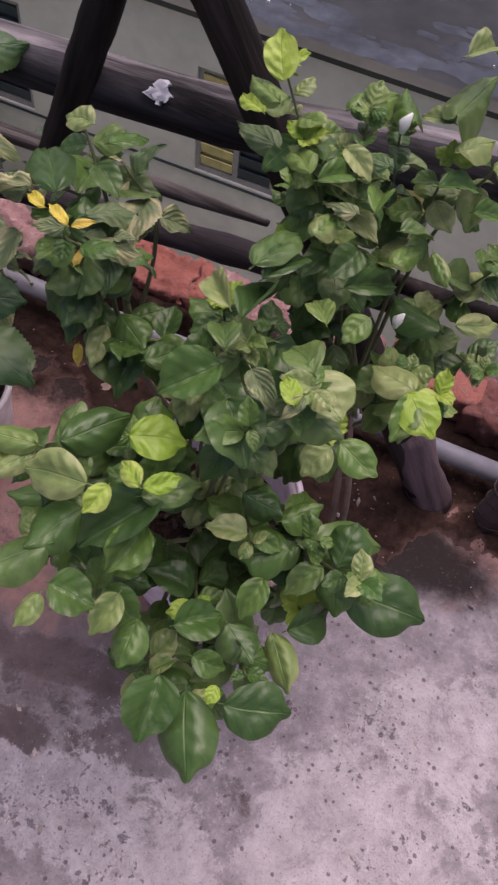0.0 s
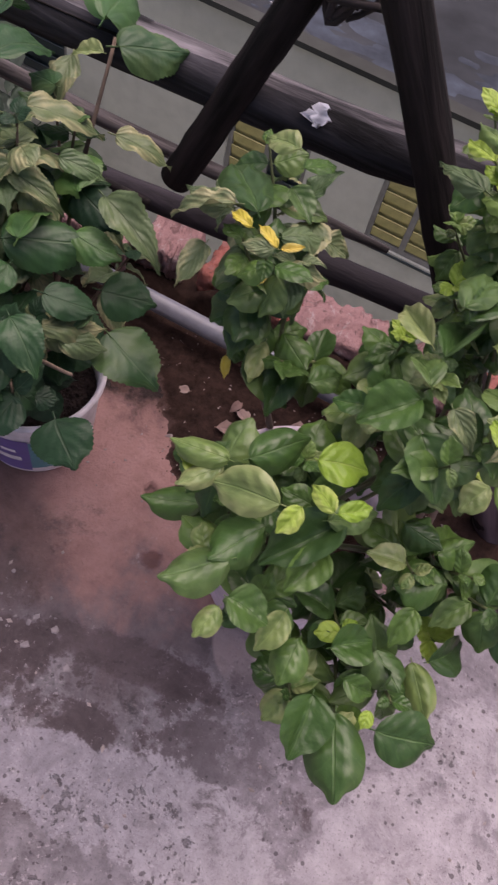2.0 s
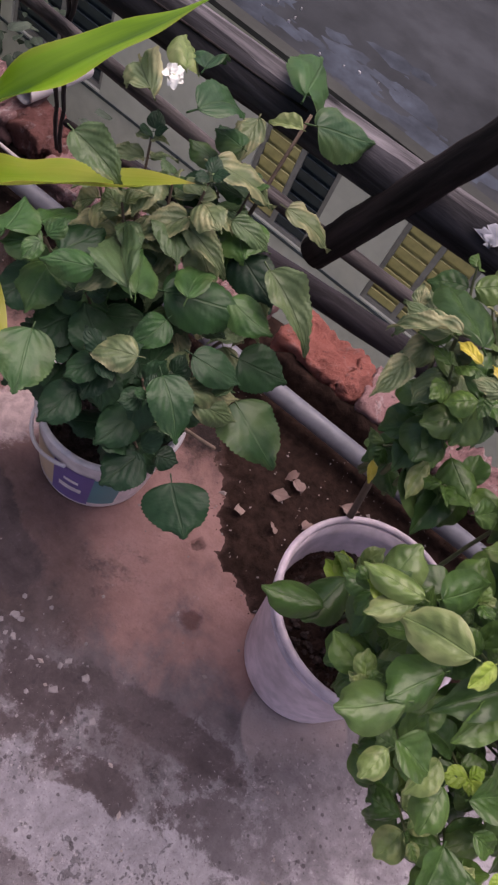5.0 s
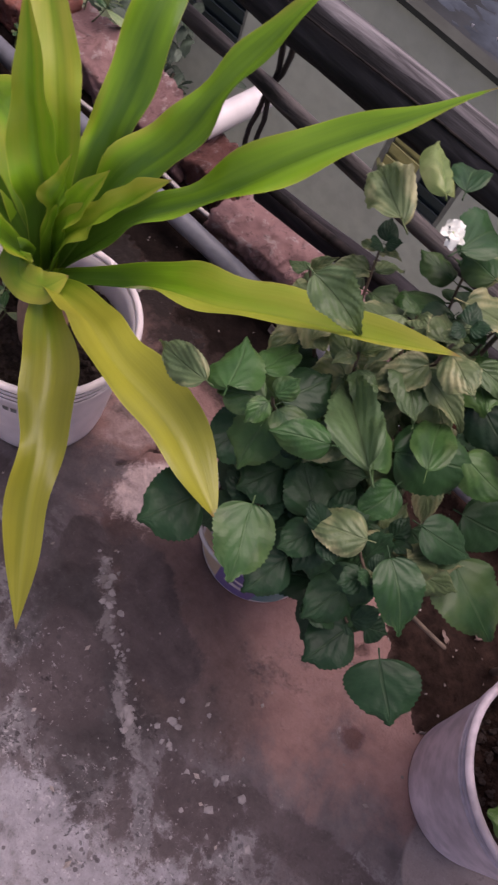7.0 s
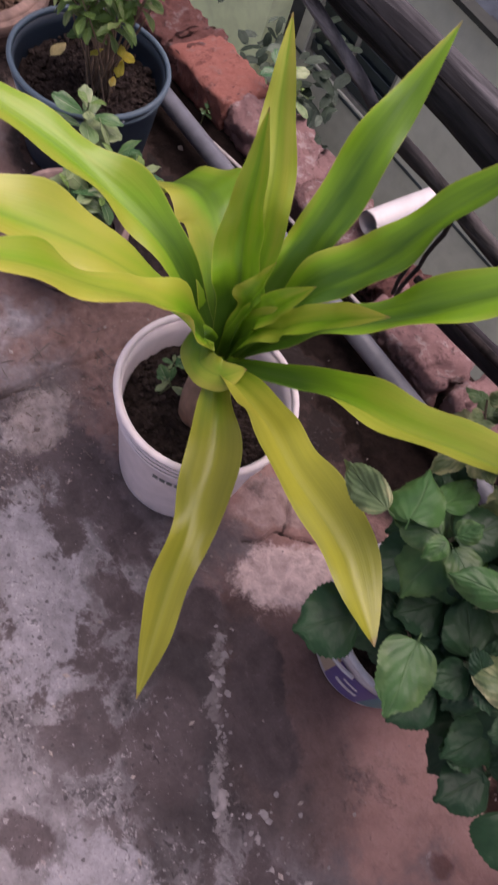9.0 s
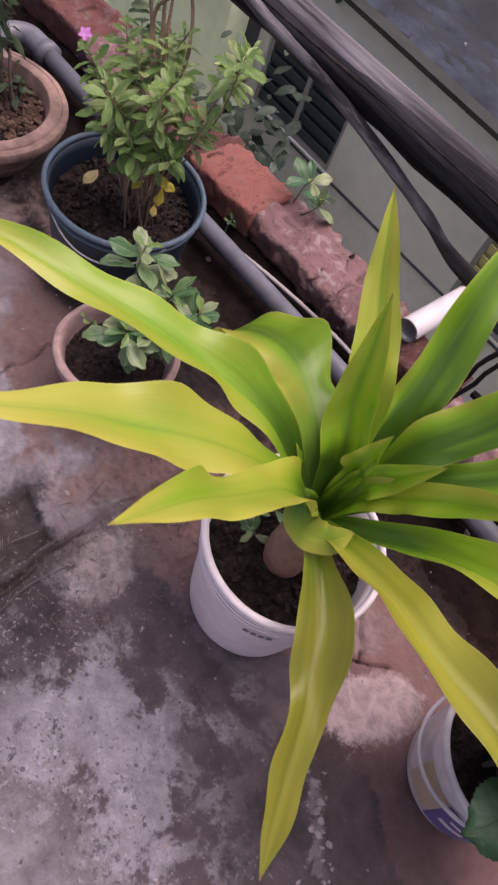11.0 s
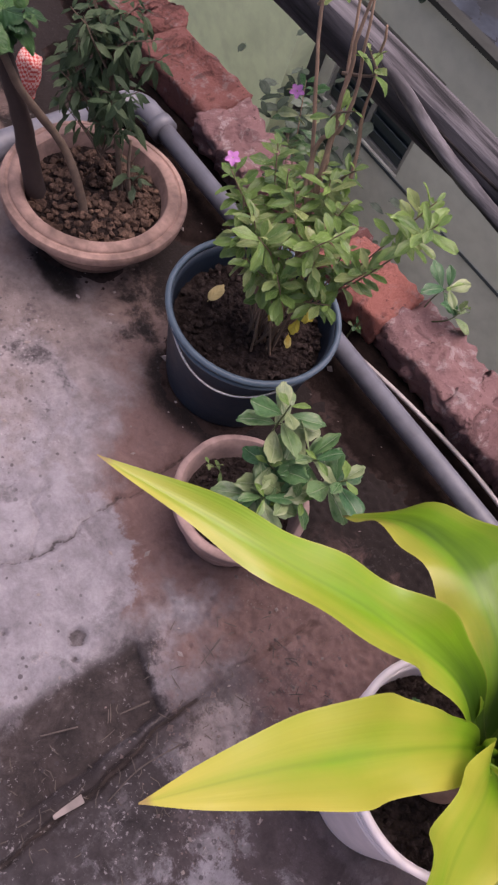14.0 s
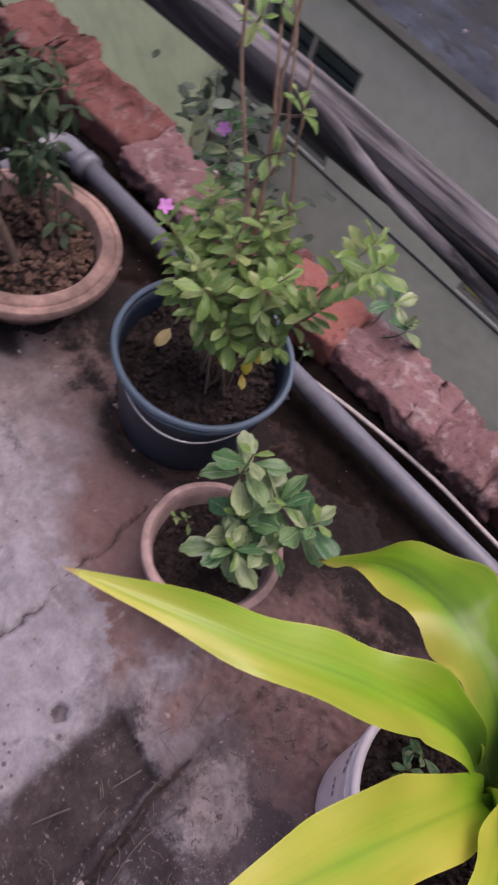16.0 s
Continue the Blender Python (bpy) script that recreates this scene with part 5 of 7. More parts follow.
for dx in (0.0, 0.018):
    pts = bez([(-1.12 + dx, 0.79, 0.66), (-1.13 + dx, 0.84, 0.56), (-1.155 - dx, 0.9, 0.36), (-1.19 - dx * 0.5, 0.965, 0.13)], 16)
    tube(bm, [p + Vector((0.002 * math.sin(k * 2.0), 0.002 * math.cos(k * 2.0), 0)) - rail.location for k, p in enumerate(pts)], 0.0045, 6, 0.3)
part("rope", bm, ROPE, rail, "old dark rope tied from pole to bricks")
bm = bmesh.new()
knot = random.Random(9)
tube(bm, bez([Vector((-0.4, 0.77, 0.85)) + Vector((knot.gauss(0, 0.022), knot.gauss(0, 0.014), knot.gauss(0, 0.02))) - rail.location for k in range(26)], 90), 0.0045, 6, 0.4)
part("lashing", bm, ROPE, rail, "tangled dark cord tying the two poles")

# torn scrap of bag stuck to the pole
bm = bmesh.new()
g = {}
rnd = random.Random(8)
for i in range(9):
    for j in range(9):
        u, v = i / 8 - 0.5, j / 8 - 0.5
        a = 2.3 + v * 0.85
        r = 0.04 + 0.014 * abs(noise.noise((u * 7, v * 7, 1)))
        g[i, j] = bm.verts.new(along(-0.402 + u * 0.036 + 0.02 * noise.noise((v * 6, 0, u * 4))) + Vector((0, r * math.cos(a), r * math.sin(a))))
for i in range(8):
    for j in range(8):
        if (i - 4) ** 2 + (j - 4) ** 2 < 11 + 14 * noise.noise((i * 0.45, j * 0.45, 2)):
            bm.faces.new((g[i, j], g[i + 1, j], g[i + 1, j + 1], g[i, j + 1]))
bmesh.ops.solidify(bm, geom=bm.faces[:], thickness=0.0015)
bmesh.ops.delete(bm, geom=[v for v in bm.verts if not v.link_faces], context="VERTS")
tagged(new("plastic_scrap", mesh_of(bm, BAG)), "torn scrap of pale bluish plastic stuck on the pole", "plastic scrap")

# ---- pots ----


def collar(ob, height, rim, foot, drop):
    """Dirt packed in the grooves of the collar under a bucket's rim."""
    at_z = lambda z: foot + (rim - foot) * z / height
    bm = bmesh.new()
    lathe(bm, [(at_z(z) + 0.0022, z) for z in np.linspace(height - drop, height - 0.004, 6)], 56, 0.006)
    part("grooved_collar", bm, GRUBBY, ob, "grooved collar with brown dirt in it")


def bucket(name, at, height, rim, foot, mat, rimmat, label, soil=None, wall=0.005, lip=0.012, bands=2, tilt=(0, 0, 0), fill=0.05, soilmat=None):
    """A tapered plastic bucket: body with thickness, rolled rim, bands below it, and soil inside."""
    ob = thing(name, label, "bucket", at=at)
    ob.rotation_euler = [radians(a) for a in tilt]
    at_z = lambda z: foot + (rim - foot) * z / height
    bm = bmesh.new()
    prof = [(0.0, 0.004), (foot - 0.006, 0.002), (foot, 0.008)]
    prof += [(at_z(z), z) for z in np.linspace(0.02, height - 0.004, 10)]
    prof += [(at_z(z) - wall, z) for z in np.linspace(height - 0.004, 0.03, 10)]
    prof += [(0.0, 0.03)]
    lathe(bm, prof, 56, 0.006)
    body = part("body", bm, mat, ob)
    bm = bmesh.new()
    ring = [(rim + 0.002 + 0.0055 * math.cos(a), height + lip * 0.5 * math.sin(a)) for a in [2 * math.pi * k / 10 for k in range(11)]]
    lathe(bm, ring, 56, 0.004)
    part("rim", bm, rimmat, ob)
    for k in range(bands):
        z = height - 0.02 - 0.014 * k
        bm = bmesh.new()
        lathe(bm, [(at_z(z) - 0.001, z - 0.003), (at_z(z) + 0.0045, z - 0.0018), (at_z(z) + 0.0045, z + 0.0018), (at_z(z) - 0.001, z + 0.003)], 56, 0.006)
        part("band", bm, rimmat, body)
    bm = disc_soil(at_z(height - fill) - wall - 0.001, height - fill, 0.009, at[0] * 7, 36, 38.0, 380)
    part("soil", bm, soilmat or POTSOIL, ob, "dark crumbly potting soil", False)
    return ob


def bail(ob, r, z, sag, turn, thick=0.0022, mat=WIRE, span=math.pi):
    """Wire handle hanging down against the bucket's side."""
    bm = bmesh.new()
    pts = []
    for k in range(25):
        a = span * k / 24
        pts.append((r * math.cos(a + turn), r * math.sin(a + turn), z - sag * math.sin(math.pi * k / 24)))
    tube(bm, pts, thick, 6)
    part("handle", bm, mat, ob, "thin wire handle")


P1 = bucket("jasmine_bucket", (-0.192, 0.508, 0.0), 0.265, 0.143, 0.108, LILAC, LILAC, "dusty white plastic bucket standing on the terrace beside soil", tilt=(0, 0, 0), fill=0.075, soilmat=SOIL)
P3 = bucket("crinum_bucket", (-1.142, 0.458, 0.0), 0.255, 0.133, 0.106, STAINED, STAINED, "stained white plastic paint bucket filled with soil", bands=3, fill=0.05)
collar(P3, 0.255, 0.133, 0.106, 0.052)
P5 = bucket("periwinkle_bucket", (-1.853, 0.69, 0.0), 0.21, 0.145, 0.118, BLUE, BLUERIM, "dark blue plastic bucket with a wire handle", bands=1, fill=0.045)
bail(P5, 0.1445, 0.198, 0.045, radians(250), span=radians(104))
P2 = bucket("hibiscus_bucket", (-0.70, 0.548, 0.0), 0.185, 0.118, 0.098, WHITE, WHITE, "white plastic tub with a purple printed label", bands=0, fill=0.04)


def wrap(ob, a0, a1, z0, z1, r_of, mat, name, label="", off=0.0012):
    """A thin print bent round a tub's wall."""
    bm = bmesh.new()
    n = 10
    rows = [[bm.verts.new(((r_of(z) + off) * math.cos(a), (r_of(z) + off) * math.sin(a), z)) for z in (z0, (z0 + z1) / 2, z1)] for a in np.linspace(radians(a0), radians(a1), n)]
    for p, q in zip(rows, rows[1:]):
        for j in range(2):
            bm.faces.new((p[j], q[j], q[j + 1], p[j + 1]))
    return part(name, bm, mat, ob, label)


r2 = lambda z: 0.098 + 0.02 * z / 0.185
wrap(P2, 228, 262, 0.03, 0.13, r2, CREAM, "cream_label", "cream printed panel")
violet = wrap(P2, 262, 300, 0.02, 0.135, r2, VIOLET, "violet_label", "violet printed panel")
wrap(P2, 300, 325, 0.03, 0.13, r2, TEAL, "teal_label", "teal printed panel")
wrap(violet, 270, 292, 0.06, 0.075, r2, WHITE, "print_bar", "", 0.0024)
wrap(violet, 274, 288, 0.09, 0.1, r2, WHITE, "print_bar", "", 0.0024)
bm = bmesh.new()
tube(bm, [(0.122 * math.cos(a), 0.122 * math.sin(a), 0.15 - 0.05 * math.sin((a - 2.6) / 2.2 * math.pi)) for a in np.linspace(2.6, 4.8, 18)], 0.0035, 8)
part("handle", bm, WHITE, P2, "white plastic handle")
r3 = lambda z: 0.106 + 0.027 * z / 0.255
for k in range(4):
    wrap(P3, 186 + k * 5.5, 189.5 + k * 5.5, 0.168, 0.178, r3, WINFRAME, "print_bar")
for k in range(3):
    wrap(P3, 205 + k * 4.5, 208 + k * 4.5, 0.12, 0.128, r3, WINFRAME, "print_bar")
for k in range(4):
    wrap(P3, 292 + k * 5.5, 296 + k * 5.5, 0.165, 0.178, r3, WINFRAME, "print_bar")


def clay_pot(name, at, prof, label, soil_r, soil_z, mats, amp=0.006, lump=40.0, wob=0.02, soil_mat=None, crumbs=220, coarse=(0.002, 0.006)):
    ob = thing(name, label, "flower pot", at=at)
    bm = bmesh.new()
    rings = lathe(bm, [c for c in prof if c], 64, wob)
    lips = [len([c for c in prof[:k] if c]) - 1 for k, c in enumerate(prof) if c is None]
    for k in lips:
        for a, b in zip(rings[k], rings[k][1:] + rings[k][:1]):
            bm.edges.get((a, b)).smooth = False
    part("body", bm, mats[0], ob)
    bm = disc_soil(soil_r, soil_z, amp, at[0] * 5, 34, lump, crumbs, coarse)
    part("soil", bm, soil_mat or POTSOIL, ob, "dry brown crumbly soil", False)
    return ob


P4 = clay_pot("small_clay_pot", (-1.608, 0.503, 0.0), [(0, 0.003), (0.07, 0.002), (0.076, 0.008), (0.098, 0.1), None, (0.107, 0.104), (0.11, 0.11), (0.111, 0.127), None, (0.108, 0.1325), (0.1, 0.1325), None, (0.096, 0.128), (0.092, 0.11), (0.07, 0.02)], "small round terracotta pot holding a periwinkle", 0.092, 0.1, [PALECLAY])
for ob, args in ((P4, (0.09, 0.1, 150, (0.003, 0.007), 4)), (P5, (0.133, 0.168, 340, (0.003, 0.0085), 5)), (P3, (0.12, 0.207, 260, (0.003, 0.008), 6)), (P1, (0.125, 0.192, 260, (0.003, 0.008), 7))):
    tagged(part("loose_soil", clods(*args), DARKCLOD, ob, "dark lumps of broken soil", False), kind="stuff")
# the bed is darker than its lumps: shade of the gaps by colour
P6 = clay_pot("clay_bowl", (-2.258, 0.641, 0.0), [(0, 0.003), (0.1, 0.002), (0.11, 0.01), (0.132, 0.045), (0.147, 0.078), (0.157, 0.096), None, (0.168, 0.098), (0.172, 0.102), None, (0.1735, 0.116), (0.171, 0.12), None, (0.162, 0.1225), None, (0.16, 0.12), (0.157, 0.1205), None, (0.155, 0.1255), (0.139, 0.1275), (0.135, 0.126), None, (0.13, 0.116), (0.126, 0.09), (0.09, 0.02)], "wide flared terracotta bowl with a broad pale rim", 0.128, 0.103, [CLAY], 0.008, 42.0, 0.014, POTSOIL, 260, (0.003, 0.008))
tagged(part("loose_soil", clods(0.124, 0.107, 430, (0.005, 0.011), 8), CLODS, P6, "dry brown lumps of earth", False), kind="stuff")
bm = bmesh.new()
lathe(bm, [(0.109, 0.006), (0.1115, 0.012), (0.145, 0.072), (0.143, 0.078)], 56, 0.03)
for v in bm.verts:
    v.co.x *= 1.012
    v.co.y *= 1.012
part("damp_base", bm, CLAYDARK, P6, "dark lower side of the bowl")

# ---- plants ----
JL = [leaf_mesh(JAS, "oval" if sd > 1 else "ovate", w, c, f, 0.018, 0, 28, 0.08, tw, ar, sd, 0.011) for w, c, f, tw, ar, sd in ((0.7, 0.2, 0.3, 0.2, 0.5, 0.3), (0.78, 0.08, 0.25, -0.25, 0.7, 1.7), (0.64, 0.28, 0.4, 0.0, 0.3, 2.9), (0.74, 0.14, 0.5, 0.35, 0.3, 4.1), (0.68, 0.02, 0.15, -0.4, 0.8, 5.2))]
JY = [leaf_mesh(LIME, "oval", w * 1.05, c, f, 0.03, 0, 24, 0.06, tw, 0.4, sd, 0.01) for w, c, f, tw, sd in ((0.7, 0.1, 0.3, 0.2, 0.4), (0.64, 0.0, 0.35, -0.15, 2.2), (0.74, 0.15, 0.25, 0.0, 3.6))]
JF = [leaf_mesh(LIME, "oval", 0.72, 0.06, 0.12, 0.03, 0, 24, 0.06, 0.0, 0.04, 1.1, 0.01)]
JM = [leaf_mesh(JMID, "oval", w, c, f, 0.022, 0, 28, 0.08, tw, ar, sd, 0.012) for w, c, f, tw, ar, sd in ((0.72, 0.18, 0.3, 0.2, 0.5, 0.8), (0.78, 0.06, 0.3, -0.3, 0.7, 2.5), (0.66, 0.25, 0.45, 0.1, 0.3, 4.6))]
JA = [leaf_mesh(YOLK, "ovate", 0.66, 0.1, 0.3, 0.05)]
HL = [leaf_mesh(HIB, "heart", w, c, f, 0.03, 0.022, 34, 0.14, tw, ar, sd) for w, c, f, tw, ar, sd in ((0.74, 0.22, 0.2, 0.2, 0.35, 0.2), (0.82, 0.12, 0.2, -0.2, 0.45, 1.4), (0.7, 0.28, 0.25, 0.0, 0.25, 3.3), (0.78, 0.05, 0.12, 0.2, 0.45, 5.0))]
HD = [leaf_mesh(HIBSHADE, "heart", w, c, f, 0.03, 0.022, 30, 0.14, tw, ar, sd) for w, c, f, tw, ar, sd in ((0.76, 0.2, 0.2, 0.2, 0.35, 0.9), (0.82, 0.12, 0.18, -0.2, 0.4, 2.4))]
HM = [leaf_mesh(HIB, "heart", 0.8, 0.1, 0.12, 0.03, 0.022, 34, 0.1, 0.1, 0.2, 1.7)]
HP = [leaf_mesh(HIBPALE, "heart", w, c, f, 0.05, 0.02, 34, 0.12, tw, ar, sd) for w, c, f, tw, ar, sd in ((0.62, 0.3, 0.4, 0.35, 0.5, 0.6), (0.7, 0.2, 0.35, -0.35, 0.7, 2.1), (0.58, 0.38, 0.5, 0.0, 0.4, 3.9))]
VL = [leaf_mesh(VINCA, "obovate", w, c, f, 0.01, 0, 8, 0.06, 0, 0.2, c * 9) for w, c, f in ((0.38, 0.1, 0.35), (0.44, 0.02, 0.25), (0.36, 0.2, 0.45))]
VD = [leaf_mesh(VINDARK, "obovate", w, c, f, 0.01, 0, 10, 0.06, 0, 0.3, c * 9) for w, c, f in ((0.46, 0.12, 0.3), (0.5, 0.04, 0.2), (0.44, 0.24, 0.35))]
NL = [leaf_mesh(NARROW, "lance", w, c, f, 0.02, 0, 8, 0.06) for w, c, f in ((0.28, 0.25, 0.2), (0.34, 0.12, 0.2), (0.26, 0.4, 0.3))]
YL = [leaf_mesh(YOLK, "obovate", 0.5, 0.1, 0.2, 0.03)]


def flower(plant, at, size, mat, petals=5, name="flower", label="", up=(0, -0.4, 1), ruffle=0.2):
    """A flower: its eye, with each petal a piece under it."""
    at = Vector(at)
    m = aim(at, Vector(up).orthogonal(), up, size).to_3x3()
    bm = bmesh.new()
    tube(bm, [at - m @ Vector((0, 0, 0.5)), at, at + m @ Vector((0, 0, 0.12))], [size * 0.06, size * 0.12, size * 0.05], 7)
    eye = part(name, bm, LIME, plant, label)
    for k in range(petals):
        a = 2 * math.pi * k / petals + 0.5 * ruffle * noise.noise((k * 1.3, 2, size * 90))
        long = 1 + ruffle * 0.5 * noise.noise((k * 2.1, 7, size * 60))
        bm = bmesh.new()
        prev = None
        for s in range(6):
            t = s / 5
            w = math.sin(math.pi * (0.12 + 0.78 * t)) * 0.36
            c = Vector((math.cos(a), math.sin(a), 0)) * t * long
            e = Vector((-math.sin(a), math.cos(a), 0)) * w
            h = Vector((0, 0, 0.3 * t - 0.25 * t * t + ruffle * (0.3 + t) * noise.noise((k * 3.1, s * 0.9, size * 50))))
            row = [bm.verts.new(at + m @ (c + e * u + h + Vector((0, 0, 0.08 * abs(u) + 0.15 * ruffle * noise.noise((u * 3, s, k)))))) for u in (-1, -0.5, 0, 0.5, 1)]
            if prev:
                for n in range(4):
                    bm.faces.new((prev[n], prev[n + 1], row[n + 1], row[n]))
            prev = row
        part("petal", bm, mat, eye)
    return eye


def bud(plant, at, size, mat=LIME, name="bud"):
    bm = bmesh.new()
    tube(bm, [Vector(at), Vector(at) + Vector((0, 0, size * 0.5)), Vector(at) + Vector((0.2 * size, 0, size))], [size * 0.12, size * 0.25, size * 0.05], 7)
    return part(name, bm, mat, plant)


def grown(plant, meshes, base, tip, broad):
    """One leaf from its stalk to its tip; broad is its width against its length."""
    base, tip = Vector(base), Vector(tip)
    ob = new("leaf", rnd.choice(meshes))
    ob.parent = plant
    ob.matrix_basis = aim(base, tip - base, (rnd.gauss(0.05, 0.16), rnd.gauss(-0.42, 0.16), 1.0), (tip - base).length * 1.03, min(1.5, max(0.55, broad / 0.76)))
    return ob


def rosette(plant, meshes, at, size, n=4):
    """A tuft of unfolding leaves at a shoot's end."""
    a0 = rnd.uniform(0, 6.28)
    for k in range(n):
        a = a0 + k * 2.4
        leaf(plant, meshes, rnd, at, (math.cos(a), math.sin(a) - 0.2, rnd.uniform(0.2, 1.0)), size * rnd.uniform(0.6, 1.15), (-math.cos(a) * 0.5, -math.sin(a) * 0.5 - 0.2, 1.0))


# jasmine bush in the dusty bucket
rnd = random.Random(21)
jasmine = thing("jasmine_bush", "leafy jasmine shrub with dark and lime green leaves overhanging a bucket", "shrub")
JTIPS = [(-0.20, 0.315, 0.70), (-0.225, 0.245, 0.715), (-0.29, 0.255, 0.705), (-0.165, 0.27, 0.71), (-0.24, 0.2, 0.65), (-0.18, 0.18, 0.64), (-0.085, 0.23, 0.58),
         (-0.1, 0.15, 0.56), (-0.045, 0.14, 0.56), (-0.01, 0.19, 0.585), (0.013, 0.29, 0.54), (0.005, 0.325, 0.65), (0.055, 0.295, 0.66), (-0.055, 0.285, 0.67),
         (-0.03, 0.45, 0.65), (-0.085, 0.32, 0.80), (-0.125, 0.41, 0.785), (-0.125, 0.49, 0.735), (-0.17, 0.46, 0.765), (-0.16, 0.385, 0.765), (-0.05, 0.365, 0.815)]
for k, tp in enumerate(JTIPS):
    rt = (-0.183 + rnd.gauss(0, 0.02), 0.5 + rnd.gauss(0, 0.02), 0.22)
    tp = Vector(tp) + (Vector(rt) - Vector(tp)).normalized() * 0.03
    shoot(jasmine, rnd, GREENSTEM, rt, tp, JL + JM if k % 3 == 1 else JL, None, 8, 0.024, (0.036, 0.058), 0.05, 0.003, 0.22)
    if k % 2 == 0:
        rosette(jasmine, JY if k % 4 else JM, tp + Vector((0, 0, 0.008)), 0.026)
rosette(jasmine, JY, Vector((-0.256, 0.467, 0.33)), 0.05, 7)
for tp in ((-0.235, 0.5, 0.35), (-0.19, 0.53, 0.34), (-0.15, 0.47, 0.36)):
    shoot(jasmine, rnd, GREENSTEM, (-0.19, 0.5, 0.22), tp, JM, JY, 4, 0.014, (0.04, 0.055), 0.02, 0.0022, 0.0)
grown(jasmine, JL, (-0.139, 0.285, 0.700), (-0.186, 0.214, 0.686), 0.50)
grown(jasmine, JM, (-0.191, 0.251, 0.724), (-0.259, 0.244, 0.714), 0.64)
grown(jasmine, JY, (-0.179, 0.258, 0.726), (-0.187, 0.228, 0.721), 0.67)
grown(jasmine, JL, (-0.243, 0.275, 0.716), (-0.200, 0.336, 0.705), 0.49)
grown(jasmine, JY, (-0.190, 0.305, 0.725), (-0.143, 0.325, 0.717), 0.79)
grown(jasmine, JY, (-0.152, 0.260, 0.735), (-0.181, 0.280, 0.730), 0.51)
grown(jasmine, JY, (-0.152, 0.260, 0.735), (-0.129, 0.285, 0.730), 0.56)
grown(jasmine, JL, (-0.159, 0.263, 0.710), (-0.114, 0.301, 0.701), 0.52)
grown(jasmine, JM, (-0.248, 0.267, 0.720), (-0.308, 0.265, 0.711), 0.44)
grown(jasmine, JM, (-0.253, 0.268, 0.710), (-0.283, 0.232, 0.703), 0.47)
grown(jasmine, JL, (-0.197, 0.247, 0.690), (-0.230, 0.198, 0.680), 0.78)
grown(jasmine, JL, (-0.208, 0.209, 0.680), (-0.259, 0.167, 0.670), 0.73)
grown(jasmine, JM, (-0.201, 0.174, 0.660), (-0.209, 0.140, 0.654), 0.63)
grown(jasmine, JL, (-0.203, 0.182, 0.660), (-0.159, 0.185, 0.653), 0.89)
grown(jasmine, JL, (-0.145, 0.260, 0.680), (-0.156, 0.209, 0.671), 0.69)
grown(jasmine, JM, (-0.149, 0.212, 0.630), (-0.156, 0.168, 0.623), 0.68)
grown(jasmine, JL, (-0.127, 0.205, 0.610), (-0.128, 0.158, 0.602), 0.71)
grown(jasmine, JL, (-0.093, 0.177, 0.580), (-0.081, 0.116, 0.570), 0.80)
grown(jasmine, JL, (-0.068, 0.178, 0.570), (-0.038, 0.103, 0.557), 0.66)
grown(jasmine, JL, (-0.034, 0.171, 0.580), (0.032, 0.185, 0.569), 0.81)
grown(jasmine, JY, (-0.041, 0.183, 0.590), (-0.042, 0.165, 0.587), 0.80)
grown(jasmine, JL, (-0.101, 0.209, 0.600), (-0.064, 0.245, 0.592), 0.75)
grown(jasmine, JL, (-0.059, 0.243, 0.580), (-0.023, 0.216, 0.573), 0.95)
grown(jasmine, JL, (-0.076, 0.199, 0.580), (-0.040, 0.202, 0.574), 0.80)
grown(jasmine, JL, (-0.006, 0.262, 0.560), (0.035, 0.308, 0.550), 0.72)
grown(jasmine, JM, (-0.018, 0.265, 0.550), (0.019, 0.216, 0.540), 0.50)
grown(jasmine, JL, (0.026, 0.321, 0.585), (0.118, 0.321, 0.571), 0.71)
grown(jasmine, JL, (-0.026, 0.334, 0.600), (0.057, 0.372, 0.586), 0.60)
grown(jasmine, JL, (-0.026, 0.318, 0.620), (-0.071, 0.298, 0.612), 1.07)
grown(jasmine, JL, (-0.041, 0.292, 0.600), (-0.046, 0.248, 0.593), 0.72)
grown(jasmine, JL, (-0.050, 0.333, 0.630), (-0.016, 0.372, 0.622), 0.61)
grown(jasmine, JL, (-0.092, 0.338, 0.650), (-0.048, 0.333, 0.643), 0.70)
grown(jasmine, JM, (-0.096, 0.369, 0.700), (-0.068, 0.342, 0.693), 0.70)
grown(jasmine, JL, (-0.124, 0.358, 0.760), (-0.082, 0.313, 0.749), 0.84)
grown(jasmine, JL, (-0.132, 0.375, 0.780), (-0.170, 0.330, 0.770), 0.70)
grown(jasmine, HP, (-0.112, 0.373, 0.790), (-0.080, 0.348, 0.783), 0.67)
grown(jasmine, JM, (-0.063, 0.404, 0.780), (-0.029, 0.372, 0.772), 1.11)
grown(jasmine, JL, (-0.057, 0.379, 0.800), (-0.092, 0.413, 0.793), 0.80)
grown(jasmine, JY, (-0.061, 0.337, 0.810), (-0.077, 0.363, 0.806), 0.62)
grown(jasmine, HP, (-0.056, 0.352, 0.810), (-0.067, 0.328, 0.805), 0.56)
grown(jasmine, JL, (-0.131, 0.368, 0.800), (-0.155, 0.413, 0.793), 0.63)
grown(jasmine, JL, (-0.135, 0.400, 0.800), (-0.123, 0.477, 0.789), 0.46)
grown(jasmine, JM, (-0.144, 0.409, 0.800), (-0.191, 0.459, 0.790), 0.34)
grown(jasmine, JL, (-0.279, 0.329, 0.500), (-0.351, 0.308, 0.488), 0.60)
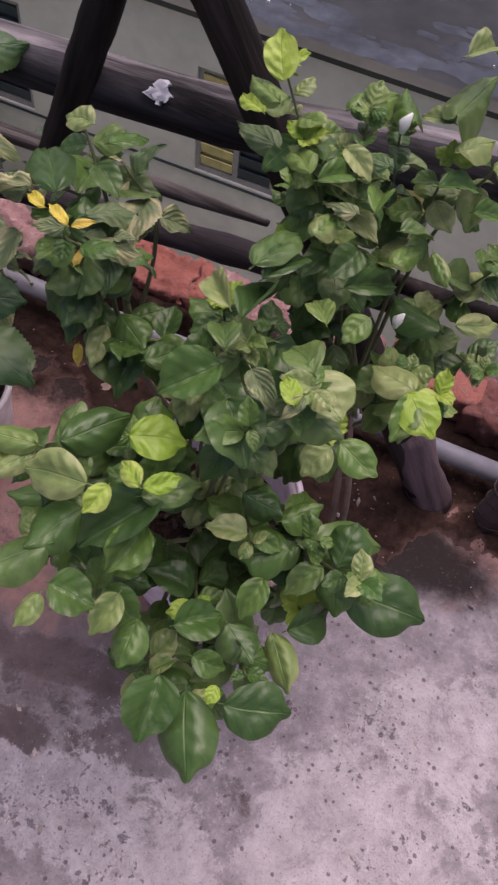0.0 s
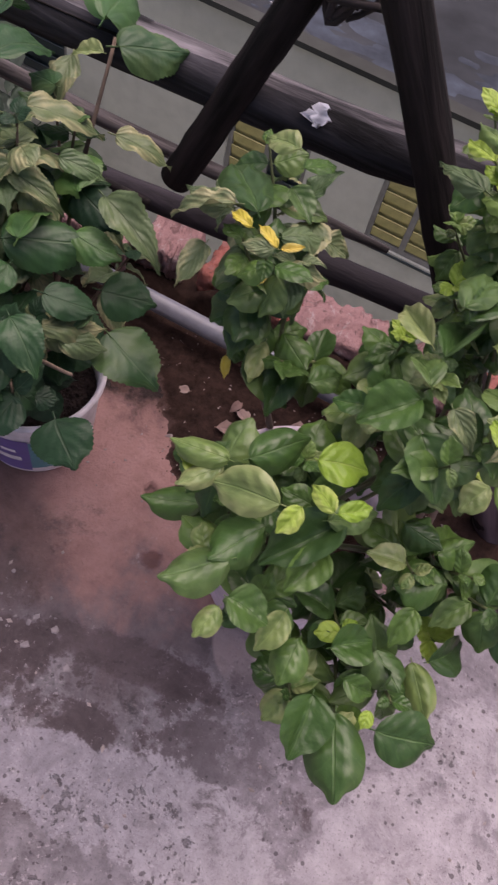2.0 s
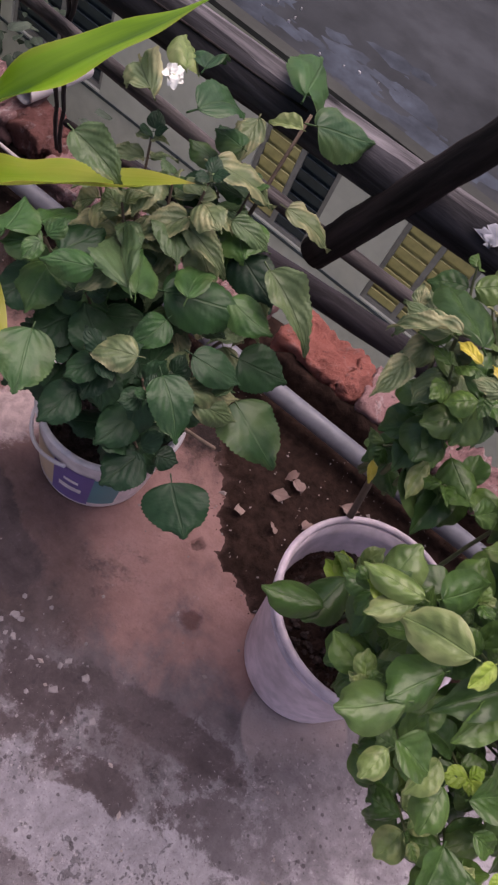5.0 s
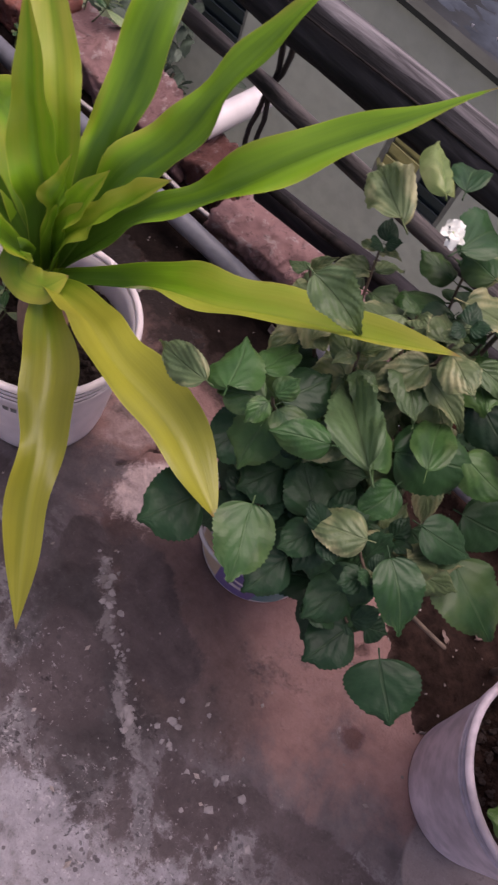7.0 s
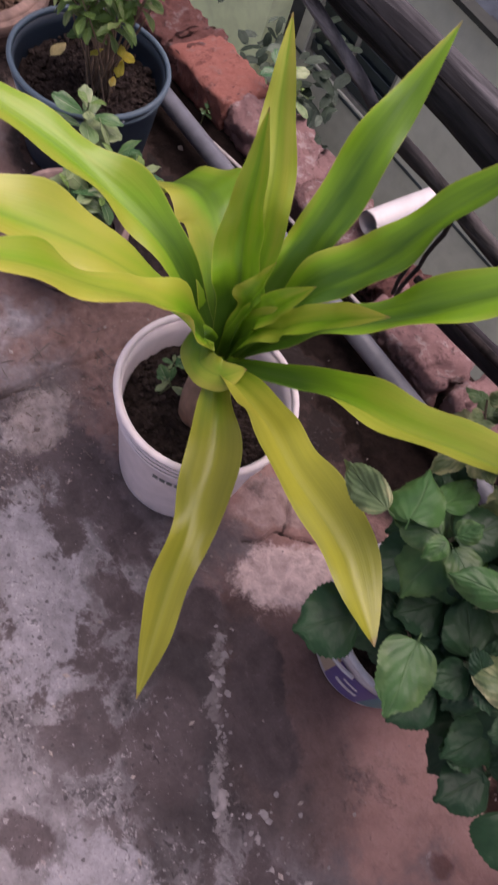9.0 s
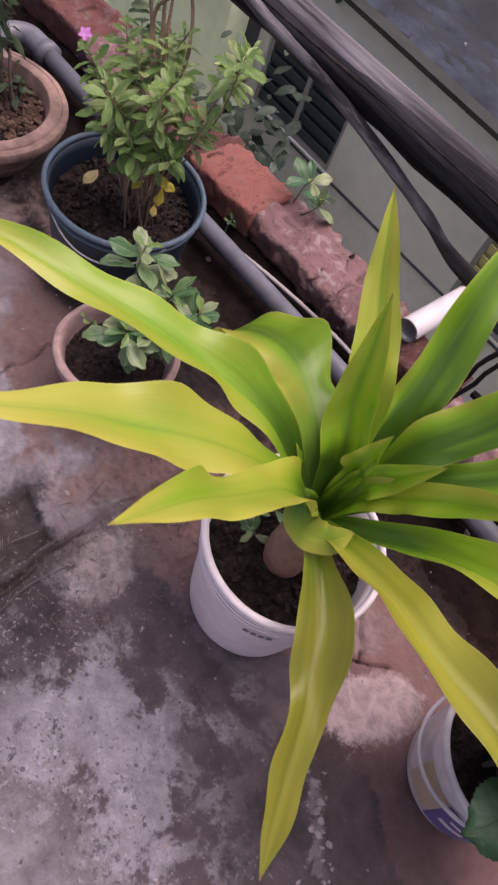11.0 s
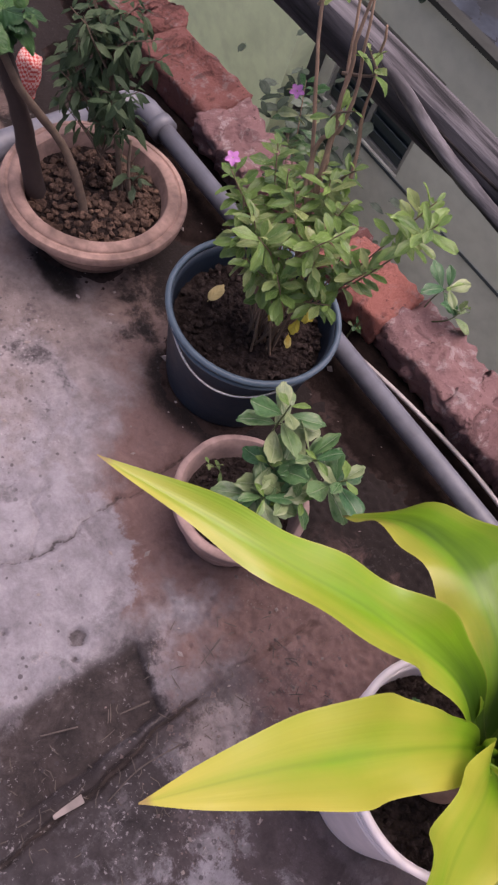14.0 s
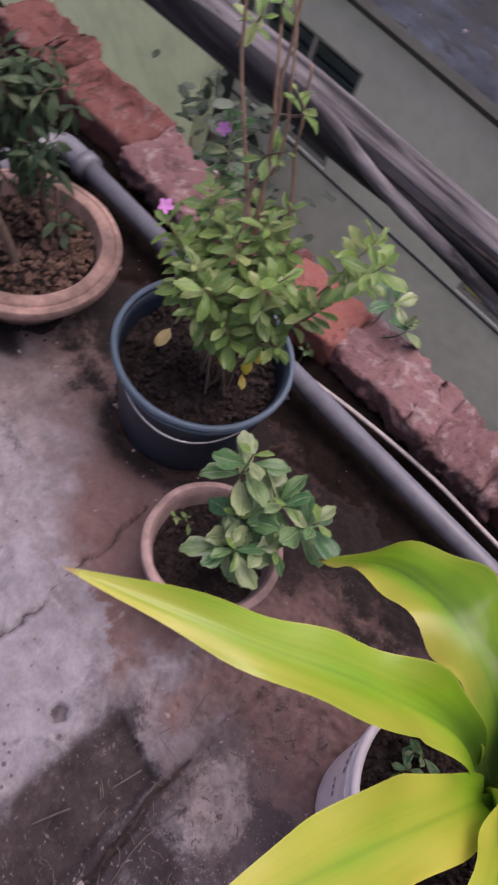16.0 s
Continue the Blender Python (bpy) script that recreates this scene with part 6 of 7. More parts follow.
grown(jasmine, JL, (-0.221, 0.336, 0.520), (-0.253, 0.276, 0.508), 0.70)
grown(jasmine, JL, (-0.278, 0.388, 0.490), (-0.296, 0.311, 0.478), 0.70)
grown(jasmine, JL, (-0.122, 0.345, 0.460), (-0.137, 0.283, 0.448), 0.70)
grown(jasmine, JL, (-0.096, 0.352, 0.460), (-0.050, 0.321, 0.448), 0.70)
grown(jasmine, JL, (-0.158, 0.525, 0.480), (-0.138, 0.460, 0.468), 0.70)


# second jasmine behind it, climbing up to the pole
climber = thing("climbing_jasmine", "tall jasmine with small leaves and white buds leaning on the pole", "shrub")
for k, tp in enumerate([(-0.2, 0.625, 0.895), (-0.115, 0.64, 0.87), (-0.13, 0.615, 0.835), (-0.165, 0.6, 0.845), (-0.105, 0.68, 0.77), (-0.09, 0.7, 0.83), (-0.03, 0.67, 0.83), (0.0, 0.61, 0.68), (0.015, 0.53, 0.67), (0.05, 0.5, 0.69),
                        (-0.137, 0.586, 0.67), (-0.11, 0.55, 0.79), (-0.16, 0.555, 0.75), (0.06, 0.65, 0.75), (-0.06, 0.62, 0.72), (0.04, 0.7, 0.88), (0.1, 0.62, 0.62), (-0.19, 0.66, 0.74)]):
    rt = (-0.05 + rnd.gauss(0, 0.015), 0.63 + rnd.gauss(0, 0.012), 0.42)
    tp = Vector(tp) + (Vector(rt) - Vector(tp)).normalized() * 0.02
    shoot(climber, rnd, GREENSTEM, rt, tp, JL + JM if k % 3 else JM, JM, 6, 0.026, (0.034, 0.052), 0.03, 0.0026, 0.2)
    rosette(climber, JY if k % 3 == 0 else JM, tp + Vector((0, 0, 0.006)), 0.026)
for dx in (0.0, 0.018):
    bm = bmesh.new()
    tube(bm, bez([(0.0 + dx, 0.665, -0.005), (-0.02 + dx, 0.655, 0.2), (-0.05 + dx * 0.5, 0.63, 0.44)], 12), [0.007 - 0.0002 * k for k in range(13)], 8, 0.2)
    part("main_stem", bm, BARK, climber)
grown(climber, JL, (-0.141, 0.431, 0.830), (-0.123, 0.519, 0.818), 0.36)
grown(climber, JL, (-0.132, 0.430, 0.820), (-0.111, 0.513, 0.808), 0.37)
grown(climber, JM, (-0.070, 0.448, 0.780), (-0.095, 0.487, 0.773), 0.61)
grown(climber, JL, (0.028, 0.574, 0.690), (-0.032, 0.614, 0.679), 0.72)
grown(climber, JM, (0.026, 0.498, 0.680), (-0.025, 0.521, 0.671), 0.72)
grown(climber, JY, (0.015, 0.490, 0.690), (0.053, 0.456, 0.681), 0.80)
grown(climber, JM, (0.024, 0.491, 0.685), (0.020, 0.442, 0.676), 0.67)
grown(climber, JM, (-0.030, 0.418, 0.660), (-0.045, 0.380, 0.653), 0.82)
grown(climber, JM, (-0.029, 0.426, 0.660), (0.019, 0.410, 0.652), 0.73)
grown(climber, JF, (-0.168, 0.542, 0.920), (-0.184, 0.569, 0.947), 0.7)
grown(climber, JM, (-0.159, 0.518, 0.920), (-0.199, 0.554, 0.913), 0.40)
grown(climber, JY, (-0.171, 0.514, 0.910), (-0.202, 0.541, 0.905), 0.41)
grown(climber, JM, (-0.132, 0.623, 0.860), (-0.099, 0.691, 0.850), 0.33)
grown(climber, JL, (-0.072, 0.650, 0.850), (-0.094, 0.713, 0.841), 0.47)
grown(climber, JM, (-0.050, 0.656, 0.920), (-0.021, 0.722, 0.911), 0.27)
grown(climber, JL, (-0.041, 0.630, 0.880), (-0.017, 0.731, 0.867), 0.22)
grown(climber, JM, (-0.035, 0.656, 0.860), (-0.072, 0.671, 0.854), 0.59)
grown(climber, JM, (-0.027, 0.631, 0.850), (0.001, 0.680, 0.843), 0.47)
grown(climber, HP, (-0.162, 0.544, 0.860), (-0.222, 0.578, 0.851), 0.41)
grown(climber, JM, (-0.134, 0.549, 0.840), (-0.171, 0.602, 0.831), 0.41)
grown(climber, JM, (-0.130, 0.544, 0.840), (-0.099, 0.593, 0.832), 0.46)
grown(climber, JL, (-0.134, 0.581, 0.830), (-0.132, 0.663, 0.819), 0.41)
grown(climber, JM, (-0.123, 0.603, 0.840), (-0.089, 0.585, 0.833), 0.65)
grown(climber, JM, (-0.035, 0.617, 0.820), (0.011, 0.655, 0.812), 0.48)
grown(climber, JL, (0.004, 0.625, 0.800), (0.042, 0.647, 0.794), 0.59)
grown(climber, JL, (-0.050, 0.567, 0.800), (-0.017, 0.587, 0.794), 0.64)
grown(climber, JM, (-0.073, 0.552, 0.820), (-0.076, 0.617, 0.811), 0.37)
grown(climber, HP, (-0.079, 0.536, 0.830), (-0.120, 0.549, 0.824), 0.45)
grown(climber, JM, (-0.112, 0.501, 0.820), (-0.101, 0.548, 0.813), 0.47)
grown(climber, JM, (0.033, 0.610, 0.700), (0.044, 0.713, 0.686), 0.30)
grown(climber, JM, (0.032, 0.589, 0.690), (0.083, 0.627, 0.681), 0.43)
grown(climber, JL, (-0.080, 0.513, 0.760), (-0.026, 0.569, 0.749), 0.30)
grown(climber, JM, (-0.014, 0.583, 0.780), (0.011, 0.553, 0.773), 0.34)
grown(climber, HP, (-0.071, 0.596, 0.840), (-0.108, 0.614, 0.834), 0.52)
grown(climber, JM, (-0.043, 0.534, 0.790), (-0.022, 0.579, 0.783), 0.42)
grown(climber, JL, (-0.075, 0.552, 0.780), (-0.088, 0.513, 0.772), 0.73)
grown(climber, JM, (-0.042, 0.516, 0.740), (-0.057, 0.483, 0.734), 0.74)
for c in ((-0.08, 0.64, 0.845), (0.055, 0.69, 0.92), (-0.02, 0.55, 0.7), (0.09, 0.6, 0.66)):
    bud(climber, c, 0.022, PETAL)

# slim yellowing shoot between bucket and edge
shootlet = thing("yellowing_shrub", "slim upright shrub with grey-green leaves and some yellowed ones", "shrub")
for k, tp in enumerate([(-0.398, 0.598, 0.8), (-0.352, 0.6, 0.77), (-0.354, 0.456, 0.79), (-0.316, 0.42, 0.815), (-0.332, 0.44, 0.735), (-0.345, 0.49, 0.6), (-0.27, 0.43, 0.67), (-0.42, 0.545, 0.75), (-0.29, 0.465, 0.785)]):
    rt = (-0.325 + rnd.gauss(0, 0.01), 0.545 + rnd.gauss(0, 0.01), 0.46)
    tp = Vector(tp) + (Vector(rt) - Vector(tp)).normalized() * 0.03
    shoot(shootlet, rnd, GREENSTEM, rt, tp, HP if k in (1, 7, 8) else JL, None, 4, 0.04, (0.045, 0.065), 0.05, 0.003, 0.3)
bm = bmesh.new()
tube(bm, bez([(-0.27, 0.69, -0.005), (-0.29, 0.63, 0.22), (-0.325, 0.545, 0.48)], 12), [0.007 - 0.0002 * k for k in range(13)], 8, 0.2)
part("main_stem", bm, BARK, shootlet)
grown(shootlet, JM, (-0.334, 0.528, 0.830), (-0.375, 0.540, 0.824), 0.67)
grown(shootlet, JL, (-0.335, 0.541, 0.800), (-0.310, 0.588, 0.792), 0.49)
grown(shootlet, JL, (-0.336, 0.456, 0.800), (-0.405, 0.553, 0.784), 0.35)
grown(shootlet, HP, (-0.363, 0.462, 0.790), (-0.426, 0.477, 0.781), 0.51)
grown(shootlet, JA, (-0.333, 0.436, 0.806), (-0.363, 0.450, 0.801), 0.42)
grown(shootlet, JA, (-0.302, 0.422, 0.810), (-0.327, 0.432, 0.818), 0.45)
grown(shootlet, JA, (-0.302, 0.422, 0.810), (-0.284, 0.434, 0.816), 0.4)
grown(shootlet, HP, (-0.302, 0.422, 0.810), (-0.332, 0.410, 0.810), 0.6)
grown(shootlet, HP, (-0.320, 0.464, 0.780), (-0.288, 0.515, 0.771), 0.50)
grown(shootlet, HP, (-0.305, 0.456, 0.760), (-0.264, 0.481, 0.752), 0.52)
grown(shootlet, JL, (-0.337, 0.525, 0.790), (-0.301, 0.506, 0.782), 0.72)
grown(shootlet, JL, (-0.306, 0.458, 0.730), (-0.340, 0.423, 0.722), 0.69)
grown(shootlet, HP, (-0.344, 0.486, 0.740), (-0.355, 0.431, 0.730), 0.61)
grown(shootlet, JL, (-0.303, 0.445, 0.720), (-0.279, 0.492, 0.712), 0.58)
grown(shootlet, JL, (-0.318, 0.474, 0.660), (-0.330, 0.424, 0.651), 0.82)
grown(shootlet, JL, (-0.290, 0.471, 0.660), (-0.249, 0.442, 0.651), 0.83)
grown(shootlet, JL, (-0.320, 0.459, 0.620), (-0.255, 0.426, 0.607), 0.68)
grown(shootlet, JM, (-0.302, 0.467, 0.640), (-0.296, 0.418, 0.631), 0.49)
grown(shootlet, JL, (-0.263, 0.480, 0.620), (-0.267, 0.411, 0.608), 0.62)
grown(shootlet, JL, (-0.239, 0.423, 0.660), (-0.207, 0.462, 0.652), 0.67)
grown(shootlet, HP, (-0.385, 0.463, 0.740), (-0.391, 0.411, 0.731), 0.66)
grown(shootlet, HP, (-0.356, 0.464, 0.800), (-0.422, 0.445, 0.789), 0.43)
grown(shootlet, JA, (-0.344, 0.469, 0.580), (-0.331, 0.444, 0.575), 0.46)
grown(shootlet, JA, (-0.318, 0.465, 0.740), (-0.319, 0.444, 0.736), 0.48)

# hibiscus in the printed tub
rnd = random.Random(33)
hib = thing("hibiscus_bush", "hibiscus with toothed dark leaves, bleached upper leaves and one white flower", "shrub")
for k, (tp, pal) in enumerate([((-0.83, 0.66, 0.63), 1), ((-0.73, 0.56, 0.69), 1), ((-0.746, 0.478, 0.677), 1), ((-0.68, 0.557, 0.715), 1), ((-0.75, 0.455, 0.575), 0), ((-0.64, 0.34, 0.6), 0), ((-0.575, 0.42, 0.535), 1), ((-0.545, 0.33, 0.5), 0),
                               ((-0.56, 0.38, 0.4), 0), ((-0.575, 0.69, 0.46), 1), ((-0.89, 0.62, 0.566), 1), ((-0.77, 0.375, 0.66), 0), ((-0.72, 0.4, 0.6), 0), ((-0.71, 0.335, 0.53), 0), ((-0.633, 0.362, 0.585), 0), ((-0.57, 0.35, 0.57), 1), ((-0.565, 0.47, 0.455), 0),
                               ((-0.77, 0.42, 0.54), 0), ((-0.74, 0.717, 0.65), 0), ((-0.66, 0.66, 0.68), 0), ((-0.62, 0.53, 0.6), 1), ((-0.83, 0.52, 0.5), 0)]):
    rt = (-0.7 + rnd.gauss(0, 0.015), 0.545 + rnd.gauss(0, 0.015), 0.14)
    tp = Vector(tp) + (Vector(rt) - Vector(tp)).normalized() * 0.045
    # low shoots take the dark leaves, which carry painted shade
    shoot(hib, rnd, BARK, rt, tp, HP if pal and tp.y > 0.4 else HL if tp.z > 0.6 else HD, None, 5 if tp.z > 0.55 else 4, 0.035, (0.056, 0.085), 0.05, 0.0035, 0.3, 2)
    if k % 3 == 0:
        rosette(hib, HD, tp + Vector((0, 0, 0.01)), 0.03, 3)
grown(hib, HP, (-0.787, 0.575, 0.700), (-0.895, 0.662, 0.681), 0.35)
grown(hib, JM, (-0.784, 0.622, 0.720), (-0.840, 0.704, 0.707), 0.27)
grown(hib, HL, (-0.774, 0.637, 0.720), (-0.807, 0.735, 0.707), 0.30)
grown(hib, HL, (-0.741, 0.567, 0.720), (-0.729, 0.703, 0.702), 0.32)
grown(hib, HL, (-0.674, 0.711, 0.720), (-0.727, 0.878, 0.698), 0.32)
grown(hib, HL, (-0.655, 0.697, 0.710), (-0.588, 0.789, 0.695), 0.51)
grown(hib, JM, (-0.647, 0.686, 0.710), (-0.694, 0.681, 0.702), 0.58)
grown(hib, HP, (-0.716, 0.595, 0.660), (-0.629, 0.657, 0.644), 0.55)
grown(hib, HP, (-0.828, 0.480, 0.680), (-0.749, 0.479, 0.667), 0.73)
grown(hib, HP, (-0.630, 0.664, 0.620), (-0.549, 0.693, 0.607), 0.57)
grown(hib, HP, (-0.660, 0.586, 0.620), (-0.595, 0.608, 0.609), 0.58)
grown(hib, HP, (-0.698, 0.534, 0.620), (-0.613, 0.535, 0.606), 0.54)
grown(hib, HP, (-0.621, 0.610, 0.550), (-0.557, 0.578, 0.538), 0.61)
grown(hib, HP, (-0.643, 0.380, 0.640), (-0.758, 0.485, 0.618), 0.22)
grown(hib, HL, (-0.646, 0.395, 0.620), (-0.700, 0.479, 0.606), 0.43)
grown(hib, HL, (-0.612, 0.442, 0.610), (-0.649, 0.548, 0.594), 0.32)
grown(hib, HL, (-0.666, 0.455, 0.580), (-0.570, 0.543, 0.568), 0.50)
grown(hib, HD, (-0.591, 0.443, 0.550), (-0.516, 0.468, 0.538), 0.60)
grown(hib, HL, (-0.688, 0.387, 0.640), (-0.744, 0.356, 0.630), 0.52)
grown(hib, HP, (-0.815, 0.364, 0.600), (-0.890, 0.359, 0.589), 0.60)
grown(hib, HL, (-0.799, 0.358, 0.610), (-0.831, 0.432, 0.599), 0.65)
grown(hib, HL, (-0.798, 0.404, 0.600), (-0.795, 0.488, 0.588), 0.43)
grown(hib, HP, (-0.605, 0.377, 0.580), (-0.666, 0.348, 0.569), 0.70)
grown(hib, HL, (-0.594, 0.395, 0.560), (-0.523, 0.351, 0.546), 0.66)
grown(hib, HM, (-0.715, 0.326, 0.575), (-0.679, 0.255, 0.561), 0.72)
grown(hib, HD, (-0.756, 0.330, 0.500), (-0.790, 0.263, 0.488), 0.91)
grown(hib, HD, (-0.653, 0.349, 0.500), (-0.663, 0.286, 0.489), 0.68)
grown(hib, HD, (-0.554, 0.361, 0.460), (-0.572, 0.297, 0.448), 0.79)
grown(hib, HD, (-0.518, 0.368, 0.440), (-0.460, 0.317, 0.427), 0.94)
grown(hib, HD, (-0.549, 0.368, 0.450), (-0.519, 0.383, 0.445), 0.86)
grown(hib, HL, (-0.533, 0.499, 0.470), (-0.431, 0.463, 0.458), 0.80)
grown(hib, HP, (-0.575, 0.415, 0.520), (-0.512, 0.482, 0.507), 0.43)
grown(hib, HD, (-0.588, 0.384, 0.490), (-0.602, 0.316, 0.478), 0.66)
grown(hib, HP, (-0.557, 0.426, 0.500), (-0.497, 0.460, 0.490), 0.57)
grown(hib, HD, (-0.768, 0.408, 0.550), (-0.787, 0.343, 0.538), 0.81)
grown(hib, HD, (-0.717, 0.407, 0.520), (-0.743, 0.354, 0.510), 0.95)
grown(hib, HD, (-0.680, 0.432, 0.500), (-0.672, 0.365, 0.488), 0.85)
grown(hib, HP, (-0.690, 0.428, 0.620), (-0.702, 0.372, 0.610), 0.60)
grown(hib, HL, (-0.693, 0.654, 0.660), (-0.746, 0.665, 0.652), 0.73)
grown(hib, HP, (-0.724, 0.730, 0.660), (-0.705, 0.659, 0.645), 0.57)
grown(hib, HP, (-0.740, 0.551, 0.650), (-0.726, 0.486, 0.638), 0.65)
grown(hib, HD, (-0.705, 0.627, 0.620), (-0.714, 0.575, 0.610), 0.88)
grown(hib, HL, (-0.626, 0.454, 0.570), (-0.628, 0.398, 0.560), 0.75)
grown(hib, HP, (-0.518, 0.464, 0.520), (-0.563, 0.462, 0.513), 0.85)
grown(hib, HD, (-0.561, 0.523, 0.500), (-0.483, 0.554, 0.488), 0.70)
grown(hib, HL, (-0.607, 0.532, 0.570), (-0.530, 0.537, 0.558), 0.60)
grown(hib, HP, (-0.593, 0.587, 0.600), (-0.485, 0.549, 0.588), 0.55)
grown(hib, HD, (-0.641, 0.600, 0.580), (-0.558, 0.569, 0.568), 0.60)
grown(hib, HD, (-0.589, 0.480, 0.480), (-0.517, 0.472, 0.468), 0.80)
grown(hib, HD, (-0.697, 0.557, 0.600), (-0.633, 0.561, 0.588), 0.70)
bm = bmesh.new()
tube(bm, bez([(-0.69, 0.54, 0.15), (-0.6, 0.43, 0.42), (-0.488, 0.37, 0.54)], 12), [0.0045 - 0.0002 * k for k in range(13)], 6, 0.2)
part("stem", bm, BARK, hib)
bm = bmesh.new()
tube(bm, bez([(-0.69, 0.55, 0.15), (-0.66, 0.62, 0.5), (-0.664, 0.734, 0.7)], 12), [0.0048 - 0.0002 * k for k in range(13)], 6, 0.2)
part("stem", bm, BARK, hib)
flower(hib, (-0.743, 0.52, 0.783), 0.0125, PETAL, 10, "flower", "small ruffled white flower", (0.2, -0.3, 1), 0.9)

# crinum: long straps from one heart
rnd = random.Random(4)
crinum = thing("crinum_lily", "yellow-green crinum with long strap leaves spreading from one heart", "plant")
HEART = Vector((-1.142, 0.458, 0.385))


def strap(points, width, age, fold=0.35, seed=0.0, peak=0.45, blunt=2.2, sway_by=0.75, face=None, root=(-1.142, 0.458, 0.325)):
    """A strap leaf along points, widest near its middle, channelled and wavy at its margins."""
    pts = bez([Vector(root)] + [Vector(p) for p in points], 40)
    bm = bmesh.new()
    uvl = bm.loops.layers.uv.new("UVMap")
    rows = []
    for k, p in enumerate(pts):
        v = k / 40
        t = (pts[min(k + 1, 40)] - pts[max(k - 1, 0)]).normalized()
        x = t.cross(Vector(face or (0, 0, 1)))
        if face is None and x.length < 0.35:
            out = Vector((p.x - HEART.x, p.y - HEART.y, 0))
            x = x + (out.cross(Vector((0, 0, 1))) if out.length > 0.02 else Vector((1, 0, 0))).normalized() * 0.35
        x.normalize()
        z = x.cross(t)
        w = width * (0.34 + 0.66 * math.sin(math.pi * min(1, v / peak) / 2)) if v < peak else width * (1 - ((v - peak) / (1 - peak)) ** blunt)
        w = max(w * (1 + 0.13 * sway_by * math.sin(v * 8.5 + seed * 3) * math.sin(math.pi * v)), 0.0008)
        p = p + z * 0.0025 * math.sin(v * 19 + seed * 4) * math.sin(math.pi * v)
        row = []
        for u in (-1, -0.82, -0.6, -0.3, 0, 0.3, 0.6, 0.82, 1):
            edge = (0.34 * math.sin(v * 11 + seed * 2 + (2.2 if u > 0 else 0)) + 0.16 * math.sin(v * 29 + seed + (1.5 if u > 0 else 0))) * w * (0.3 + 0.7 * sway_by) * abs(u) ** 1.7 * min(1.0, 3 * v) * (1 - 0.6 * v)
            f = fold * (1 - 0.5 * v)
            sway = 1 + sway_by * (0.13 * math.sin(v * 10 + seed * 2 + (2.4 if u > 0 else 0)) + 0.09 * math.sin(v * 23 + seed * 5 + (1 if u > 0 else 4))) * math.sin(math.pi * v)
            row.append((bm.verts.new(p + x * (u * w * 0.5 * sway) + z * (f * w * 0.85 * abs(u) ** 0.9 + edge)), 0.5 + u / 2, v))
        rows.append(row)
    for a, b in zip(rows, rows[1:]):
        for j in range(8):
            q = [a[j], a[j + 1], b[j + 1], b[j]]
            fc = bm.faces.new([e[0] for e in q])
            for lp, e in zip(fc.loops, q):
                lp[uvl].uv = (e[1], e[2])
    ob = part("leaf", bm, STRAP, crinum)
    ob["age"] = age
    return ob


NECK = (-1.135, 0.445, 0.345)
strap([(-1.047, 0.377, 0.333), (-0.973, 0.302, 0.306), (-0.905, 0.221, 0.242), (-0.838, 0.151, 0.158)], 0.07, 1.0, 0.34, 2.1, 0.42, 1.9, 1.0, None, NECK)
strap([(-1.027, 0.406, 0.435), (-0.929, 0.361, 0.5), (-0.822, 0.338, 0.526), (-0.728, 0.3, 0.53)], 0.064, 1.0, 0.42, 3.3, 0.5, 4.0, 0.2, None, NECK)
strap([(-1.25, 0.41, 0.48), (-1.35, 0.345, 0.55), (-1.46, 0.265, 0.605), (-1.598, 0.183, 0.627)], 0.068, 0.56, 0.34, 1.0)
strap([(-1.2, 0.37, 0.48), (-1.26, 0.26, 0.57), (-1.31, 0.16, 0.63), (-1.354, 0.056, 0.68)], 0.08, 0.76, 0.2, 3.0, 0.5, 2.0, 0.45)
strap([(-1.158, 0.38, 0.47), (-1.169, 0.29, 0.56), (-1.174, 0.18, 0.66), (-1.175, 0.081, 0.736)], 0.066, 0.7, 0.26, 4.6, 0.36)
strap([(-1.22, 0.492, 0.43), (-1.3, 0.525, 0.445), (-1.4, 0.55, 0.395), (-1.48, 0.549, 0.262)], 0.108, 0.55, 0.16, 2.5, 0.5)
strap([(-1.185, 0.505, 0.48), (-1.23, 0.54, 0.56), (-1.29, 0.575, 0.63), (-1.34, 0.606, 0.697)], 0.056, 0.62, 0.4, 1.3, 0.45, 1.8, 0.5, (0.35, -0.6, 0.7))
strap([(-1.165, 0.47, 0.46), (-1.192, 0.477, 0.53), (-1.213, 0.487, 0.61), (-1.234, 0.495, 0.687)], 0.058, 0.46, 0.5, 5.0, 0.42, 1.7, 0.4, (0.25, -0.7, 0.6))
strap([(-1.15, 0.53, 0.48), (-1.168, 0.59, 0.56), (-1.195, 0.67, 0.65), (-1.223, 0.755, 0.738)], 0.064, 0.26, 0.32, 0.2, 0.5, 1.8, 0.6, (0.25, -0.5, 0.8))
strap([(-1.08, 0.51, 0.46), (-1.01, 0.58, 0.54), (-0.925, 0.69, 0.64), (-0.834, 0.768, 0.748)], 0.06, 0.3, 0.3, 3.4, 0.55)
strap([(-1.11, 0.52, 0.48), (-1.07, 0.58, 0.58), (-1.045, 0.64, 0.68), (-1.014, 0.69, 0.772)], 0.062, 0.28, 0.3, 5.2, 0.5)
strap([(-1.006, 0.482, 0.442), (-0.895, 0.475, 0.544), (-0.781, 0.49, 0.622), (-0.668, 0.488, 0.718)], 0.066, 0.62, 0.5, 1.9, 0.5, 2.6, 0.08, None, NECK)
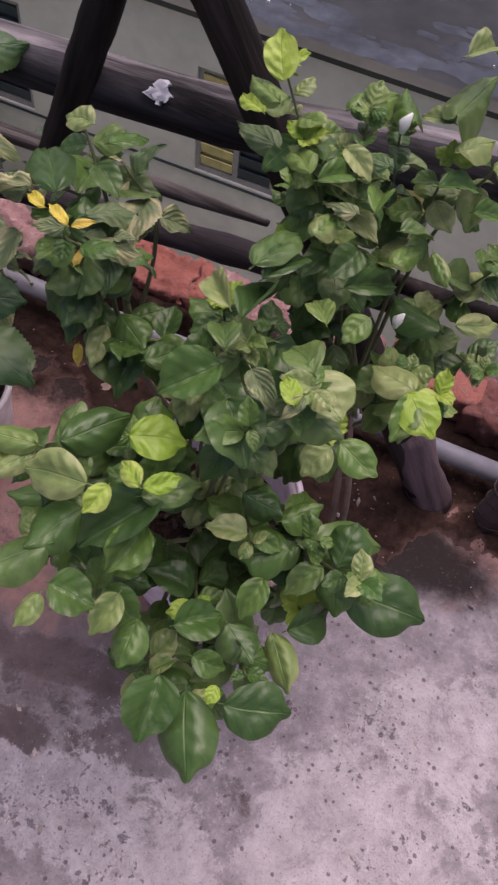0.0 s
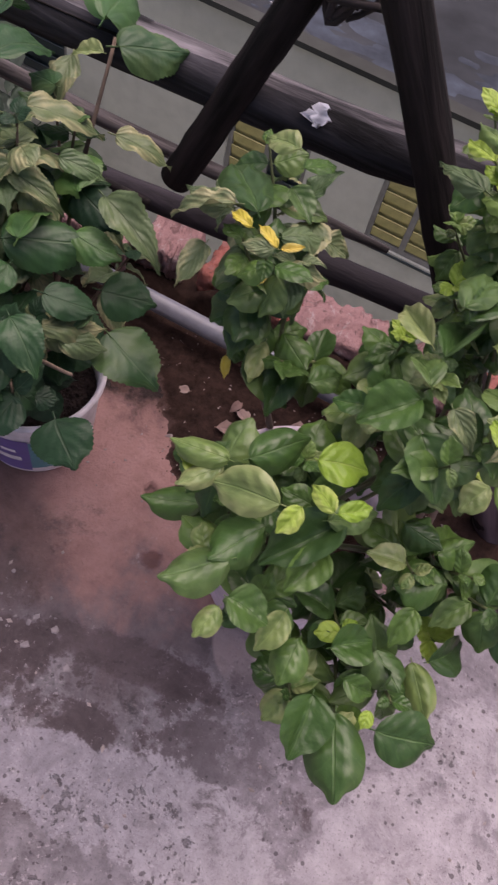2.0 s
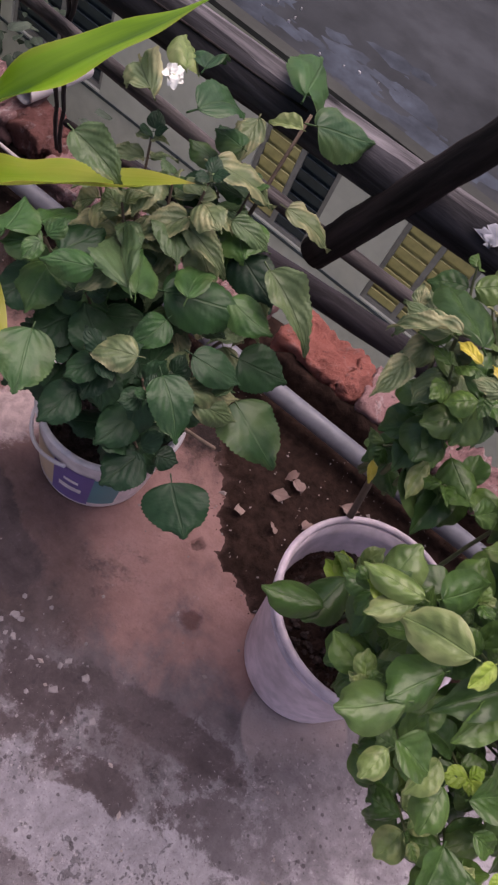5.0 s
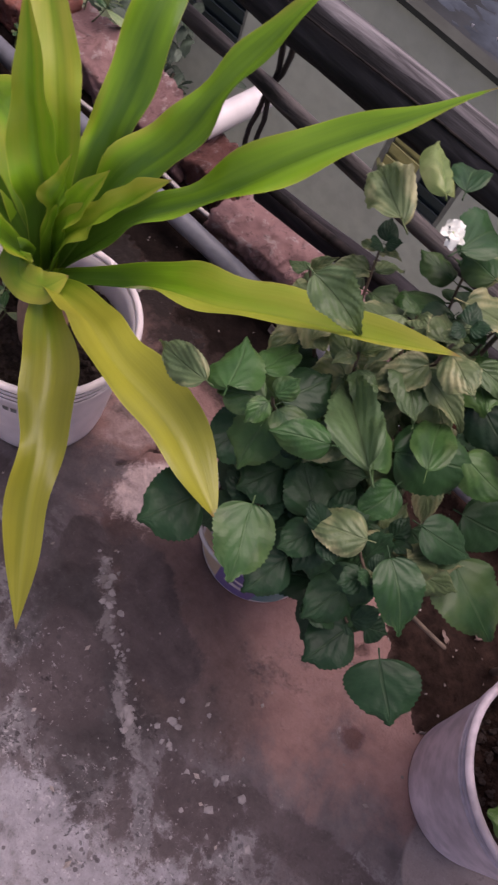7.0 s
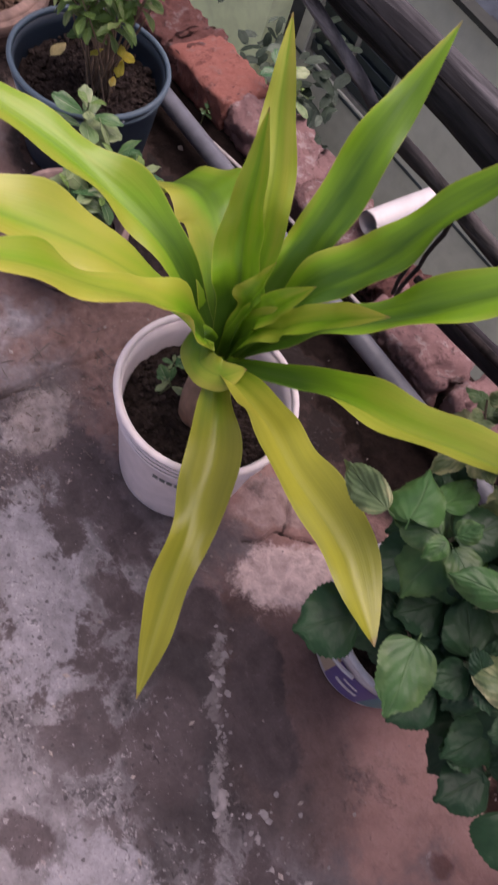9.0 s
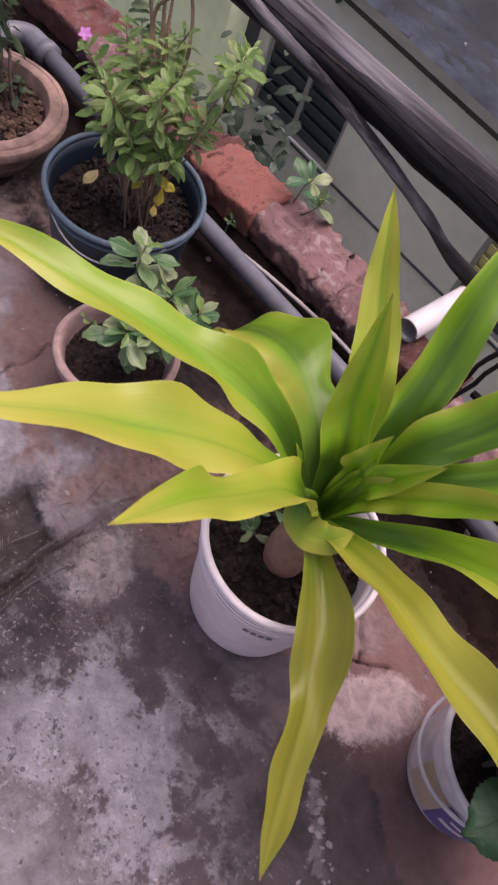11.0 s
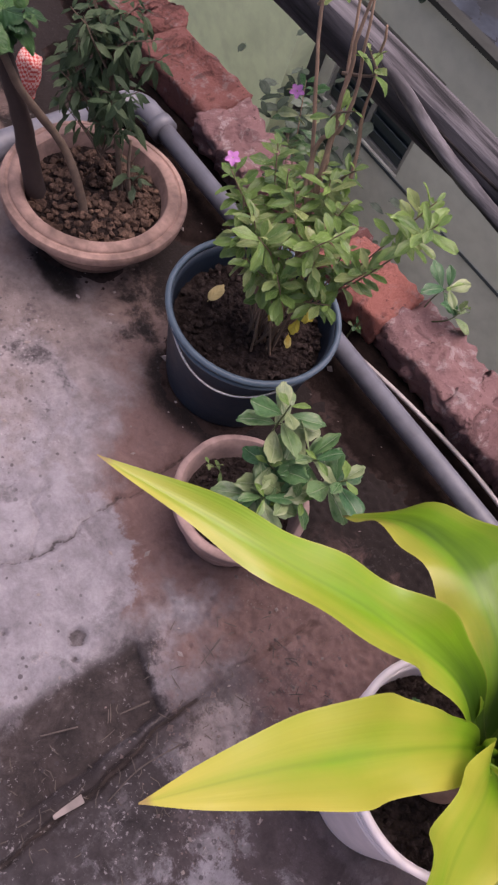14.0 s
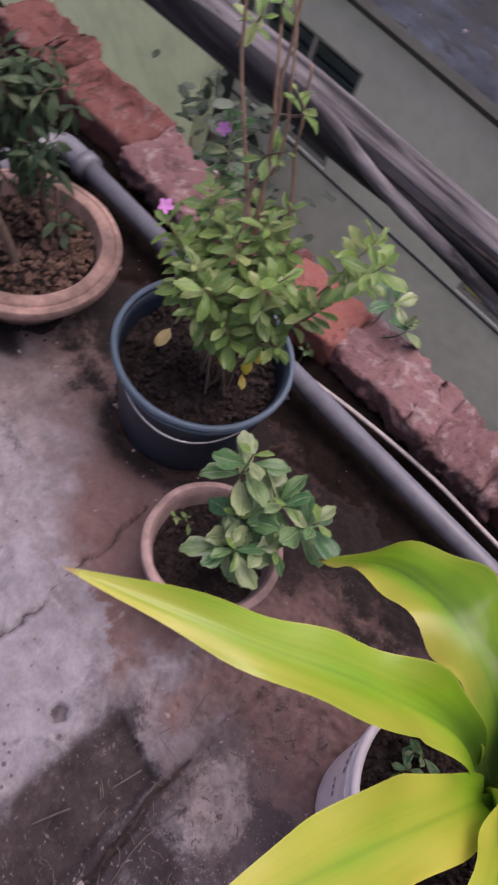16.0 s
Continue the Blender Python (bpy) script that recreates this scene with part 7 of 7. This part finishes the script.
strap([(-1.11, 0.457, 0.45), (-1.07, 0.456, 0.52), (-1.02, 0.448, 0.605), (-0.958, 0.425, 0.704)], 0.044, 0.6, 0.4, 2.2, 0.5, 2.2, 0.5, (-0.2, -0.6, 0.8))
strap([(-1.125, 0.462, 0.45), (-1.1, 0.463, 0.515), (-1.064, 0.463, 0.6)], 0.038, 0.46, 0.45, 2.8, 0.5, 2.2, 0.4, (0.0, -0.7, 0.7))
strap([(-1.14, 0.463, 0.45), (-1.137, 0.468, 0.5), (-1.133, 0.475, 0.556)], 0.032, 0.44, 0.6, 0.8, 0.5)
strap([(-1.156, 0.422, 0.402), (-1.135, 0.406, 0.388), (-1.104, 0.414, 0.392), (-1.086, 0.44, 0.414)], 0.048, 0.6, 0.12, 0.9, 0.6, 2.6, 0.3, (0.1, -0.75, 0.65), (-1.15, 0.44, 0.39))
bm = bmesh.new()
tube(bm, bez([(-1.137, 0.448, 0.19), (-1.137, 0.448, 0.235), (-1.138, 0.45, 0.28), (-1.14, 0.455, 0.32), (-1.142, 0.458, 0.345)], 12), [0.026, 0.031, 0.034, 0.036, 0.0365, 0.035, 0.032, 0.028, 0.024, 0.02, 0.017, 0.014, 0.009], 18, 0.12)
part("bulb_neck", bm, BULB, crinum, "brown papery bulb neck")
weed = thing("bucket_weed", "small seedling weeds growing in the white bucket", "weed")
for c in ((-1.21, 0.44, 0.25), (-1.195, 0.415, 0.245), (-1.22, 0.47, 0.24)):
    shoot(weed, rnd, GREENSTEM, (c[0], c[1], 0.2), c, VD, None, 3, 0.013, (0.026, 0.038), 0.005, 0.0012, 0.1)

# small periwinkle in the clay pot
rnd = random.Random(12)
peri = thing("small_periwinkle", "young periwinkle with glossy rounded leaves in a clay pot", "plant")
for tp in ((-1.638, 0.547, 0.338), (-1.564, 0.473, 0.25), (-1.515, 0.574, 0.29), (-1.6, 0.5, 0.27), (-1.56, 0.55, 0.3), (-1.55, 0.5, 0.22), (-1.53, 0.52, 0.25)):
    shoot(peri, rnd, GREENSTEM, (-1.605 + rnd.gauss(0, 0.012), 0.53 + rnd.gauss(0, 0.012), 0.08), tp, VD, VL, 6, 0.016, (0.05, 0.068), 0.02, 0.0024, -0.15, 2)

shoot(peri, rnd, GREENSTEM, (-1.66, 0.5, 0.08), (-1.675, 0.475, 0.16), VL, None, 3, 0.02, (0.02, 0.03), 0.005, 0.0012, 0.0, 2)

# tall periwinkle in the blue bucket
rnd = random.Random(17)
vin = thing("tall_periwinkle", "bushy pink-flowered periwinkle with bare woody stems in a bucket", "shrub")
for k, tp in enumerate([(-2.05, 0.86, 0.46), (-1.958, 0.646, 0.445), (-1.82, 0.582, 0.475), (-1.748, 0.654, 0.525), (-1.655, 0.675, 0.625), (-1.7, 0.74, 0.59), (-1.87, 0.62, 0.45), (-1.79, 0.61, 0.42), (-1.76, 0.7, 0.46), (-1.72, 0.66, 0.4),
                        (-1.85, 0.66, 0.5), (-1.9, 0.7, 0.47), (-1.8, 0.72, 0.5), (-1.88, 0.74, 0.5), (-1.83, 0.7, 0.52), (-2.0, 0.8, 0.42), (-1.9, 0.63, 0.38), (-1.84, 0.6, 0.4), (-1.76, 0.64, 0.46), (-1.8, 0.66, 0.38), (-1.71, 0.7, 0.47), (-1.93, 0.66, 0.41), (-1.9, 0.72, 0.44), (-1.95, 0.72, 0.47)]):
    rt = (-1.815 + rnd.gauss(0, 0.015), 0.685 + rnd.gauss(0, 0.015), 0.165)
    shoot(vin, rnd, PALEBARK, rt, tp, VD if k in (0, 15) else VL, None, 10, 0.0118, (0.032, 0.044), 0.02, 0.0018, -0.2, 2)
for tops in ([(-1.8, 0.69, 0.17), (-1.83, 0.7, 0.4), (-1.9, 0.715, 0.55), (-1.955, 0.72, 0.67), (-2.02, 0.74, 0.9)], [(-1.8, 0.7, 0.17), (-1.85, 0.715, 0.45), (-1.88, 0.72, 0.61), (-1.9, 0.73, 0.72), (-1.93, 0.74, 0.92)], [(-1.83, 0.7, 0.4), (-1.88, 0.71, 0.52), (-1.86, 0.72, 0.6), (-1.92, 0.73, 0.8)], [(-1.82, 0.7, 0.3), (-1.86, 0.73, 0.44), (-1.9, 0.76, 0.55), (-1.97, 0.78, 0.75)], [(-1.81, 0.71, 0.3), (-1.83, 0.75, 0.46), (-1.87, 0.77, 0.58), (-1.88, 0.75, 0.7)]):
    bm = bmesh.new()
    tube(bm, [p + 0.006 * Vector((noise.noise((k * 0.5, tops[0][0] * 90, tops[1][1] * 70)), noise.noise((k * 0.5, 5, tops[1][1] * 90)), 0)) for k, p in enumerate(bez(tops, 20))], [0.0042 - 0.00013 * k for k in range(21)], 7, 0.25)
    part("woody_stem", bm, PALEBARK, vin, "bare brown woody stem")
for tp in ((-1.869, 0.72, 0.685), (-1.85, 0.72, 0.61), (-1.815, 0.725, 0.54), (-1.9, 0.735, 0.78), (-1.95, 0.73, 0.72)):
    shoot(vin, rnd, BARK, (tp[0] - 0.03, tp[1] + 0.01, tp[2] - 0.06), tp, VL, None, 4, 0.014, (0.026, 0.038), 0.0, 0.002, 0.1, 2)
for c in ((-2.012, 0.8, 0.487), (-1.962, 0.65, 0.457)):
    flower(vin, c, 0.0115, PINK, 5, "flower", "pink five-petalled flower", (0.3, -0.6, 1), 0.05)
for c, d, s in (((-1.800, 0.705, 0.27), (0.7, 0.3, 0.1), 0.04), ((-1.790, 0.715, 0.26), (0.5, -0.5, -0.4), 0.036), ((-1.810, 0.720, 0.3), (0.9, -0.1, 0.3), 0.032), ((-1.78, 0.7, 0.3), (0.8, -0.4, 0.0), 0.03), ((-1.8, 0.68, 0.28), (0.2, -0.8, 0.1), 0.034), ((-1.775, 0.69, 0.24), (0.7, -0.6, 0.1), 0.03)):
    leaf(vin, YL, rnd, c, d, s)
dead = new("fallen_leaf", leaf_mesh(CREAMLEAF, "ovate", 0.5, 0.15, 0.25, 0.04))
dead.matrix_world = aim((-1.915, 0.64, 0.185), (-0.15, 0.7, 0.35), (0.4, -0.4, 1), 0.042)
tagged(dead, "single pale yellow fallen leaf standing in the soil", "leaf")

# shrub in the clay bowl
rnd = random.Random(29)
bowl = thing("bowl_shrub", "dark narrow-leaved shrub with a thick bare trunk in a clay bowl", "shrub")
bm = bmesh.new()
tube(bm, bez([(-2.3, 0.545, 0.085), (-2.31, 0.53, 0.2), (-2.3, 0.5, 0.34), (-2.33, 0.47, 0.5)], 16), [0.019 - 0.0004 * k for k in range(17)], 12, 0.2)
part("trunk", bm, TRUNK, bowl, "thick dark bare trunk")
bm = bmesh.new()
tube(bm, bez([(-2.225, 0.6, 0.09), (-2.245, 0.59, 0.17), (-2.27, 0.57, 0.24), (-2.275, 0.5, 0.36), (-2.29, 0.47, 0.44)], 16), [0.009 - 0.0002 * k for k in range(17)], 8, 0.2)
tube(bm, bez([(-2.24, 0.69, 0.09), (-2.26, 0.68, 0.2), (-2.29, 0.67, 0.34)], 10), 0.005, 7, 0.2)
tube(bm, bez([(-2.2, 0.69, 0.09), (-2.23, 0.69, 0.16), (-2.25, 0.7, 0.22)], 10), 0.003, 7, 0.2)
part("branch", bm, BARK, bowl)
for k in range(40):
    a, b = rnd.uniform(0, 6.28), rnd.uniform(0.2, 1.0)
    tp = (-2.31 + 0.115 * b * math.cos(a), 0.675 + 0.07 * b * math.sin(a), rnd.uniform(0.24, 0.44))
    shoot(bowl, rnd, BARK, (-2.29, 0.67, max(0.12, tp[2] - 0.1)), tp, NL, None, 5, 0.013, (0.036, 0.056), 0.01, 0.0016, 0.5, 2)
for tp in ((-2.3, 0.44, 0.5), (-2.25, 0.42, 0.52), (-2.27, 0.5, 0.5), (-2.35, 0.45, 0.48), (-2.3, 0.4, 0.55), (-2.33, 0.52, 0.46)):
    shoot(bowl, rnd, BARK, (-2.31, 0.47, 0.4), tp, HL, None, 4, 0.02, (0.045, 0.065), 0.01, 0.002, 0.3, 2)
for tp in ((-2.24, 0.71, 0.19), (-2.21, 0.7, 0.17)):
    shoot(bowl, rnd, BARK, (-2.22, 0.69, 0.1), tp, NL, None, 3, 0.02, (0.04, 0.055), 0.0, 0.002, 0.2, 2)

# weeds in the joints of the edging
rnd = random.Random(41)
for tip_at, root_at, sz in (((-1.735, 1.105, 0.17), (-1.755, 1.09, 0.06), 0.062), ((-1.69, 1.11, 0.155), (-1.74, 1.09, 0.06), 0.056), ((-1.79, 0.95, 0.07), (-1.8, 0.95, 0.01), 0.02)):
    w = thing("edging_weed", "small rounded-leaf weed rooted between the bricks", "weed", "weeds in the brick edging")
    shoot(w, rnd, GREENSTEM, root_at, tip_at, VD, VL, 4, 0.012, (sz * 0.8, sz), 0.01, 0.0016, 0.0)

# dry leaves fallen on the soil between the pots
rnd = random.Random(77)
DL = [leaf_mesh(DRY, "ovate", w, c, f, 0.08, 0, 12, 0.08, tw, 0.4, c * 5) for w, c, f, tw in ((0.55, 0.4, 0.5, 0.5), (0.6, -0.3, 0.4, -0.5))]
for x, y, a, s in ((-0.42, 0.72, 20, 0.04), (-0.37, 0.76, 140, 0.045), (-0.4, 0.8, 250, 0.03), (-0.33, 0.7, 80, 0.035), (-0.45, 0.66, 300, 0.03), (-0.3, 0.8, 10, 0.04), (-0.5, 0.77, 200, 0.03), (-0.36, 0.66, 170, 0.024)):
    dry = new("dry_leaf", rnd.choice(DL))
    dry.matrix_world = aim((x, y, max(0.0, soil_height(x, y)) + 0.008), (math.cos(radians(a)), math.sin(radians(a)), 0.05), (rnd.gauss(0, 0.3), rnd.gauss(0, 0.3), 1), s)
    tagged(dry, "curled pinkish brown dry leaf fallen on the soil", "dry leaf", "dry leaves on the soil")

# ---- things past the bowl ----
tub = thing("red_tub", "low red-brown clay trough standing on the floor", "trough", at=(-2.72, 0.5, 0.0))
bm = bmesh.new()
lathe(bm, [(0, 0.003), (0.1, 0.002), (0.11, 0.01), (0.135, 0.085), (0.14, 0.095), (0.128, 0.095), (0.115, 0.03), (0, 0.03)], 40, 0.02)
part("body", bm, REDTUB, tub)
bm = disc_soil(0.125, 0.07, 0.006, 2.0)
part("soil", bm, POTSOIL, tub)
bm = bmesh.new()
box(bm, -0.06, 0.06, -0.05, 0.05, 0, 0.075)
bmesh.ops.bevel(bm, geom=bm.edges[:], offset=0.006, segments=2, affect="EDGES")
stone = new("grey_block", mesh_of(bm, GREY))
stone.matrix_world = pose(-2.71, 0.53, 0.072, 3, 5, 20)
tagged(stone, "rough grey block resting in the red trough", "block")


def checked_cloth():
    m, nt, b = blank("red_checked_cloth")
    ch = nt.nodes.new("ShaderNodeTexChecker")
    put(nt, ch.inputs["Vector"], local(nt))
    ch.inputs["Scale"].default_value = 160.0
    ch.inputs["Color1"].default_value = (0.5, 0.07, 0.06, 1)
    ch.inputs["Color2"].default_value = (0.65, 0.42, 0.38, 1)
    put(nt, b.inputs["Base Color"], ch.outputs["Color"])
    b.inputs["Roughness"].default_value = 0.9
    return m


bm = bmesh.new()
rings = []
for k in range(9):
    t = k / 8
    rings.append([bm.verts.new(((0.03 - 0.006 * t) * math.cos(a) * (1 + 0.25 * noise.noise((math.cos(a), math.sin(a), t * 3))), (0.018 + 0.01 * (1 - t)) * math.sin(a), 0.11 * t + 0.006 * math.sin(a * 3))) for a in [j * math.pi / 8 for j in range(16)]])
for a, b in zip(rings, rings[1:]):
    for j in range(16):
        bm.faces.new((a[j], a[(j + 1) % 16], b[(j + 1) % 16], b[j]))
bm.faces.new(rings[-1])
cloth = new("checked_cloth", mesh_of(bm, checked_cloth()))
cloth.matrix_world = pose(-2.64, 0.705, 0.0, 0, 12, 30)
tagged(cloth, "crumpled red and white checked cloth standing on the floor", "cloth")

# ---- house across the alley ----
WY = 6.0
house = thing("neighbour_house", "pale green plastered house with yellow shutters and a stained flat roof", "house", at=(-1.0, WY, -7.0))


def hp(name, boxes, mat, parent=house, label="", bevel=0.0):
    bm = bmesh.new()
    for b in boxes:
        box(bm, *b)
    for v in bm.verts:
        v.co -= house.location
    if bevel:
        bmesh.ops.bevel(bm, geom=bm.edges[:], offset=bevel, segments=1, affect="EDGES")
    return part(name, bm, mat, parent, label, smooth=False)


WIN = [(-5.75, -4.52), (-2.68, -1.82), (-1.08, -0.28), (0.75, 1.6)]
ZB, ZT = -4.08, -2.95
xs = [-5.9] + [v for w in WIN for v in w] + [9.0]
piers = [(xs[k], xs[k + 1], WY, WY + 0.25, ZB, ZT) for k in range(0, len(xs), 2)]
for p in piers + [(-5.9, 9, WY, WY + 0.1, ZT, -2.492)]:
    hp("wall", [p], WALLPAINT)
hp("dado", [(-5.9, 9, WY, WY + 0.25, -7, ZB)], DADO, label="darker grey-green lower wall")
hp("eave", [(-5.95, 9, WY - 0.05, WY + 0.1, -2.49, -2.44)], EAVE, label="brownish concrete eave")
hp("string_course", [(-5.9, 9, WY - 0.015, WY - 0.001, ZB - 0.045, ZB - 0.02)], DARKPANE)
hp("roof", [(-5.95, 9, WY + 0.102, 40, -2.6, -2.452)], ROOF)
hp("backing", [(-5.9, 9, WY + 0.6, WY + 0.62, -4.4, -2.72)], DARKPANE)
SLAT = {}
for wi, (a, b) in enumerate(WIN):
    win = tagged(new("window_%d" % (wi + 1)), "grey-framed window with slatted double shutters in a plaster wall", "window", kind="structure")
    win.location = ((a + b) / 2, WY + 0.03, ZB)
    hw, hh = (b - a) / 2, ZT - ZB
    bm = bmesh.new()
    for c in ((-hw, -hw + 0.05, 0, hh), (hw - 0.05, hw, 0, hh), (-hw + 0.05, hw - 0.05, hh - 0.05, hh), (-hw + 0.05, hw - 0.05, 0, 0.05), (-0.03, 0.03, 0.05, hh - 0.05)):
        box(bm, c[0], c[1], 0.0, 0.06, c[2], c[3])
    part("window_frame", bm, WINFRAME, win, smooth=False)
    for s in range(2):
        p, q = (-hw + 0.05, -0.03) if s == 0 else (0.03, hw - 0.05)
        mt = DARKPANE if wi == 0 or (wi == 1 and s == 1) else YELLOW
        bm = bmesh.new()
        box(bm, p, q, 0.04, 0.055, 0.05, hh - 0.05)
        leafp = part("shutter", bm, mt, win, "dark slatted shutter" if mt == DARKPANE else "faded yellow slatted shutter", smooth=False)
        st = (hh - 0.1) / 7
        key = (round(q - p, 3), mt.name)
        if key not in SLAT:
            bm = bmesh.new()
            box(bm, 0.004, q - p - 0.004, 0.0, 0.014, 0.014, st - 0.014)
            SLAT[key] = mesh_of(bm, mt, False)
        for k in range(7):
            sl = new("slat", SLAT[key])
            sl.parent = leafp
            sl.location = (p, 0.022, 0.05 + st * k)
            sl.rotation_euler = (radians(14), 0, 0)

# rubbish washed up along the roof's edge
rnd = random.Random(3)
bm = bmesh.new()
for k in range(190):
    x, y = rnd.uniform(-5.8, 2.5), 6.15 + abs(rnd.gauss(0, 0.42))
    s = rnd.uniform(0.03, 0.2) * rnd.uniform(0.4, 1.0)
    c = Vector((x, y, -2.452))
    n = 13
    ring = [bm.verts.new(c + Vector((s * 2.2 * math.cos(a), s * math.sin(a), 0.0)) * (0.75 + 0.5 * noise.noise((math.cos(a) * 1.5, math.sin(a) * 1.5, k * 3.1)) + rnd.uniform(-0.12, 0.12))) for a in [2 * math.pi * j / n for j in range(n)]]
    for v in ring:
        v.co.z = -2.4505
    topv = bm.verts.new(c + Vector((0, 0, rnd.uniform(0.004, 0.01))))
    for j in range(n):
        bm.faces.new((ring[j], ring[(j + 1) % n], topv))
tagged(new("roof_scum", mesh_of(bm, SCUM)), "blue-grey silt and scum along the roof edge", "roof scum", kind="stuff")
bm = bmesh.new()
for k in range(26):
    x, y = rnd.uniform(-5.6, 2.5), 6.5 + rnd.gauss(0, 0.22)
    s = rnd.uniform(0.004, 0.012)
    box(bm, x, x + s * rnd.uniform(1, 3), y, y + s, -2.45, -2.43 + s * 0.4)
tagged(new("roof_litter", mesh_of(bm, WHITEPVC, False)), "white scraps of litter on the roof", "litter", kind="stuff")

green = thing("green_house", "lime green plastered house beyond the alley", "house", at=(-9.0, 5.6, -7.0))
bm = bmesh.new()
box(bm, -6.0, 3.04, -0.05, 0.25, 0, 4.25)
part("wall", bm, GREENWALL, green, smooth=False)
bm = bmesh.new()
box(bm, -6.2, 3.045, -0.2, 9.0, 4.25, 4.45)
part("roof", bm, EAVE, green, smooth=False)

# shrub in the alley
rnd = random.Random(51)
bush = thing("alley_shrub", "straggly broad-leaved shrub growing against the far wall", "shrub", at=(-5.2, 5.3, -6.5))
bm = bmesh.new()
for k in range(5):
    a = k * 1.3
    tube(bm, bez([(0, 0, -0.1), (0.15 * math.cos(a), 0.12 * math.sin(a), 1.2), (0.5 * math.cos(a), 0.3 * math.sin(a), 2.4)], 12), [0.035 - 0.002 * j for j in range(13)], 7, 0.2)
part("trunk", bm, BARK, bush)
FL = [leaf_mesh(FARLEAF, "ovate", 0.5, 0.2, 0.2)]
for k in range(230):
    c = Vector((rnd.gauss(0, 0.36), rnd.gauss(0, 0.22), 2.3 + rnd.gauss(0, 0.45)))
    leaf(bush, FL, rnd, c, (rnd.gauss(0, 1), rnd.gauss(-0.3, 1), rnd.gauss(-0.1, 0.4)), rnd.uniform(0.1, 0.26))

ground = new("ground", None)
bpy.data.objects.remove(ground)
bm = bmesh.new()
v = [bm.verts.new(c) for c in ((-300, -300, -7), (300, -300, -7), (300, 300, -7), (-300, 300, -7))]
bm.faces.new(v)
tagged(new("ground", mesh_of(bm, ALLEY, False)), "earth of the alley far below the terrace", "ground", kind="structure")
